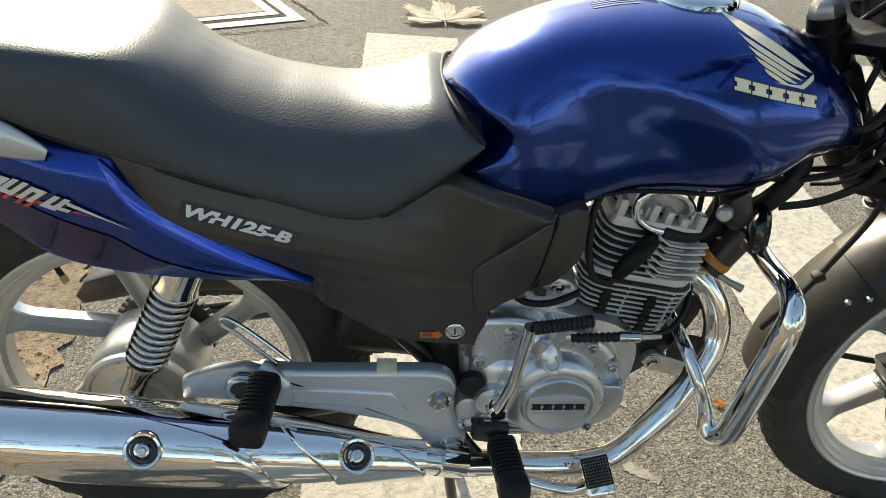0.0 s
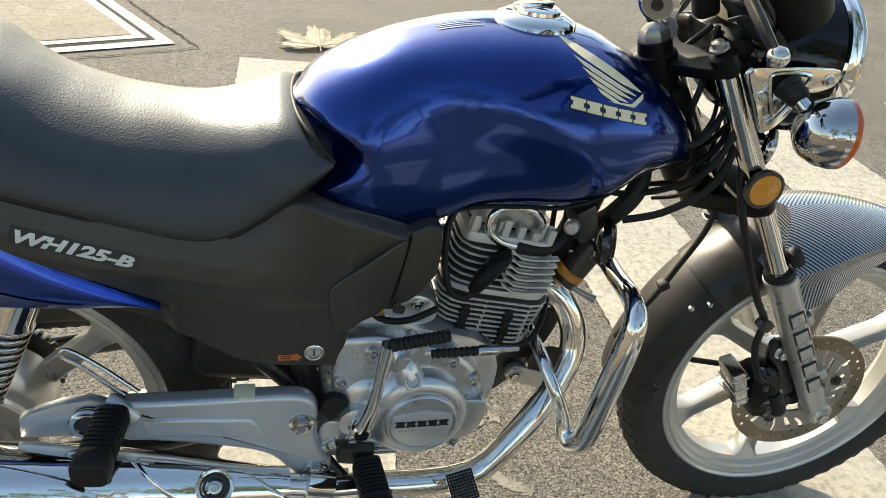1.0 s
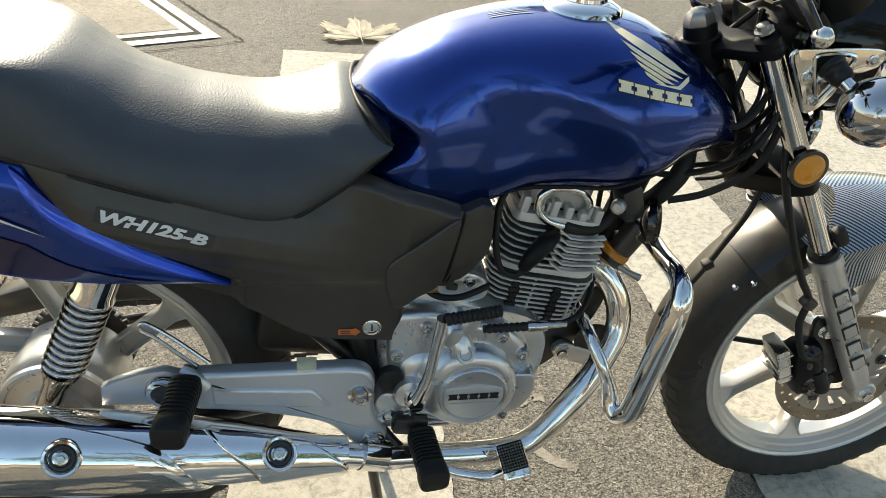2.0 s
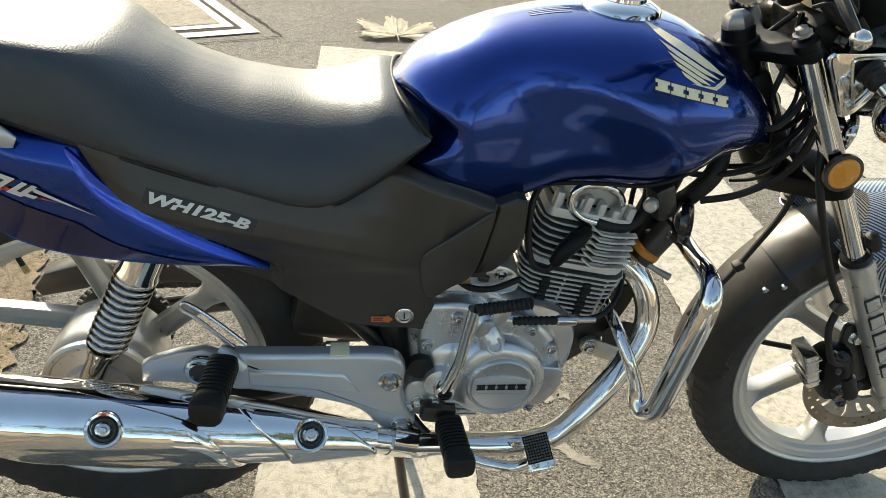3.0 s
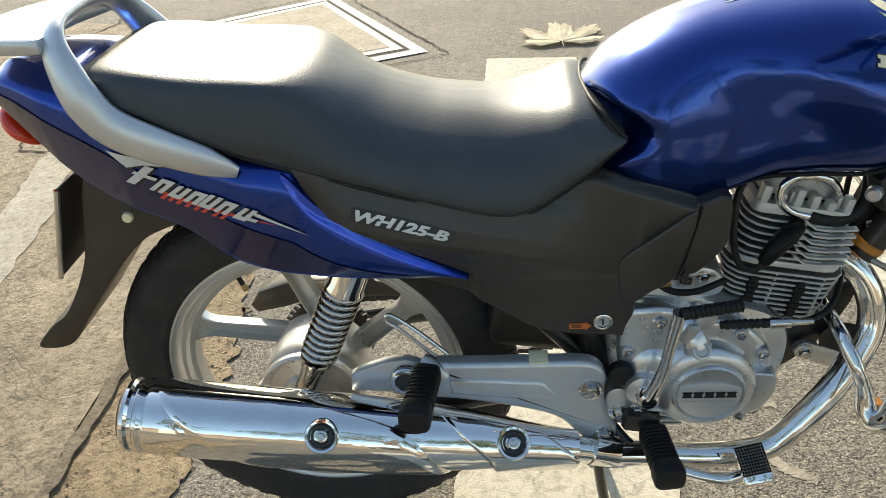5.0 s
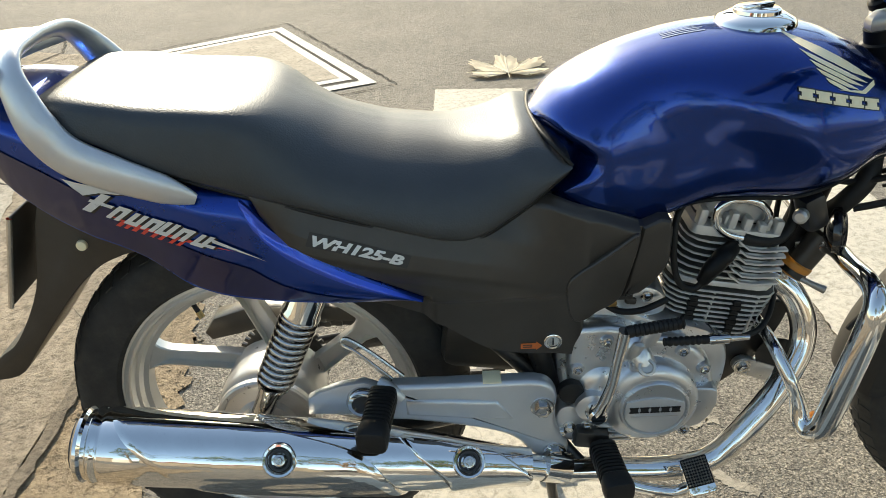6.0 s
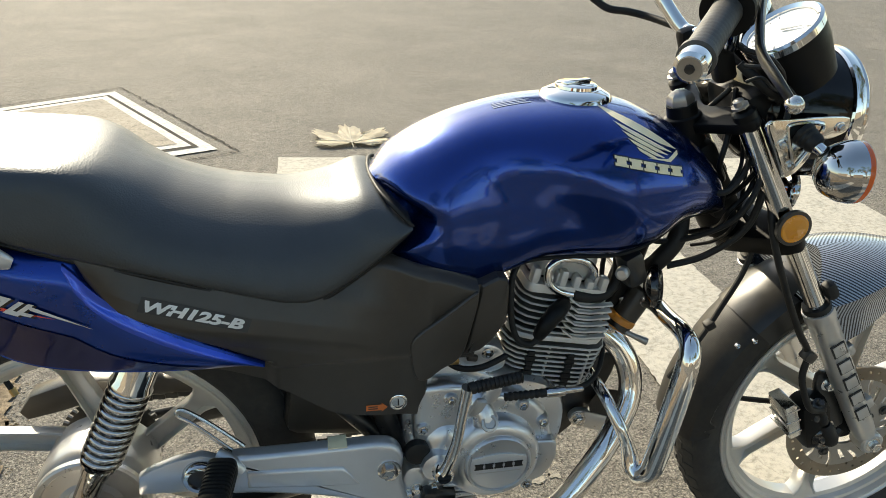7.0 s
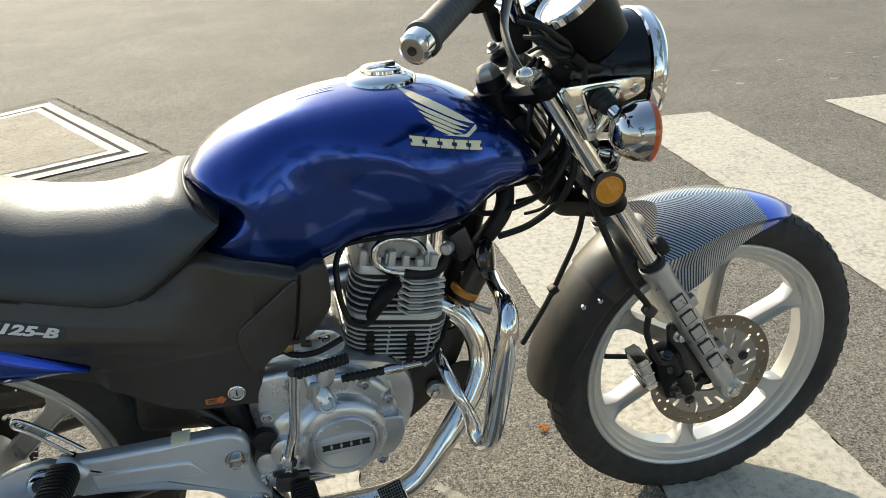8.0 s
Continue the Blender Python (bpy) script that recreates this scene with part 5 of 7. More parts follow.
def sc_bulge(x, u):
    """Distance from the middle plane: a ridge runs along the cover, the band above it leans in under the seat."""
    z = SCB(x) + (SCT(x) - SCB(x)) * u
    d = z - RIDGE(x)
    fade = smooth(0.475, 0.33, x) * smooth(0.066, 0.13, x)
    if d > 0:
        ridged = 0.1515 - 0.24 * d - 0.16 * max(0.0, d - 0.02) - 0.3 * max(0.0, d - 0.055)
    else:
        ridged = 0.1515 - 0.008 * smooth(0.0, 0.030, -d) - 0.10 * max(0.0, -d - 0.02)
    flat = 0.134 + 0.004 * math.sin(math.pi * u)
    crease = 0.0035 * smooth(0.004, -0.004, z - 0.577) * smooth(0.25, 0.29, x) * smooth(0.47, 0.44, x)
    lip = 0.014 * smooth(0.012, 0.0, SCT(x) - z) * smooth(0.405, 0.435, x)
    tuck = 0.016 * smooth(0.003, -0.006, z - float(np.interp(x, [0.112, 0.174, 0.225, 0.268], [0.674, 0.636, 0.610, 0.588]))) * smooth(0.285, 0.262, x)
    return max(0.108, fade * ridged + (1 - fade) * flat - crease - lip - tuck)


bm = panel(SC_TOP, SC_BOT, 0.064, 0.549, sc_bulge, 0.005, 130, 64)
SIDE_TREE = tree_of(bm)
sc = part("side_cover", bm, BLACK, bike, "matt black side cover with a model mark and a lock", 50)
part("side_cover", mirrored_only(panel(SC_TOP, SC_BOT, 0.064, 0.549, sc_bulge, 0.005, 40, 12)), BLACK, bike, "matt black side cover")
LOCK = SIDE_TREE.ray_cast(Vector((0.4415, -1, 0.5005)), Vector((0, 1, 0)))[0] + Vector((0, -0.001, 0))
part("lock", lathe([(0.006, 0.0125), (-0.002, 0.0125), (-0.003, 0.011), (-0.003, 0.0085), (-0.0015, 0.008), (-0.0015, 0.0)], LOCK, (0, 1, 0), 32), CHROME, sc, "chrome key lock")
part("lock_slot", block((0.0018, 0.002, 0.009), LOCK + Vector((0, -0.002, 0)), (0, 0, 0), 0.0), INK, sc)
decal("arrow_mark", [[(0.397, 0.488), (0.4185, 0.488), (0.4185, 0.485), (0.427, 0.493), (0.4185, 0.501), (0.4185, 0.498), (0.397, 0.498)]], SIDE_TREE, ORANGE_DECAL, sc, "worn orange arrow mark", cuts=1)
decal("arrow_gap", [[(0.4, 0.4905), (0.413, 0.4905), (0.413, 0.4925), (0.4, 0.4925)], [(0.4, 0.494), (0.413, 0.494), (0.413, 0.496), (0.4, 0.496)]], SIDE_TREE, BLACK, sc, lift=0.0016, cuts=1)


def words(text, size, shear, corner, along, up, tree, material, parent, name, label, lift, stretch=1.0, fat=0.0):
    """Lettering in the built-in font, laid along a body's near side."""
    cu = bpy.data.curves.new("text", "FONT")
    cu.body, cu.size, cu.shear, cu.resolution_u, cu.offset = text, size, shear, 3, fat
    ob = new("text", cu)
    me = bpy.data.meshes.new_from_object(ob)
    bpy.data.objects.remove(ob)
    bm = bmesh.new()
    bm.from_mesh(me)
    bpy.data.meshes.remove(me)
    bmesh.ops.triangulate(bm, faces=bm.faces)
    c, a, u = Vector(corner), Vector(along).normalized() * stretch, Vector(up)
    for v in bm.verts:
        q = c + a * v.co.x + u * v.co.y
        hit = tree.ray_cast(Vector((q.x, -1, q.y)), Vector((0, 1, 0)))[0]
        v.co = (q.x, (hit.y if hit else -0.13) - lift, q.y)
    return part(name, bm, material, parent, label)


decal("decal_plate", [[(0.126, 0.680), (0.251, 0.641), (0.258, 0.657), (0.133, 0.697)]], SIDE_TREE, INK, sc, "dark backing of the model mark", 0.0010, 3)
words("WH125-B", 0.0180, 0.45, (0.129, 0.682), (0.955, -0.297), (0.0, 1.0), SIDE_TREE, GREY_DECAL, sc, "lettering", "silver model letters on dark backing", 0.0017, 1.60, 0.0008)

# air box covers ahead of the side cover
part("airbox_cover", slab(rounded([(0.466, 0.540), (0.459, 0.566), (0.4575, 0.594), (0.468, 0.611), (0.494, 0.630), (0.522, 0.652), (0.543, 0.668), (0.5485, 0.660), (0.541, 0.620), (0.531, 0.580), (0.519, 0.563), (0.500, 0.552), (0.482, 0.538)], 3), -0.1425, -0.06, 0.004, seg=3), BLACK, bike, "matt black air box cover", 22)
part("intake_cover", slab([(0.5525, 0.673), (0.575, 0.684), (0.588, 0.681), (0.592, 0.665), (0.592, 0.630), (0.589, 0.612), (0.572, 0.586), (0.556, 0.572), (0.536, 0.566), (0.530, 0.569), (0.5375, 0.590), (0.544, 0.625)], -0.134, -0.05, 0.007, seg=3), BLACK, bike, "matt black intake cover", 22)
part("cover_backing", slab([(0.515, 0.560), (0.545, 0.672), (0.562, 0.676), (0.548, 0.560)], -0.1285, -0.05, 0.002), BLACK, bike, "black seam between the covers")
part("cover_clip", block((0.016, 0.008, 0.010), (0.548, -0.118, 0.552), (0, 10, 0), 0.003), BLACK, bike, "black cover clip")

# tail cowl
TC_TOP = [(-0.345, 0.85), (-0.29, 0.874), (-0.213, 0.862), (-0.10, 0.812), (-0.012, 0.776), (0.060, 0.752), (0.070, 0.722), (0.112, 0.674), (0.174, 0.636), (0.225, 0.610), (0.268, 0.589)]
TC_BOT = [(-0.345, 0.845), (-0.315, 0.812), (-0.27, 0.768), (-0.24, 0.74), (-0.198, 0.712), (-0.092, 0.664), (-0.028, 0.615), (0.046, 0.595), (0.12, 0.587), (0.18, 0.585), (0.268, 0.586)]


def tc_bulge(x, u):
    w = float(np.interp(x, [-0.345, -0.25, -0.15, 0.0, 0.27], [0.045, 0.085, 0.113, 0.130, 0.137]))
    return w + 0.014 * math.sin(math.pi * (0.12 + 0.75 * u)) - 0.030 * smooth(0.75, 1.0, u) * smooth(0.12, 0.0, x)


bm = panel(TC_TOP, TC_BOT, -0.345, 0.268, tc_bulge, 0.004, 90, 20)
TAIL_TREE = tree_of(bm)
tc = part("tail_cowl", bm, TAIL, bike, "dark blue tail cowl with script decals", 50)
part("tail_cowl", mirrored_only(panel(TC_TOP, TC_BOT, -0.345, 0.268, tc_bulge, 0.004, 40, 10)), TAIL, bike, "dark blue tail cowl")
part("tail_top", loft([[(x, y, z) for y, z in ((-w, h - 0.03), (-w * 0.7, h), (0, h + 0.008), (w * 0.7, h), (w, h - 0.03), (0, h - 0.05))] for x, w, h in ((-0.33, 0.03, 0.845), (-0.30, 0.06, 0.868), (-0.25, 0.082, 0.872), (-0.20, 0.09, 0.865), (-0.15, 0.095, 0.85))]), TAIL, bike, "blue top of the tail cowl")
TCT, TCB = curve(TC_TOP), curve(TC_BOT)
# Near-black band laid over the lower part of the cowl.
BAND_SHARE = curve([(-0.33, 0.55), (-0.2, 0.52), (-0.10, 0.46), (0.0, 0.38), (0.10, 0.27), (0.20, 0.15)])
xs = [-0.325 + 0.525 * k / 28 for k in range(29)]
low, mid = [(x, TCB(x) + 0.004) for x in xs], [(x, TCB(x) + (TCT(x) - TCB(x)) * BAND_SHARE(x)) for x in xs]
decal("dark_band", [[low[k], low[k + 1], mid[k + 1], mid[k]] for k in range(28)], TAIL_TREE, NAVY, tc, "near-black lower band of the cowl", 0.0016, 2)
A_TOP = [(0.050, 0.742), (0.060, 0.731), (0.070, 0.716), (0.085, 0.697), (0.112, 0.6735), (0.174, 0.635), (0.225, 0.609), (0.266, 0.5895)]
A_LOW = [(0.050, 0.735), (0.060, 0.708), (0.070, 0.690), (0.085, 0.672), (0.112, 0.650), (0.174, 0.617), (0.225, 0.599), (0.266, 0.5885)]
ATC, ALC = curve(A_TOP), curve(A_LOW)


def accent_bulge(x, u):
    z = ALC(x) + (ATC(x) - ALC(x)) * u
    t = min(1, max(0, (z - TCB(x)) / max(0.004, TCT(x) - TCB(x))))
    return max(tc_bulge(x, t), 0.139) + 0.0015 * smooth(0, 0.25, u) - 0.002 * u


# The upward facet's brighter reflection is put into a brighter blue.
part("accent", panel(A_TOP, A_LOW, 0.050, 0.266, accent_bulge, 0.006, 50, 8), BRIGHT_BLUE, tc, "swept edge of the cowl, brighter blue for its reflection")
SCRIPT, LEAN_UP = Vector((0.937, -0.349)), Vector((0.98, 0.66))


def bar(start, along, rise, width, height):
    """A slanted stroke of the script."""
    c = Vector(start) + SCRIPT * along + LEAN_UP * rise
    return [tuple(c), tuple(c + SCRIPT * width), tuple(c + SCRIPT * width + LEAN_UP * height), tuple(c + LEAN_UP * height)]


O1, O2 = (-0.150, 0.737), (-0.112, 0.714)
strokes = [[(-0.165, 0.779), (-0.128, 0.770), (-0.088, 0.757), (-0.120, 0.760), (-0.142, 0.757), (-0.150, 0.766)], bar(O1, 0.0, 0, 0.0115, 0.034), bar(O1, -0.004, 0.016, 0.030, 0.005)]
for k, (a, h) in enumerate(((0.030, 0.024), (0.053, 0.022), (0.074, 0.022), (0.092, 0.024), (0.113, 0.022), (0.138, 0.021))):
    strokes += [bar(O1, a, 0.0, 0.0062, h), bar(O1, a + 0.0105, 0.0, 0.0062, h)]
    strokes.append(bar(O1, a, h - 0.0065 if k % 2 == 0 else 0.0, 0.0167, 0.0065))
strokes.append(bar(O1, 0.150, 0.003, 0.016, 0.005))
strokes.append([(0.008, 0.697), (0.074, 0.660), (0.010, 0.690)])
for o in strokes:
    decal("script_shadow", [[(a + 0.0028, b - 0.0022) for a, b in o]], TAIL_TREE, INK, tc, "black edge of a script stroke", 0.0024, 1)
    decal("script_stroke", [o], TAIL_TREE, GREY_DECAL, tc, "silver slanted script stroke", 0.0032, 1)
for a, wd, h in ((0.0, 0.006, 0.013), (0.010, 0.005, 0.012), (0.020, 0.006, 0.013), (0.032, 0.005, 0.010), (0.044, 0.005, 0.010), (0.054, 0.005, 0.010), (0.068, 0.005, 0.010), (0.078, 0.005, 0.010)):
    decal("script_stroke", [bar(O2, a, 0, wd, h)], TAIL_TREE, RED_DECAL, tc, "red slanted script stroke", 0.0028, 1)
decal("script_line", [[(-0.118, 0.730), (-0.085, 0.716), (0.035, 0.676), (-0.02, 0.690), (-0.09, 0.712)]], TAIL_TREE, RED_DECAL, tc, "red line under the script", 0.0026, 1)

# grab rail
gr = None
for side in (-1, 1):
    arm = [(0.000, side * 0.140, 0.748), (-0.035, side * 0.143, 0.765), (-0.095, side * 0.140, 0.789), (-0.145, side * 0.131, 0.811), (-0.172, side * 0.124, 0.842), (-0.188, side * 0.113, 0.874), (-0.200, side * 0.097, 0.900), (-0.208, side * 0.065, 0.917), (-0.210, 0, 0.922)]
    ob = part("grab_rail" if gr is None else "far_arm", tube(arm, [0.007, 0.0195, 0.0245, 0.027, 0.028, 0.024, 0.019, 0.017, 0.017], 18, 8, flat=0.5), SILVER, gr or bike, "" if gr else "satin silver grab rail round the seat's tail")
    gr = gr or ob
bm = slab(rounded([(-0.21, -0.10), (-0.25, -0.105), (-0.31, -0.085), (-0.34, 0), (-0.31, 0.085), (-0.25, 0.105), (-0.21, 0.10), (-0.235, 0)], 5), 0.893, 0.913, 0.006, axis="z")
part("rail_plate", bm, SILVER, gr, "flat silver rear of the grab rail")

# tail light, rear mudguard, plate holder
bm = bmesh.new()
bmesh.ops.create_uvsphere(bm, u_segments=32, v_segments=20, radius=1.0)
bmesh.ops.transform(bm, matrix=pose(-0.318, 0, 0.782, 0, 50, 0) @ Matrix.Diagonal((0.042, 0.068, 0.020, 1)), verts=bm.verts)
part("tail_light", bm, RED, bike, "red tail light under the cowl")
FLAP = [(-0.10, 0.655), (-0.20, 0.72), (-0.241, 0.716), (-0.283, 0.591), (-0.339, 0.502), (-0.378, 0.471), (-0.411, 0.433), (-0.359, 0.435), (-0.316, 0.48), (-0.249, 0.56), (-0.189, 0.616), (-0.145, 0.637)]
rm = part("rear_mudguard", slab(rounded(FLAP, 4), -0.075, 0.075, 0.003), BLACK, bike, "black plastic rear mudguard")
np_ = part("plate_holder", block((0.006, 0.17, 0.147), (-0.296, 0, 0.64), (0, 18, 0), 0.003), BLACK, bike, "black number plate holder")
part("plate_edge", tube([(-0.2745, -0.086, 0.708), (-0.296, -0.087, 0.64), (-0.320, -0.086, 0.568)], 0.004, 8), STEEL, np_)
part("mudguard_bolt", lathe([(0, 0.008), (0.005, 0.007), (0.006, 0.003)], (-0.195, -0.076, 0.658), (0, -1, 0), 16), CREAM, rm)
part("inner_mudguard", guard_rear(), BLACK, bike, "black inner rear mudguard")

# shocks
for side in (-1, 1):
    top, bot = Vector((0.132, side * 0.108, 0.628)), Vector((0.000, side * 0.108, 0.354))
    d = (bot - top).normalized()
    L = (bot - top).length
    sh = part("shock_absorber", lathe([(0.0, 0.012), (0.02, 0.014), (0.205, 0.014), (0.216, 0.0165), (L - 0.02, 0.0165), (L, 0.014)], top, d, 24), SMOKED, bike, "chrome rear shock absorber with coil spring")
    part("shroud", lathe([(0.0, 0.018), (0.005, 0.0255), (0.078, 0.0260), (0.084, 0.0285), (0.087, 0.0285), (0.087, 0.02)], top, d, 36), CHROME, sh)
    s = d.cross(Vector((0, 1, 0))).normalized()
    u = d.cross(s)
    pts, turns = [], 11
    for i in range(turns * 24 + 1):
        a = 2 * math.pi * i / 24
        pts.append(top + d * (0.088 + 0.129 * i / (turns * 24)) + (s * math.cos(a) + u * math.sin(a)) * 0.0245)
    part("coil_spring", tube(pts, 0.0040, 12, smooth=False), SMOKED, sh, "chrome coil spring")
    part("spring_seat", lathe([(0.217, 0.016), (0.218, 0.026), (0.222, 0.026), (0.226, 0.0205), (0.240, 0.0195), (0.243, 0.0165)], top, d, 24), SMOKED, sh)
    part("eye", lathe([(-0.016, 0.012), (-0.014, 0.02), (0.014, 0.02), (0.016, 0.012)], bot, (0, 1, 0), 24), ALLOY, sh)
    part("nut", hexbolt(bot + Vector((0, side * 0.016, 0)), (0, side, 0), 0.010, 0.012), STEEL, sh)

# swingarm, chain, chain guard
for side in (-1, 1):
    part("swingarm", tube([(0.43, side * 0.10, 0.375), (0.22, side * 0.115, 0.345), (0.02, side * 0.118, 0.315), (-0.03, side * 0.118, 0.308)], 0.02, 12, 6, flat=0.7), IRON, bike, "black swingarm leg")
part("chain_guard", slab([(-0.12, 0.400), (-0.10, 0.428), (-0.03, 0.450), (0.10, 0.440), (0.30, 0.430), (0.30, 0.400), (0.10, 0.412), (0.0, 0.412), (-0.06, 0.395), (-0.11, 0.385)], 0.062, 0.098, 0.004), BLACK, bike, "black chain guard with a sunlit top edge")
ch = bmesh.new()
for k in range(46):
    for z0, z1 in ((0.398, 0.415), (0.226, 0.30)):
        u = k / 46
        block((0.011, 0.007 if k % 2 else 0.011, 0.009), (0.01 + 0.45 * u, 0.075, z0 + (z1 - z0) * u), (0, 0, 0), 0.0, ch)
tagged(part("chain", ch, IRON, bike, "oily drive chain"), kind="stuff")

# exhaust
M0, M1 = Vector((-0.214, -0.205, 0.4165)), Vector((0.405, -0.178, 0.311))
MD = (M1 - M0).normalized()
ML = (M1 - M0).length
MUFFLER = surface("rippled chrome", (0.81, 0.80, 0.78), 0.045, 1.0, 0.03, 9, 0.8, 0, 0.08, (0.4, 0.35, 0.28), 0.025, relief=0.0026)
mf = part("muffler", lathe([(0.0, 0.036), (0.0, 0.045), (0.004, 0.0505), (0.009, 0.0515), (0.013, 0.0480), (0.018, 0.0480), (0.022, 0.0525), (0.027, 0.0525), (0.031, 0.0505), (0.036, 0.0505), (0.040, 0.0525), (0.10, 0.0535), (0.30, 0.052), (0.40, 0.0485), (0.48, 0.0420), (0.55, 0.0330), (0.60, 0.0275), (ML, 0.0245)], M0, MD, 72), MUFFLER, bike, "chrome muffler reflecting the sky")
part("outlet", lathe([(-0.004, 0.027), (-0.004, 0.039), (0.001, 0.041)], M0, MD, 40), IRON, mf)
MR = curve([(0.0, 0.0525), (0.10, 0.0535), (0.30, 0.052), (0.40, 0.0485), (0.48, 0.0420), (0.55, 0.0330), (0.60, 0.0275), (0.65, 0.0245)])


def shield(start, stop, a0, a1, lift, na=26, nl=40):
    """A raised plate on the muffler; start and stop give its ends along the axis for each angle."""
    s = MD.cross(Vector((0, 0, 1))).normalized()
    u = s.cross(MD)
    outer, inner = [], []
    for i in range(nl + 1):
        row, row2 = [], []
        for j in range(na + 1):
            a = radians(a0 + (a1 - a0) * j / na)
            f, g = start(math.degrees(a)), stop(math.degrees(a))
            q = f + (g - f) * i / nl
            e = lift * smooth(0, 0.08, min(i / nl, 1 - i / nl) + 0.04) * smooth(0, 0.08, min(j / na, 1 - j / na) + 0.03)
            for r, lst in ((MR(q) + e, row), (MR(q) - 0.002, row2)):
                lst.append(M0 + MD * q + (s * math.cos(a) + u * math.sin(a)) * r)
        outer.append(row)
        inner.append(row2)
    return loft([o + n[::-1] for o, n in zip(outer, inner)])


part("heat_shield", shield(curve([(-70, 0.235), (0, 0.13), (60, 0.06), (90, 0.045)]), curve([(-70, 0.46), (0, 0.425), (50, 0.38), (90, 0.20)]), -62, 88, 0.0055), MUFFLER, mf, "chrome heat shield plate")
part("heat_shield_front", shield(curve([(-70, 0.52), (0, 0.505), (50, 0.46), (90, 0.43)]), curve([(-70, 0.615), (0, 0.63), (50, 0.60), (90, 0.56)]), -60, 85, 0.0055), MUFFLER, mf, "chrome front heat shield plate")
for at, nrm in ((Vector((0.064, -0.240, 0.404)), Vector((0.12, -0.80, 0.58))), (Vector((0.317, -0.211, 0.356)), Vector((0.18, -0.72, 0.67)))):
    at = at + nrm.normalized() * 0.0035
    part("shield_bolt", lathe([(-0.012, 0.0235), (-0.001, 0.0230), (0.0015, 0.0215), (0.001, 0.0185), (-0.004, 0.0150), (-0.004, 0.0)], at, nrm, 36), CHROME, mf, "recessed chrome shield bolt")
    part("grommet", lathe([(-0.004, 0.0150), (-0.0025, 0.0145), (-0.0025, 0.0115), (-0.004, 0.0105)], at, nrm, 30), IRON, mf)
    part("screw", hexbolt(at - nrm * 0.002, nrm, 0.0055, 0.005), STEEL, mf)
hp = part("header_pipe", tube([(0.700, -0.030, 0.560), (0.735, -0.038, 0.548), (0.768, -0.047, 0.532), (0.796, -0.056, 0.510), (0.813, -0.068, 0.476), (0.815, -0.080, 0.440), (0.799, -0.097, 0.407), (0.760, -0.124, 0.362), (0.718, -0.142, 0.317), (0.684, -0.151, 0.286), (0.645, -0.156, 0.274), (0.58, -0.160, 0.274), (0.50, -0.165, 0.284), (0.45, -0.171, 0.292), (0.39, -0.178, 0.310)], 0.0188, 24, 8), CHROME, bike, "chrome header pipe sweeping under the engine")
part("pipe_clamp", tube([(0.46, -0.164, 0.289), (0.425, -0.170, 0.304)], 0.026, 28), CHROME, hp, "chrome joint clamp")
part("exhaust_flange", lathe([(0, 0.03), (0.008, 0.03), (0.01, 0.024)], (0.722, -0.036, 0.559), (0.9, -0.25, -0.3), 24), STEEL, hp)

# footpeg hanger and pegs
hg = part("footpeg_hanger", slab(rounded([(0.200, 0.452), (0.218, 0.451), (0.30, 0.450), (0.37, 0.450), (0.415, 0.449), (0.436, 0.440), (0.446, 0.42), (0.444, 0.395), (0.448, 0.360), (0.464, 0.325), (0.460, 0.302), (0.440, 0.292), (0.414, 0.308), (0.385, 0.344), (0.346, 0.362), (0.29, 0.376), (0.24, 0.386), (0.206, 0.392), (0.198, 0.42)], 4), -0.158, -0.132, 0.007, seg=3), SILVER, bike, "silver cast footpeg hanger plate")
part("rear_bracket", slab([(0.090, 0.402), (0.093, 0.430), (0.110, 0.440), (0.143, 0.452), (0.175, 0.456), (0.197, 0.446), (0.204, 0.41), (0.195, 0.396), (0.14, 0.398)], -0.152, -0.136, 0.003), SILVER, hg, "scuffed silver rear bracket")
part("gusset", tube([(0.196, -0.15, 0.455), (0.212, -0.156, 0.447), (0.225, -0.157, 0.43)], 0.010, 10), SILVER, hg)
part("rib", slab([(0.232, 0.428), (0.30, 0.425), (0.362, 0.419), (0.384, 0.384), (0.33, 0.388), (0.232, 0.400)], -0.1625, -0.148, 0.0060, seg=4), SILVER, hg, "raised facet of the hanger plate", 60)
for x, z, r in ((0.425, 0.404, 0.0115), (0.444, 0.316, 0.0115)):
    part("washer", lathe([(0, r * 1.5), (0.003, r * 1.45), (0.003, 0)], (x, -0.157, z), (0, -1, 0), 28), ALLOY, hg)
    part("bolt", hexbolt((x, -0.159, z), (0, -1, 0), r, 0.012), SMOKED, hg)
# Spot of sunlight on the hanger, laid on as a cream patch.
part("sun_patch", block((0.026, 0.027, 0.0016), (0.355, -0.145, 0.4512), (0, 0, 0), 0.0004), CREAM, hg, "cream patch standing for a spot of sunlight")
part("bush", lathe([(0, 0.024), (0.008, 0.024), (0.012, 0.021), (0.012, 0.016), (0.006, 0.014)], (0.172, -0.152, 0.426), (0, -1, 0), 32), SMOKED, hg)
part("bush_rubber", lathe([(0, 0.0155), (0.009, 0.015), (0.010, 0.0)], (0.172, -0.152, 0.426), (0, -1, 0), 24), IRON, hg)


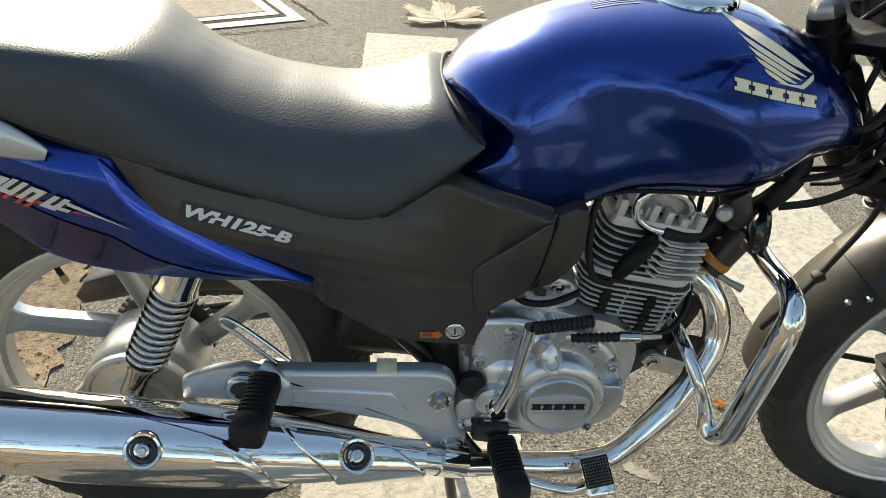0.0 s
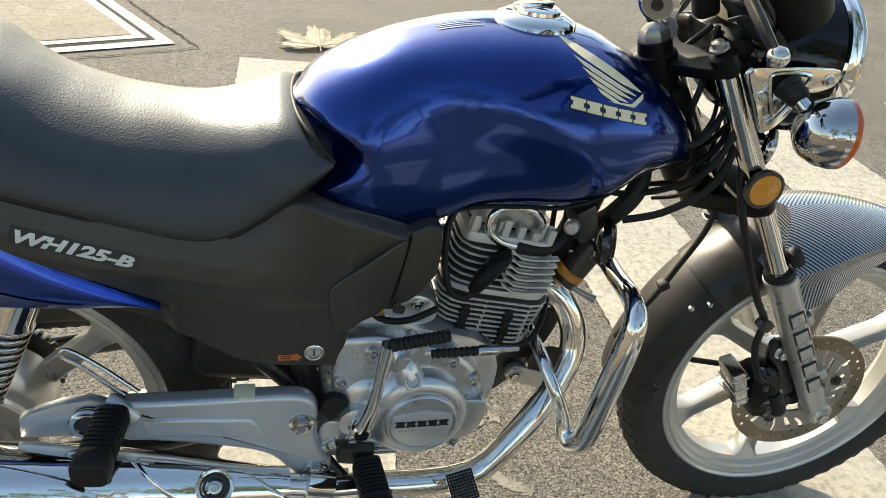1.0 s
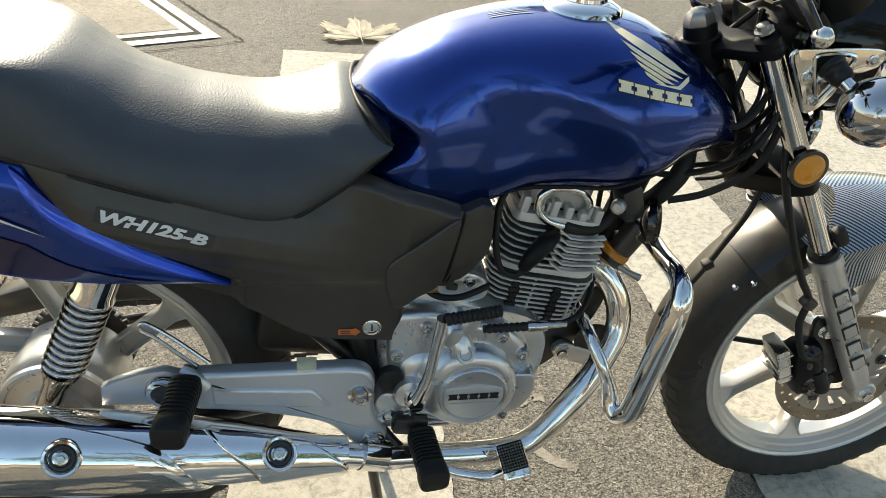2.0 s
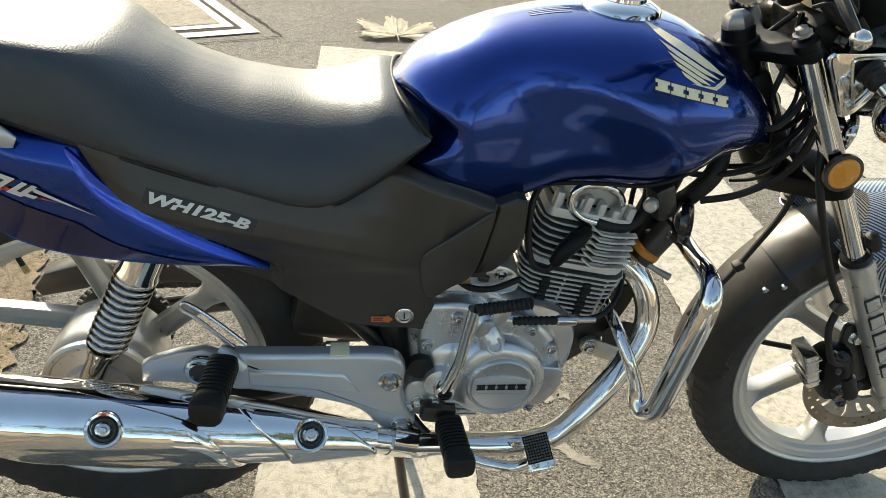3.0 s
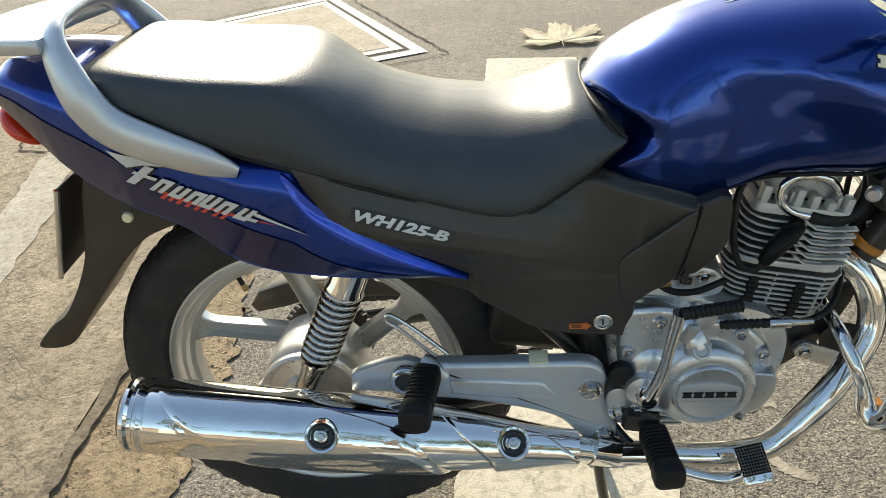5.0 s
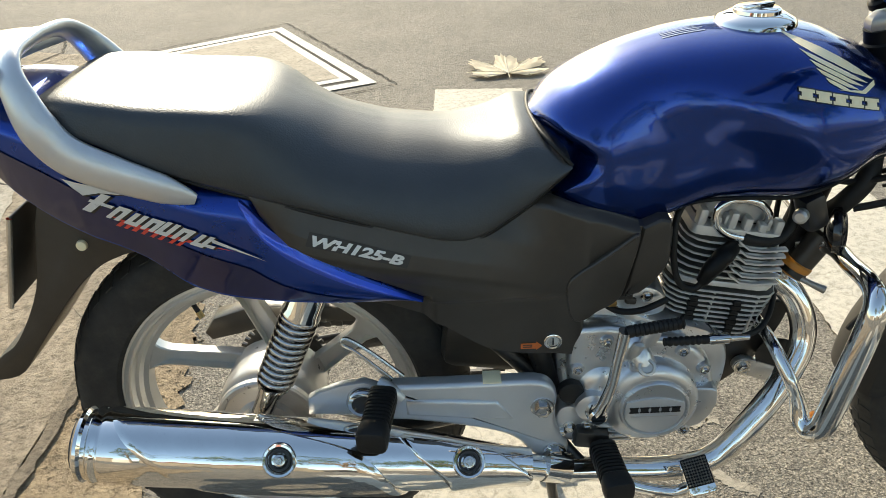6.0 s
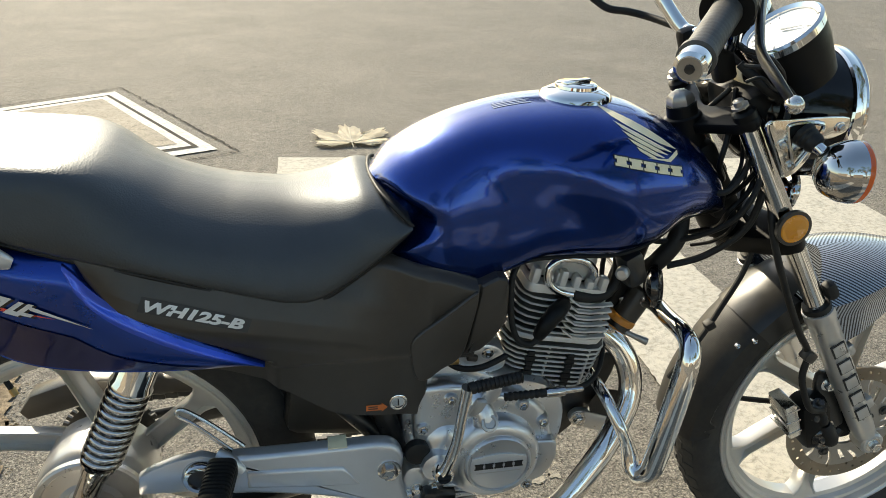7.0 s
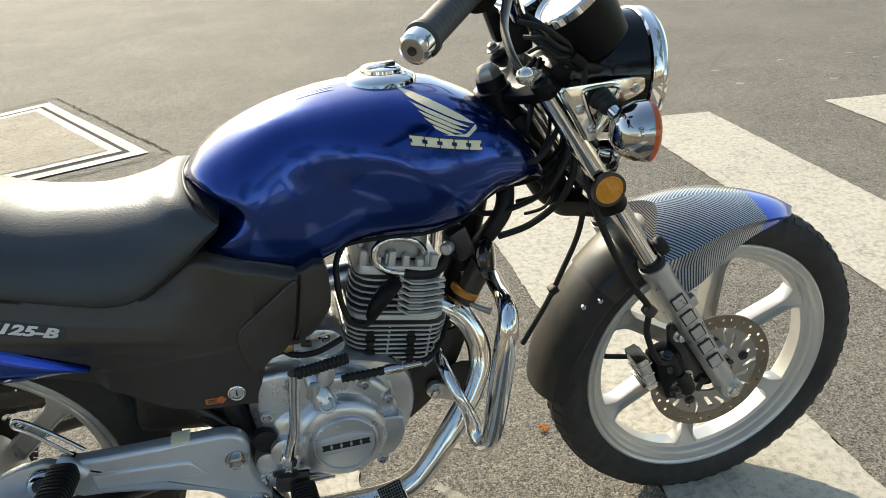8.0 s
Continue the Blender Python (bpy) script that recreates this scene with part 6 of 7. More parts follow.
def peg(root, tip, w, h, ribs, name, label):
    """A footpeg: steel core and a ribbed rubber block."""
    root, tip = Vector(root), Vector(tip)
    d = (tip - root).normalized()
    L = (tip - root).length
    s = d.cross(Vector((0, 0, 1))).normalized()
    u = s.cross(d)
    rings = []
    stops = [(0, 0.86), (0.02, 0.98)]
    for k in range(ribs):
        a = 0.06 + 0.62 * k / ribs
        stops += [(a, 1.0), (a + 0.32 / ribs, 1.0), (a + 0.36 / ribs, 0.88), (a + 0.55 / ribs, 0.88)]
    stops += [(0.70, 1.0), (0.78, 1.07), (0.94, 1.07), (0.985, 1.0), (1.0, 0.82)]
    for a, k in stops:
        sec = []
        for q in range(20):
            t = 2 * math.pi * q / 20
            c, e = math.cos(t), math.sin(t)
            sec.append(root + d * (a * L) + s * (w * k * math.copysign(abs(c) ** 0.55, c)) + u * (h * k * math.copysign(abs(e) ** 0.55, e)))
        rings.append(sec)
    core = part(name, tube([root - d * 0.03, tip - d * 0.01], 0.009, 12), IRON, bike, label)
    part("rubber", loft(rings), RUBBER, core, "ribbed black rubber", 30)
    return core


peg((0.204, -0.165, 0.447), (0.193, -0.262, 0.446), 0.0195, 0.017, 9, "passenger_footpeg", "folding passenger footpeg with ribbed rubber")
peg((0.510, -0.172, 0.334), (0.520, -0.260, 0.334), 0.0195, 0.017, 9, "rider_footpeg", "rider's footpeg with ribbed rubber")
part("wire_loop", tube([(0.215, -0.15, 0.46), (0.17, -0.14, 0.50), (0.150, -0.135, 0.513), (0.158, -0.135, 0.522), (0.19, -0.14, 0.50), (0.232, -0.15, 0.465)], 0.0028, 8, 6), STEEL, bike, "bent steel wire loop")
part("peg_bracket", block((0.05, 0.03, 0.03), (0.497, -0.15, 0.338), (0, 10, 0), 0.006), IRON, bike, "black footpeg bracket")

# engine
eng = part("crankcase", slab(rounded([(0.455, 0.50), (0.452, 0.40), (0.475, 0.33), (0.54, 0.305), (0.63, 0.305), (0.69, 0.36), (0.70, 0.44), (0.665, 0.485), (0.58, 0.51), (0.52, 0.535)], 4), -0.105, 0.13, 0.012), ALLOY, bike, "cast alloy engine crankcase")
cover = rounded([(0.470, 0.512), (0.464, 0.44), (0.478, 0.375), (0.505, 0.345), (0.53, 0.330), (0.58, 0.324), (0.625, 0.325), (0.648, 0.338), (0.664, 0.372), (0.672, 0.413), (0.660, 0.452), (0.636, 0.480), (0.604, 0.496), (0.572, 0.500), (0.545, 0.514), (0.520, 0.520), (0.493, 0.520)], 4)
part("clutch_cover", slab(cover, -0.136, -0.10, 0.009, seg=3), ALLOY, eng, "satin cast alloy clutch cover")


def swell(x0, z0, steps, stretch=1.0, lean=0.0, n=56):
    """A round swelling of the cover: (radius, y, shift) rings about (x0, z0)."""
    return loft([[(x0 + sh + r * math.cos(2 * math.pi * k / n) * stretch, y, z0 + lean * sh + r * math.sin(2 * math.pi * k / n)) for k in range(n)] for r, y, sh in steps])


part("clutch_dome", swell(0.5815, 0.3975, [(0.0755, -0.130, -0.006), (0.0735, -0.140, -0.005), (0.0700, -0.1495, -0.003), (0.0645, -0.1565, -0.001), (0.0580, -0.1600, 0), (0.0520, -0.1612, 0)], 1.0, 0.6), ALLOY, eng, "round dome of the clutch cover")
part("kick_swell", swell(0.511, 0.410, [(0.047, -0.130, 0), (0.043, -0.138, 0.002), (0.034, -0.1445, 0.004), (0.022, -0.147, 0.006)], 0.82, -0.5), ALLOY, eng, "swelling round the kick shaft")
part("filler_shelf", slab([(0.628, 0.420), (0.667, 0.417), (0.6735, 0.412), (0.6755, 0.388), (0.668, 0.366), (0.655, 0.350), (0.640, 0.344), (0.625, 0.36)], -0.1515, -0.11, 0.004, seg=3), ALLOY, eng, "square lobe of the clutch cover", 25)
part("clutch_badge", lathe([(0.0, 0.0500), (-0.004, 0.0495), (-0.0065, 0.0470), (-0.0065, 0.0450), (-0.0030, 0.0435), (-0.0030, 0.0)], (0.5825, -0.1608, 0.3955), (0, 1, 0), 64), ALLOY, eng, "round alloy badge")
arc = [(0.5825 + 0.0425 * math.cos(radians(a)), 0.3955 + 0.0425 * math.sin(radians(a))) for a in range(160, 381, 9)]
part("badge_panel", slab(arc + [(0.604, 0.4135), (0.5825, 0.4165), (0.561, 0.4135)], -0.1662, -0.162, 0.0009), SILVER, eng, "raised lower panel of the badge")
bm = bmesh.new()
for k in range(5):
    block((0.0108, 0.0012, 0.0085), (0.5535 + 0.0146 * k, -0.1667, 0.3965), (0, 0, 0), 0.0, bm)
    block((0.0134, 0.0012, 0.0018), (0.5535 + 0.0146 * k, -0.1667, 0.4005), (0, 0, 0), 0.0, bm)
    block((0.0134, 0.0012, 0.0018), (0.5535 + 0.0146 * k, -0.1667, 0.3925), (0, 0, 0), 0.0, bm)
part("lettering", bm, INK, eng, "row of black bars in place of lettering")
part("badge_line", block((0.066, 0.001, 0.0012), (0.5825, -0.1664, 0.3845), (0, 0, 0), 0.0), FORK, eng)
for k, (x, z) in enumerate(((0.476, 0.452), (0.515, 0.499), (0.569, 0.496), (0.621, 0.477), (0.654, 0.444), (0.521, 0.333), (0.579, 0.326), (0.636, 0.331))):
    b = part("cover_boss", lathe([(0, 0.0115), (0.032, 0.0105), (0.036, 0.0085)], (x, -0.105, z), (0, -1, 0), 18), ALLOY, eng)
    part("cover_bolt", hexbolt((x, -0.1405, z), (0, -1, 0), 0.0048, 0.006), SMOKED, eng)
part("release_boss", tube([(0.548, -0.130, 0.505), (0.556, -0.150, 0.488), (0.562, -0.156, 0.470)], [0.013, 0.0165, 0.019], 24, 5), ALLOY, eng, "tapered clutch release boss")
part("release_pin", lathe([(0, 0.0125), (0.004, 0.012), (0.005, 0.0085), (0.003, 0.007), (0.003, 0)], (0.5635, -0.1705, 0.4770), (0, -0.75, 0.66), 24), FORK, eng, "dull release pin")
part("release_arm", block((0.017, 0.010, 0.038), (0.5475, -0.163, 0.500), (20, 14, 0), 0.005), FORK, eng, "grey release arm")
for z in (0.352, 0.344, 0.336):
    part("lower_rib", block((0.040, 0.010, 0.003), (0.525 + 0.4 * (0.352 - z), -0.147, z), (0, 8, 0), 0.001), ALLOY, eng)
for z in (0.322, 0.316, 0.310):
    part("cooling_rib", block((0.06, 0.03, 0.003), (0.53, -0.12, z), (0, 0, 0), 0.001), ALLOY, eng)
part("kick_boss", lathe([(0, 0.026), (0.02, 0.024), (0.024, 0.016)], (0.497, -0.138, 0.396), (0, -1, 0), 28), ALLOY, eng)
part("pivot_cap", lathe([(0, 0.019), (0.012, 0.018), (0.014, 0.014)], (0.468, -0.135, 0.415), (0, -1, 0), 28), RUBBER, eng, "round black rubber cap")
part("rear_case", slab(rounded([(0.445, 0.36), (0.455, 0.33), (0.50, 0.315), (0.515, 0.35), (0.49, 0.372), (0.47, 0.39), (0.452, 0.385)], 4), -0.146, -0.09, 0.006), ALLOY, eng)
for x, z in ((0.466, 0.352), (0.492, 0.352), (0.455, 0.345), (0.48, 0.325)):
    part("case_bolt", hexbolt((x, -0.146, z), (0, -1, 0), 0.0065, 0.008), STEEL, eng)

# barrel and head with their fins, leaning forward
UP = Vector((0.19, 0, 0.98)).normalized()
FWD = Vector((0.98, 0, -0.19)).normalized()
BASE = Vector((0.663, 0, 0.462))


def fin(s, hx, hy, t, rx=0.02, shift=0.0):
    """One cooling fin at height s: a thin rounded plate square to the barrel."""
    c = BASE + UP * s + FWD * shift
    pts = []
    for sx, sy in ((1, 1), (-1, 1), (-1, -1), (1, -1)):
        for k in range(4):
            a = radians({(1, 1): 0, (-1, 1): 90, (-1, -1): 180, (1, -1): 270}[(sx, sy)] + 30 * k)
            pts.append(((hx - rx) * sx + rx * math.cos(a), (hy - rx) * sy + rx * math.sin(a)))
    return loft([[c + FWD * (a * k) + Vector((0, b * k, 0)) + UP * d for a, b in pts] for d, k in ((-t / 2, 1), (t / 2 * 0.4, 1), (t / 2, 0.985))])


barrel = part("barrel", fin(0.045, 0.050, 0.056, 0.09, shift=0.010), IRON, bike, "finned alloy cylinder barrel")
for k in range(10):
    second(part("fin", fin(0.000 + 0.0088 * k, 0.074 + 0.0008 * k, 0.083 + 0.0010 * k, 0.0030, 0.034, 0.010), FINS, barrel), SHADED_WEB, lambda f: abs(f.normal.dot(UP)) > 0.9)
for x, lean in ((-0.037, 0.0), (0.026, 0.0)):
    for k in range(8):
        c = BASE + UP * (0.0044 + 0.0088 * k) + FWD * (x + 0.010 - 0.0008 * k)
        part("fin_damper", block((0.011 if k % 3 else 0.015, 0.010, 0.0076), c + Vector((0, -0.083 - 0.001 * k, 0)), (0, 11, 0), 0.001), RUBBER, barrel)
for x in (-0.012, 0.052):
    part("fin_web", block((0.0028, 0.006, 0.080), BASE + UP * 0.040 + FWD * (x + 0.010) + Vector((0, -0.083, 0)), (0, 11, 0), 0.0008), FINS, barrel)
head = part("cylinder_head", fin(0.135, 0.050, 0.056, 0.10), IRON, bike, "finned alloy cylinder head")
part("gasket_flange", fin(0.0905, 0.076, 0.088, 0.0075, 0.03, 0.008), FINS, head)
for k in range(6):
    second(part("fin", fin(0.101 + 0.0098 * k, 0.074 - 0.001 * k, 0.088 - 0.0015 * k, 0.0030, 0.03, 0.006), FINS, head), SHADED_WEB, lambda f: abs(f.normal.dot(UP)) > 0.9)
# short slanted fins on the head's front half, behind the plug
for k in range(6):
    c = BASE + UP * (0.099 + 0.0098 * k) + Vector((0, -0.088 + 0.0015 * k, 0))
    part("slant_fin", loft([[c + FWD * a + UP * (b + e) + Vector((0, y, 0)) for y in (-0.006, 0.004) for e in ((-0.0015, 0.0015) if y < 0 else (0.0015, -0.0015))] for a, b in ((0.004, 0.010), (0.022, 0.0), (0.040, 0.0), (0.058, 0.003), (0.074, 0.006))]), FINS, head)
part("head_flange", fin(0.166, 0.066, 0.080, 0.013, 0.012, 0.004), FINS, head)
for k in range(6):
    tall = (0.026, 0.017, 0.026, 0.020, 0.014, 0.022)[k]
    part("head_rib", block((0.011, 0.016, tall), BASE + UP * (0.170 + tall / 2) + FWD * (-0.052 + 0.0215 * k) + Vector((0, -0.070, 0)), (0, 11, 0), 0.003), FINS, head)
for k in range(4):
    part("head_buttress", block((0.006, 0.036, 0.018), BASE + UP * 0.180 + FWD * (-0.045 + 0.030 * k) + Vector((0, -0.052, 0)), (0, 11, 0), 0.002), FINS, head)
part("rocker_cover", fin(0.197, 0.050, 0.058, 0.040, 0.02), FINS, head)
for k in range(5):
    part("top_fin", loft([[BASE + UP * h + FWD * (-0.030 + 0.015 * k + dx) + Vector((0, y * q, 0)) for dx, y in ((-0.0028, -0.060), (0.0028, -0.060), (0.0028, 0.060), (-0.0028, 0.060))] for h, q in ((0.200, 1.0), (0.216, 0.98), (0.228, 0.86), (0.236, 0.6))]), FINS, head)
part("spark_plug_cap", tube([(0.690, -0.082, 0.606), (0.672, -0.100, 0.603), (0.655, -0.108, 0.588), (0.645, -0.108, 0.570)], [0.011, 0.0135, 0.012, 0.008], 18, 5), MATT, bike, "black spark plug cap")
part("plug_lead", tube([(0.648, -0.108, 0.572), (0.636, -0.108, 0.560), (0.618, -0.106, 0.566), (0.608, -0.104, 0.590), (0.604, -0.10, 0.63), (0.612, -0.085, 0.67), (0.66, -0.04, 0.70)], 0.0046, 10), RUBBER, bike, "black spark plug lead")
part("breather_pipe", tube([(0.708, -0.078, 0.617), (0.680, -0.080, 0.627), (0.664, -0.080, 0.643), (0.664, -0.079, 0.664), (0.678, -0.077, 0.675), (0.70, -0.075, 0.675), (0.724, -0.072, 0.665), (0.738, -0.068, 0.646), (0.735, -0.06, 0.628)], 0.0056, 12), CHROME, bike, "bent chrome breather pipe")
part("breather_hose", tube([(0.704, -0.078, 0.618), (0.733, -0.076, 0.611), (0.758, -0.072, 0.614), (0.776, -0.062, 0.632), (0.783, -0.045, 0.66), (0.785, -0.02, 0.70)], 0.0088, 14), RUBBER, bike, "black corrugated breather hose")
part("carburettor", lathe([(-0.05, 0.02), (-0.045, 0.03), (0.0, 0.03), (0.02, 0.022), (0.06, 0.02)], (0.575, -0.01, 0.59), (1, 0, 0.1), 24), ALLOY, bike, "grey carburettor")
st = part("starter_housing", slab(rounded([(0.515, 0.535), (0.53, 0.557), (0.575, 0.56), (0.60, 0.545), (0.602, 0.515), (0.56, 0.505), (0.52, 0.51)], 4), -0.10, 0.06, 0.01), ALLOY, bike, "cast alloy starter housing")
part("starter_bolt", hexbolt((0.575, -0.10, 0.545), (0, -1, 0), 0.006), STEEL, st)
part("brass_union", lathe([(0, 0.008), (0.014, 0.008), (0.016, 0.005)], (0.522, -0.105, 0.548), (0, -1, 0), 12), GOLD, st)
part("oil_hose", tube([(0.50, -0.10, 0.555), (0.525, -0.12, 0.540), (0.56, -0.122, 0.537), (0.60, -0.11, 0.545)], 0.0045, 10), RUBBER, bike, "thin black hose")

# kick starter
ks = part("kick_starter", tube([(0.497, -0.165, 0.395), (0.503, -0.180, 0.415), (0.514, -0.186, 0.46), (0.520, -0.188, 0.51), (0.526, -0.19, 0.555)], [0.013, 0.009, 0.0075, 0.0075, 0.009], 14, 6), CHROME, bike, "chrome kick starter lever")
prof = [(0.0, 0.008)]
for k in range(11):
    prof += [(0.004 + 0.0060 * k, 0.0082), (0.0078 + 0.0060 * k, 0.0082), (0.0082 + 0.0060 * k, 0.0070), (0.0095 + 0.0060 * k, 0.0070)]
part("kick_rubber", lathe(prof + [(0.0712, 0.0090), (0.0735, 0.0055)], (0.528, -0.19, 0.553), (1, 0.05, 0.12), 18), RUBBER, ks, "ribbed rubber kick pedal", 30)
part("kick_joint", lathe([(-0.012, 0.010), (-0.009, 0.0135), (0.009, 0.0135), (0.012, 0.010)], (0.500, -0.172, 0.40), (0, 1, 0), 20), CHROME, ks)

# clutch cable and its rubber boot
bt = part("cable_boot", lathe([(0.0, 0.006)] + [(0.004 + 0.008 * k + d, r) for k in range(7) for d, r in ((0, 0.0050), (0.003, 0.0066), (0.005, 0.0066))] + [(0.062, 0.006)], (0.590, -0.150, 0.503), (1, 0.10, -0.06), 16), RUBBER, bike, "ribbed rubber cable boot")
part("cable_end", lathe([(0.06, 0.005), (0.065, 0.008), (0.09, 0.008), (0.093, 0.005), (0.12, 0.004)], (0.590, -0.150, 0.503), (1, 0.10, -0.06), 12), SMOKED, bt)
part("clutch_lever", slab(rounded([(0.553, 0.505), (0.572, 0.505), (0.582, 0.525), (0.574, 0.535), (0.562, 0.53)], 4), -0.162, -0.155, 0.002), ALLOY, bike, "small alloy clutch lever")
part("clutch_cable", tube([(0.70, -0.137, 0.496), (0.735, -0.115, 0.495), (0.765, -0.07, 0.51), (0.785, 0.0, 0.56), (0.80, 0.03, 0.65), (0.87, 0.02, 0.80), (0.93, -0.02, 0.90)], 0.004, 10), RUBBER, bike, "black clutch cable")

# brake pedal
bp = part("brake_pedal", tube([(0.535, -0.19, 0.283), (0.57, -0.195, 0.272), (0.61, -0.2, 0.268), (0.635, -0.205, 0.283)], 0.0085, 14), CHROME, bike, "chrome brake pedal")
PAD = pose(0.642, -0.207, 0.305, 38, -18, 0)
part("pedal_pad", block((0.040, 0.052, 0.016), PAD.translation, (38, -18, 0), 0.006), CHROME, bp, "chrome pedal pad")
part("pad_face", block((0.037, 0.040, 0.004), PAD @ Vector((0, 0.006, 0.0085)), (38, -18, 0), 0.0015), MATT, bp, "dark knurled face")
bm = bmesh.new()
for i in range(9):
    for j in range(9):
        own = bmesh.new()
        bmesh.ops.create_cone(own, segments=4, radius1=0.0022, radius2=0.0005, depth=0.0018)
        bmesh.ops.transform(own, matrix=PAD @ Matrix.Translation((-0.0152 + 0.0038 * i, -0.0105 + 0.0041 * j, 0.0112)), verts=own.verts)
        merge(bm, own)
part("knurling", bm, DISC_STEEL, bp)
part("pedal_link", tube([(0.545, -0.185, 0.28), (0.49, -0.165, 0.295), (0.455, -0.14, 0.325)], 0.007, 10), IRON, bike, "black brake pedal link")

# frame
fr = part("frame", tube([(0.855, 0, 0.79), (0.835, 0, 0.68), (0.80, 0, 0.55), (0.755, 0, 0.44), (0.70, 0, 0.33), (0.66, 0, 0.30)], 0.021, 16), MATT, bike, "black tubular frame")
part("backbone", tube([(0.86, 0, 0.80), (0.70, 0, 0.77), (0.50, 0, 0.73), (0.42, 0, 0.70)], 0.024, 14), MATT, fr)
for side in (-1, 1):
    part("rear_rail", tube([(0.44, side * 0.09, 0.70), (0.25, side * 0.10, 0.71), (0.05, side * 0.10, 0.73), (-0.20, side * 0.08, 0.80)], 0.013, 12), IRON, fr)
    part("seat_post", tube([(0.42, side * 0.06, 0.70), (0.41, side * 0.09, 0.55), (0.44, side * 0.10, 0.40), (0.46, side * 0.10, 0.32)], 0.017, 12), IRON, fr)
    part("stay", tube([(0.43, side * 0.10, 0.40), (0.30, side * 0.11, 0.55), (0.14, side * 0.115, 0.66)], 0.012, 12), IRON, fr)
part("battery_box", block((0.16, 0.17, 0.14), (0.36, 0, 0.59), (0, 0, 0), 0.01), BLACK, bike, "black battery box behind the cover")
part("splash_guard", block((0.17, 0.16, 0.12), (0.372, 0.0, 0.462), (0, 8, 0), 0.02), BLACK, bike, "black splash guard ahead of the rear tyre")
part("engine_plate", slab(rounded([(0.690, 0.318), (0.694, 0.355), (0.706, 0.405), (0.724, 0.468), (0.76, 0.478), (0.797, 0.486), (0.799, 0.455), (0.770, 0.392), (0.735, 0.350)], 3), -0.045, -0.038, 0.001), IRON, bike, "black engine mounting plate")
bk = part("guard_clamp", slab(rounded([(0.735, 0.392), (0.755, 0.392), (0.82, 0.362), (0.822, 0.344), (0.80, 0.343), (0.742, 0.366), (0.728, 0.378)], 4), -0.062, -0.05, 0.002), ALLOY, bike, "plain steel crash bar bracket")
part("clamp_bolt", hexbolt((0.742, -0.062, 0.38), (0, -1, 0), 0.009, 0.012), STEEL, bk)
part("rubber_mount", lathe([(0, 0.008), (0.03, 0.03)], (0.79, -0.03, 0.40), (0, -1, 0), 16), IRON, bk)
part("horn", lathe([(-0.018, 0.012), (-0.012, 0.024), (-0.008, 0.031), (-0.002, 0.033), (0.002, 0.033), (0.004, 0.029), (0.009, 0.024), (0.011, 0.010)], (0.836, -0.070, 0.618), (0.92, -0.38, 0.1), 32), GLOSS, bike, "black disc horn")
part("fuel_tap", block((0.034, 0.034, 0.056), (0.790, -0.075, 0.655), (0, -20, 14), 0.010), IRON, bike, "black fuel tap")
part("tap_knob", lathe([(0, 0.010), (0.010, 0.0095), (0.013, 0.006)], (0.770, -0.092, 0.657), (-0.55, -0.8, 0.15), 20), FORK, bike, "worn metal tap knob")
sp = part("ignition_coil", lathe([(-0.05, 0.016), (-0.045, 0.020), (0.028, 0.020), (0.033, 0.016)], (0.825, -0.03, 0.565), (0.5, 0, 0.86), 20), BLACK, bike, "black cylinder on the downtube")
part("band", lathe([(-0.006, 0.0215), (-0.004, 0.0240), (0.004, 0.0240), (0.006, 0.0215)], (0.808, -0.030, 0.543), (0.5, 0, 0.86), 28), BAND, sp, "faded orange band")
part("band_screw", tube([(0.802, -0.038, 0.530), (0.822, -0.052, 0.522), (0.842, -0.060, 0.514)], [0.005, 0.0045, 0.0065], 10, 4), DISC_STEEL, sp, "worn drain lever")

# chrome crash bar
cb = None
for side in (-1, 1):
    pts = [(0.812, side * 0.02, 0.565), (0.840, side * 0.05, 0.582), (0.835, side * 0.12, 0.594), (0.826, side * 0.185, 0.606), (0.821, side * 0.214, 0.597), (0.815, side * 0.222, 0.565), (0.803, side * 0.223, 0.485), (0.792, side * 0.223, 0.420), (0.786, side * 0.221, 0.400), (0.779, side * 0.212, 0.3885), (0.772, side * 0.200, 0.396), (0.770, side * 0.193, 0.412), (0.764, side * 0.188, 0.433), (0.752, side * 0.178, 0.461), (0.742, side * 0.140, 0.484), (0.745, side * 0.05, 0.478)]
    ob = part("crash_bar" if cb is None else "far_loop", tube(pts, [0.012, 0.0125, 0.0125, 0.013, 0.0145, 0.0160, 0.0165, 0.0160, 0.0155, 0.0145, 0.0130, 0.0120, 0.0095, 0.0090, 0.0090, 0.0090], 20, 8), CHROME, cb or bike, "" if cb else "chrome crash bar loop ahead of the engine")
    cb = cb or ob

# centre stand
sd = None
for side in (-1, 1):
    ob = part("centre_stand" if sd is None else "far_leg", tube([(0.438, side * 0.07, 0.26), (0.4555, side * 0.078, 0.13), (0.473, side * 0.086, 0.012)], 0.0125, 14, 6, flat=0.7), IRON, sd or bike, "" if sd else "black tubular centre stand on the ground")
    part("foot", block((0.07, 0.035, 0.012), (0.483, side * 0.088, 0.0105), (0, 0, 0), 0.004), IRON, sd or ob)
    sd = sd or ob

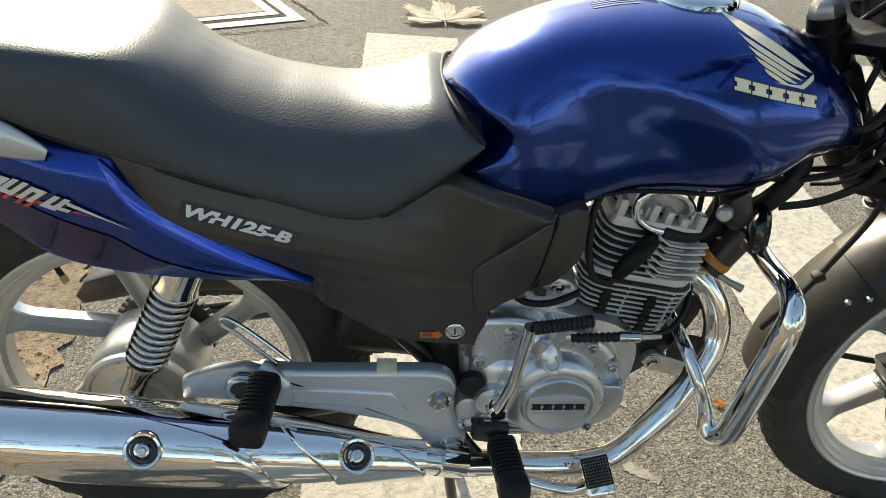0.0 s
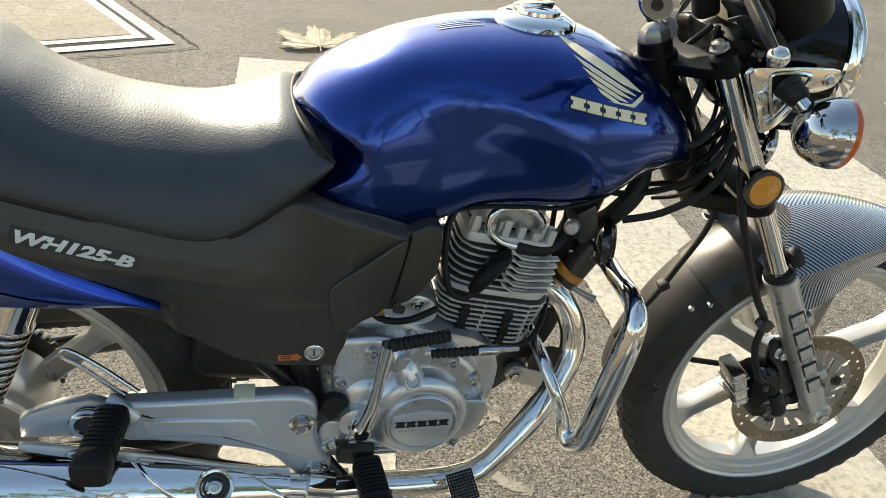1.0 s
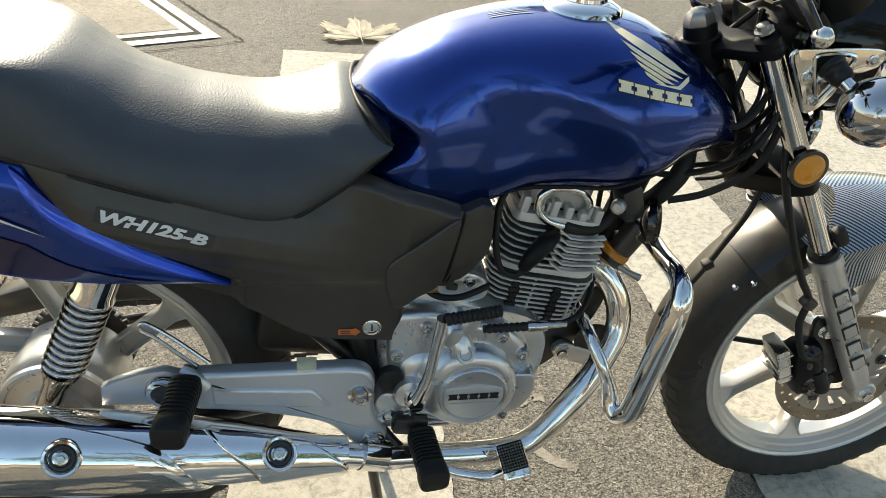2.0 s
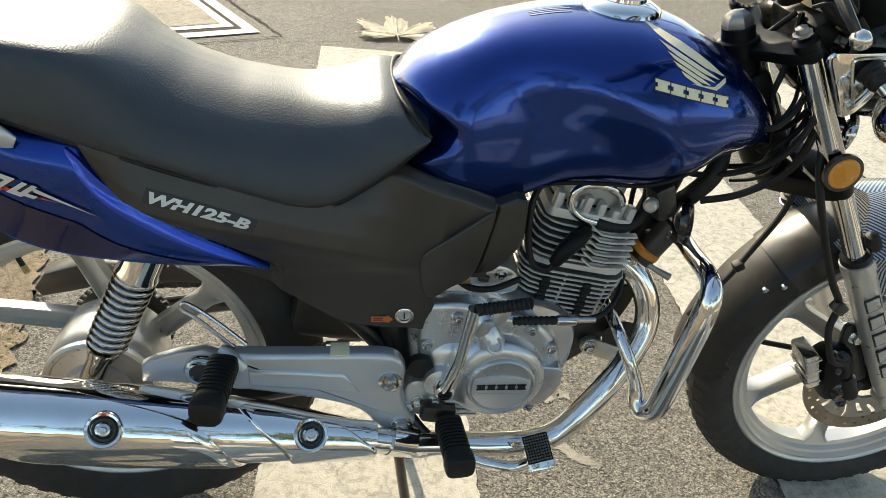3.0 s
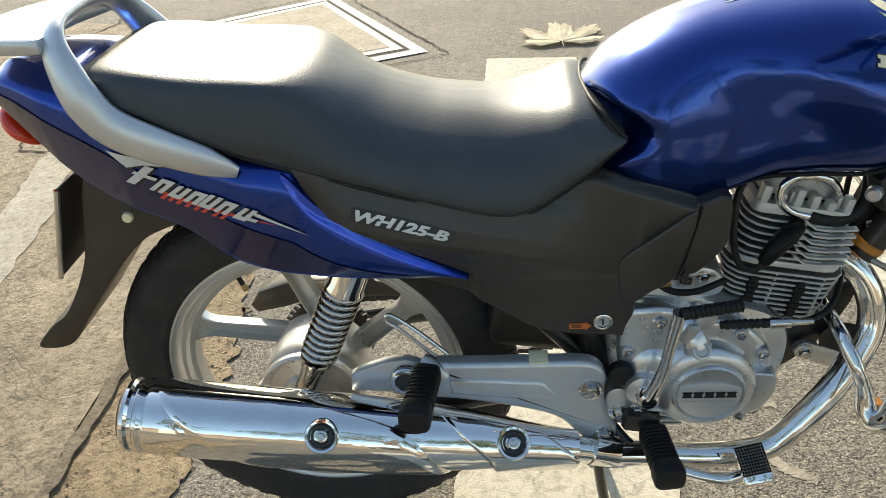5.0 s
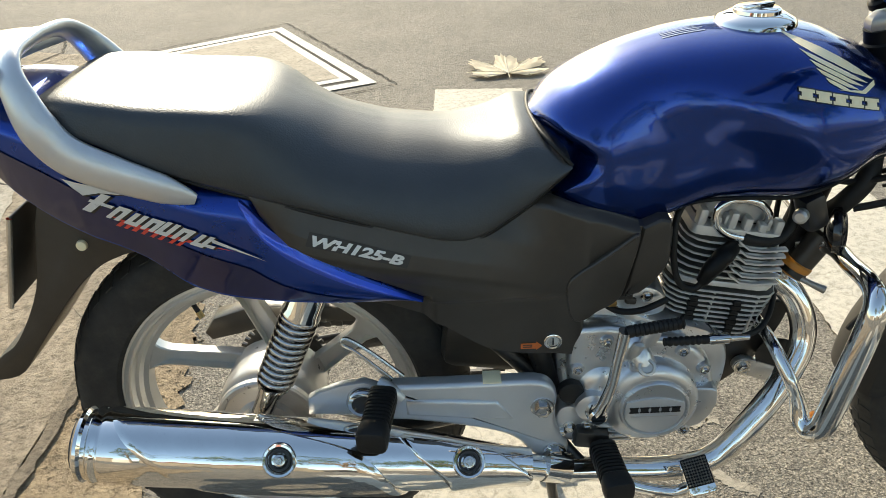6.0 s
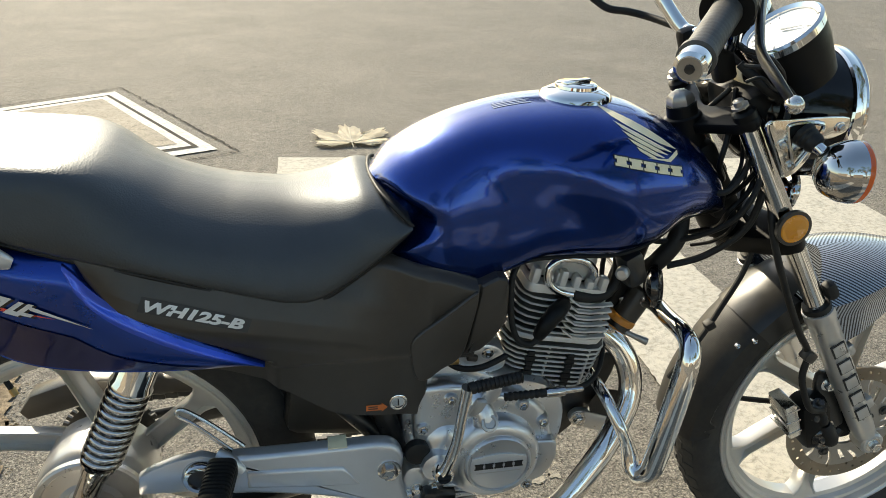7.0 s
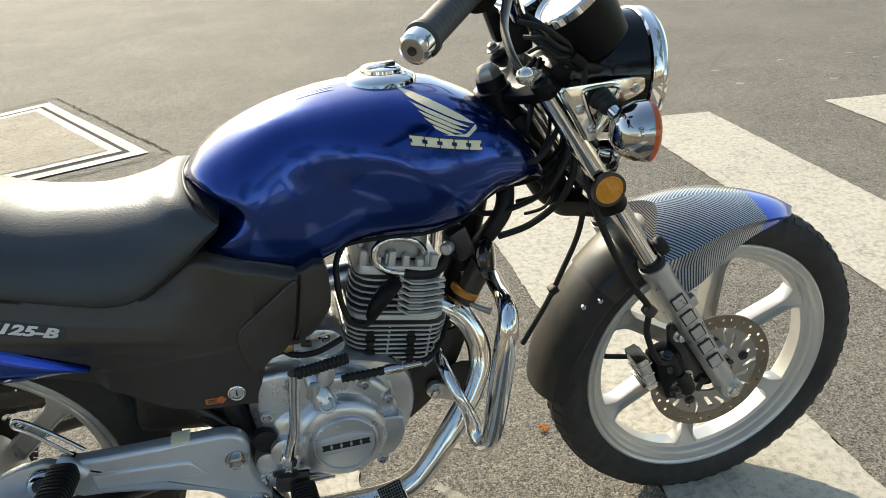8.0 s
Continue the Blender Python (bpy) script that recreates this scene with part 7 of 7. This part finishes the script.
# loose cables round the steering head
for k, pts in enumerate((
        [(0.97, -0.05, 0.84), (0.93, -0.09, 0.80), (0.90, -0.10, 0.775), (0.87, -0.08, 0.775), (0.84, -0.03, 0.765)],
        [(0.94, -0.03, 0.86), (0.955, -0.09, 0.80), (0.93, -0.10, 0.74), (0.89, -0.075, 0.70), (0.84, -0.045, 0.68), (0.80, -0.03, 0.70)],
        [(0.95, -0.04, 0.88), (0.965, -0.085, 0.80), (0.955, -0.09, 0.72), (0.91, -0.07, 0.665), (0.86, -0.05, 0.64)],
        [(0.98, 0.0, 0.72), (1.0, -0.04, 0.685), (0.993, -0.05, 0.628), (0.963, -0.05, 0.554), (0.940, -0.05, 0.505), (0.90, -0.045, 0.43)],
        [(0.955, -0.055, 0.95), (0.975, -0.09, 0.90), (0.965, -0.10, 0.84), (0.985, -0.07, 0.79)],
        [(0.90, -0.06, 0.97), (0.935, -0.09, 0.945), (0.985, -0.06, 0.93), (1.02, -0.02, 0.90)],
        [(0.91, 0.03, 0.97), (0.95, -0.02, 0.925), (0.995, -0.03, 0.89), (1.01, 0.0, 0.86)])):
    part("cable", tube(pts, 0.0045 if k != 2 else 0.0055, 8, 8), RUBBER, bike, "black control cable")
for k, (x, y, z) in enumerate(((0.905, -0.075, 0.83), (0.915, -0.085, 0.79), (0.93, -0.08, 0.76), (0.945, -0.075, 0.735), (0.955, -0.07, 0.80))):
    part("wire", tube([(x + 0.03, y + 0.05, z + 0.07), (x + 0.012 * (k % 3), y, z + 0.02), (x - 0.01, y - 0.008, z - 0.02), (x + 0.02 - 0.01 * k, y + 0.03, z - 0.06), (x - 0.03, y + 0.06, z - 0.08)], 0.0028 if k % 2 else 0.0040, 8, 6), MATT, bike, "thin black wire")
for x, y, z, q in ((0.955, -0.088, 0.902, 20), (0.985, -0.075, 0.888, -15), (0.935, -0.092, 0.872, 40)):
    part("cable_tie", block((0.012, 0.016, 0.010), (x, y, z), (0, q, 0), 0.002), MATT, bike, "black cable tie")
part("wiring_sleeve", tube([(0.905, -0.07, 0.945), (0.94, -0.09, 0.915), (0.985, -0.085, 0.895), (1.02, -0.06, 0.885), (1.04, -0.03, 0.875)], [0.006, 0.0075, 0.008, 0.0075, 0.006], 12, 6), RUBBER, bike, "taped black wiring sleeve")
for k, (rise, out) in enumerate(((0.012, -0.012), (0.0, -0.02), (-0.014, -0.006))):
    part("wire", tube([(0.868 + 0.006 * k, -0.130, 0.975 - 0.02 * k), (0.893, -0.135 + out, 0.956 + rise), (0.916, -0.128 + out, 0.941 + rise), (0.940, -0.118, 0.929 + rise * 0.6), (0.956, -0.100, 0.911), (0.968, -0.080, 0.893)], 0.0035 - 0.0005 * k, 8, 6), RUBBER, bike, "black wire looping under the clocks")
part("wire_connector", block((0.026, 0.016, 0.014), (0.955, -0.112, 0.913), (0, 40, 10), 0.003), MATT, bike, "black wire connector")
part("cable_clip", block((0.016, 0.016, 0.014), (0.951, -0.05, 0.529), (0, -30, 0), 0.003), RUBBER, bike, "black cable clip")
part("speed_cable", tube([(1.068, 0.0, 0.339), (1.091, 0.0, 0.332), (1.166, 0.0, 0.318), (1.22, 0.02, 0.31)], 0.005, 8), RUBBER, bike, "thin black cable behind the wheel")
part("hand_lever", tube([(0.80, 0.21, 0.995), (0.825, 0.2, 0.979), (0.859, 0.2, 0.974), (0.889, 0.19, 0.968), (0.91, 0.14, 0.962)], 0.006, 10), RUBBER, bike, "black cable at the far handlebar")
part("wiring_loom", tube([(0.88, -0.02, 0.74), (0.87, -0.05, 0.69), (0.845, -0.05, 0.65), (0.83, -0.03, 0.62)], 0.014, 12), RUBBER, bike, "taped wiring bundle")
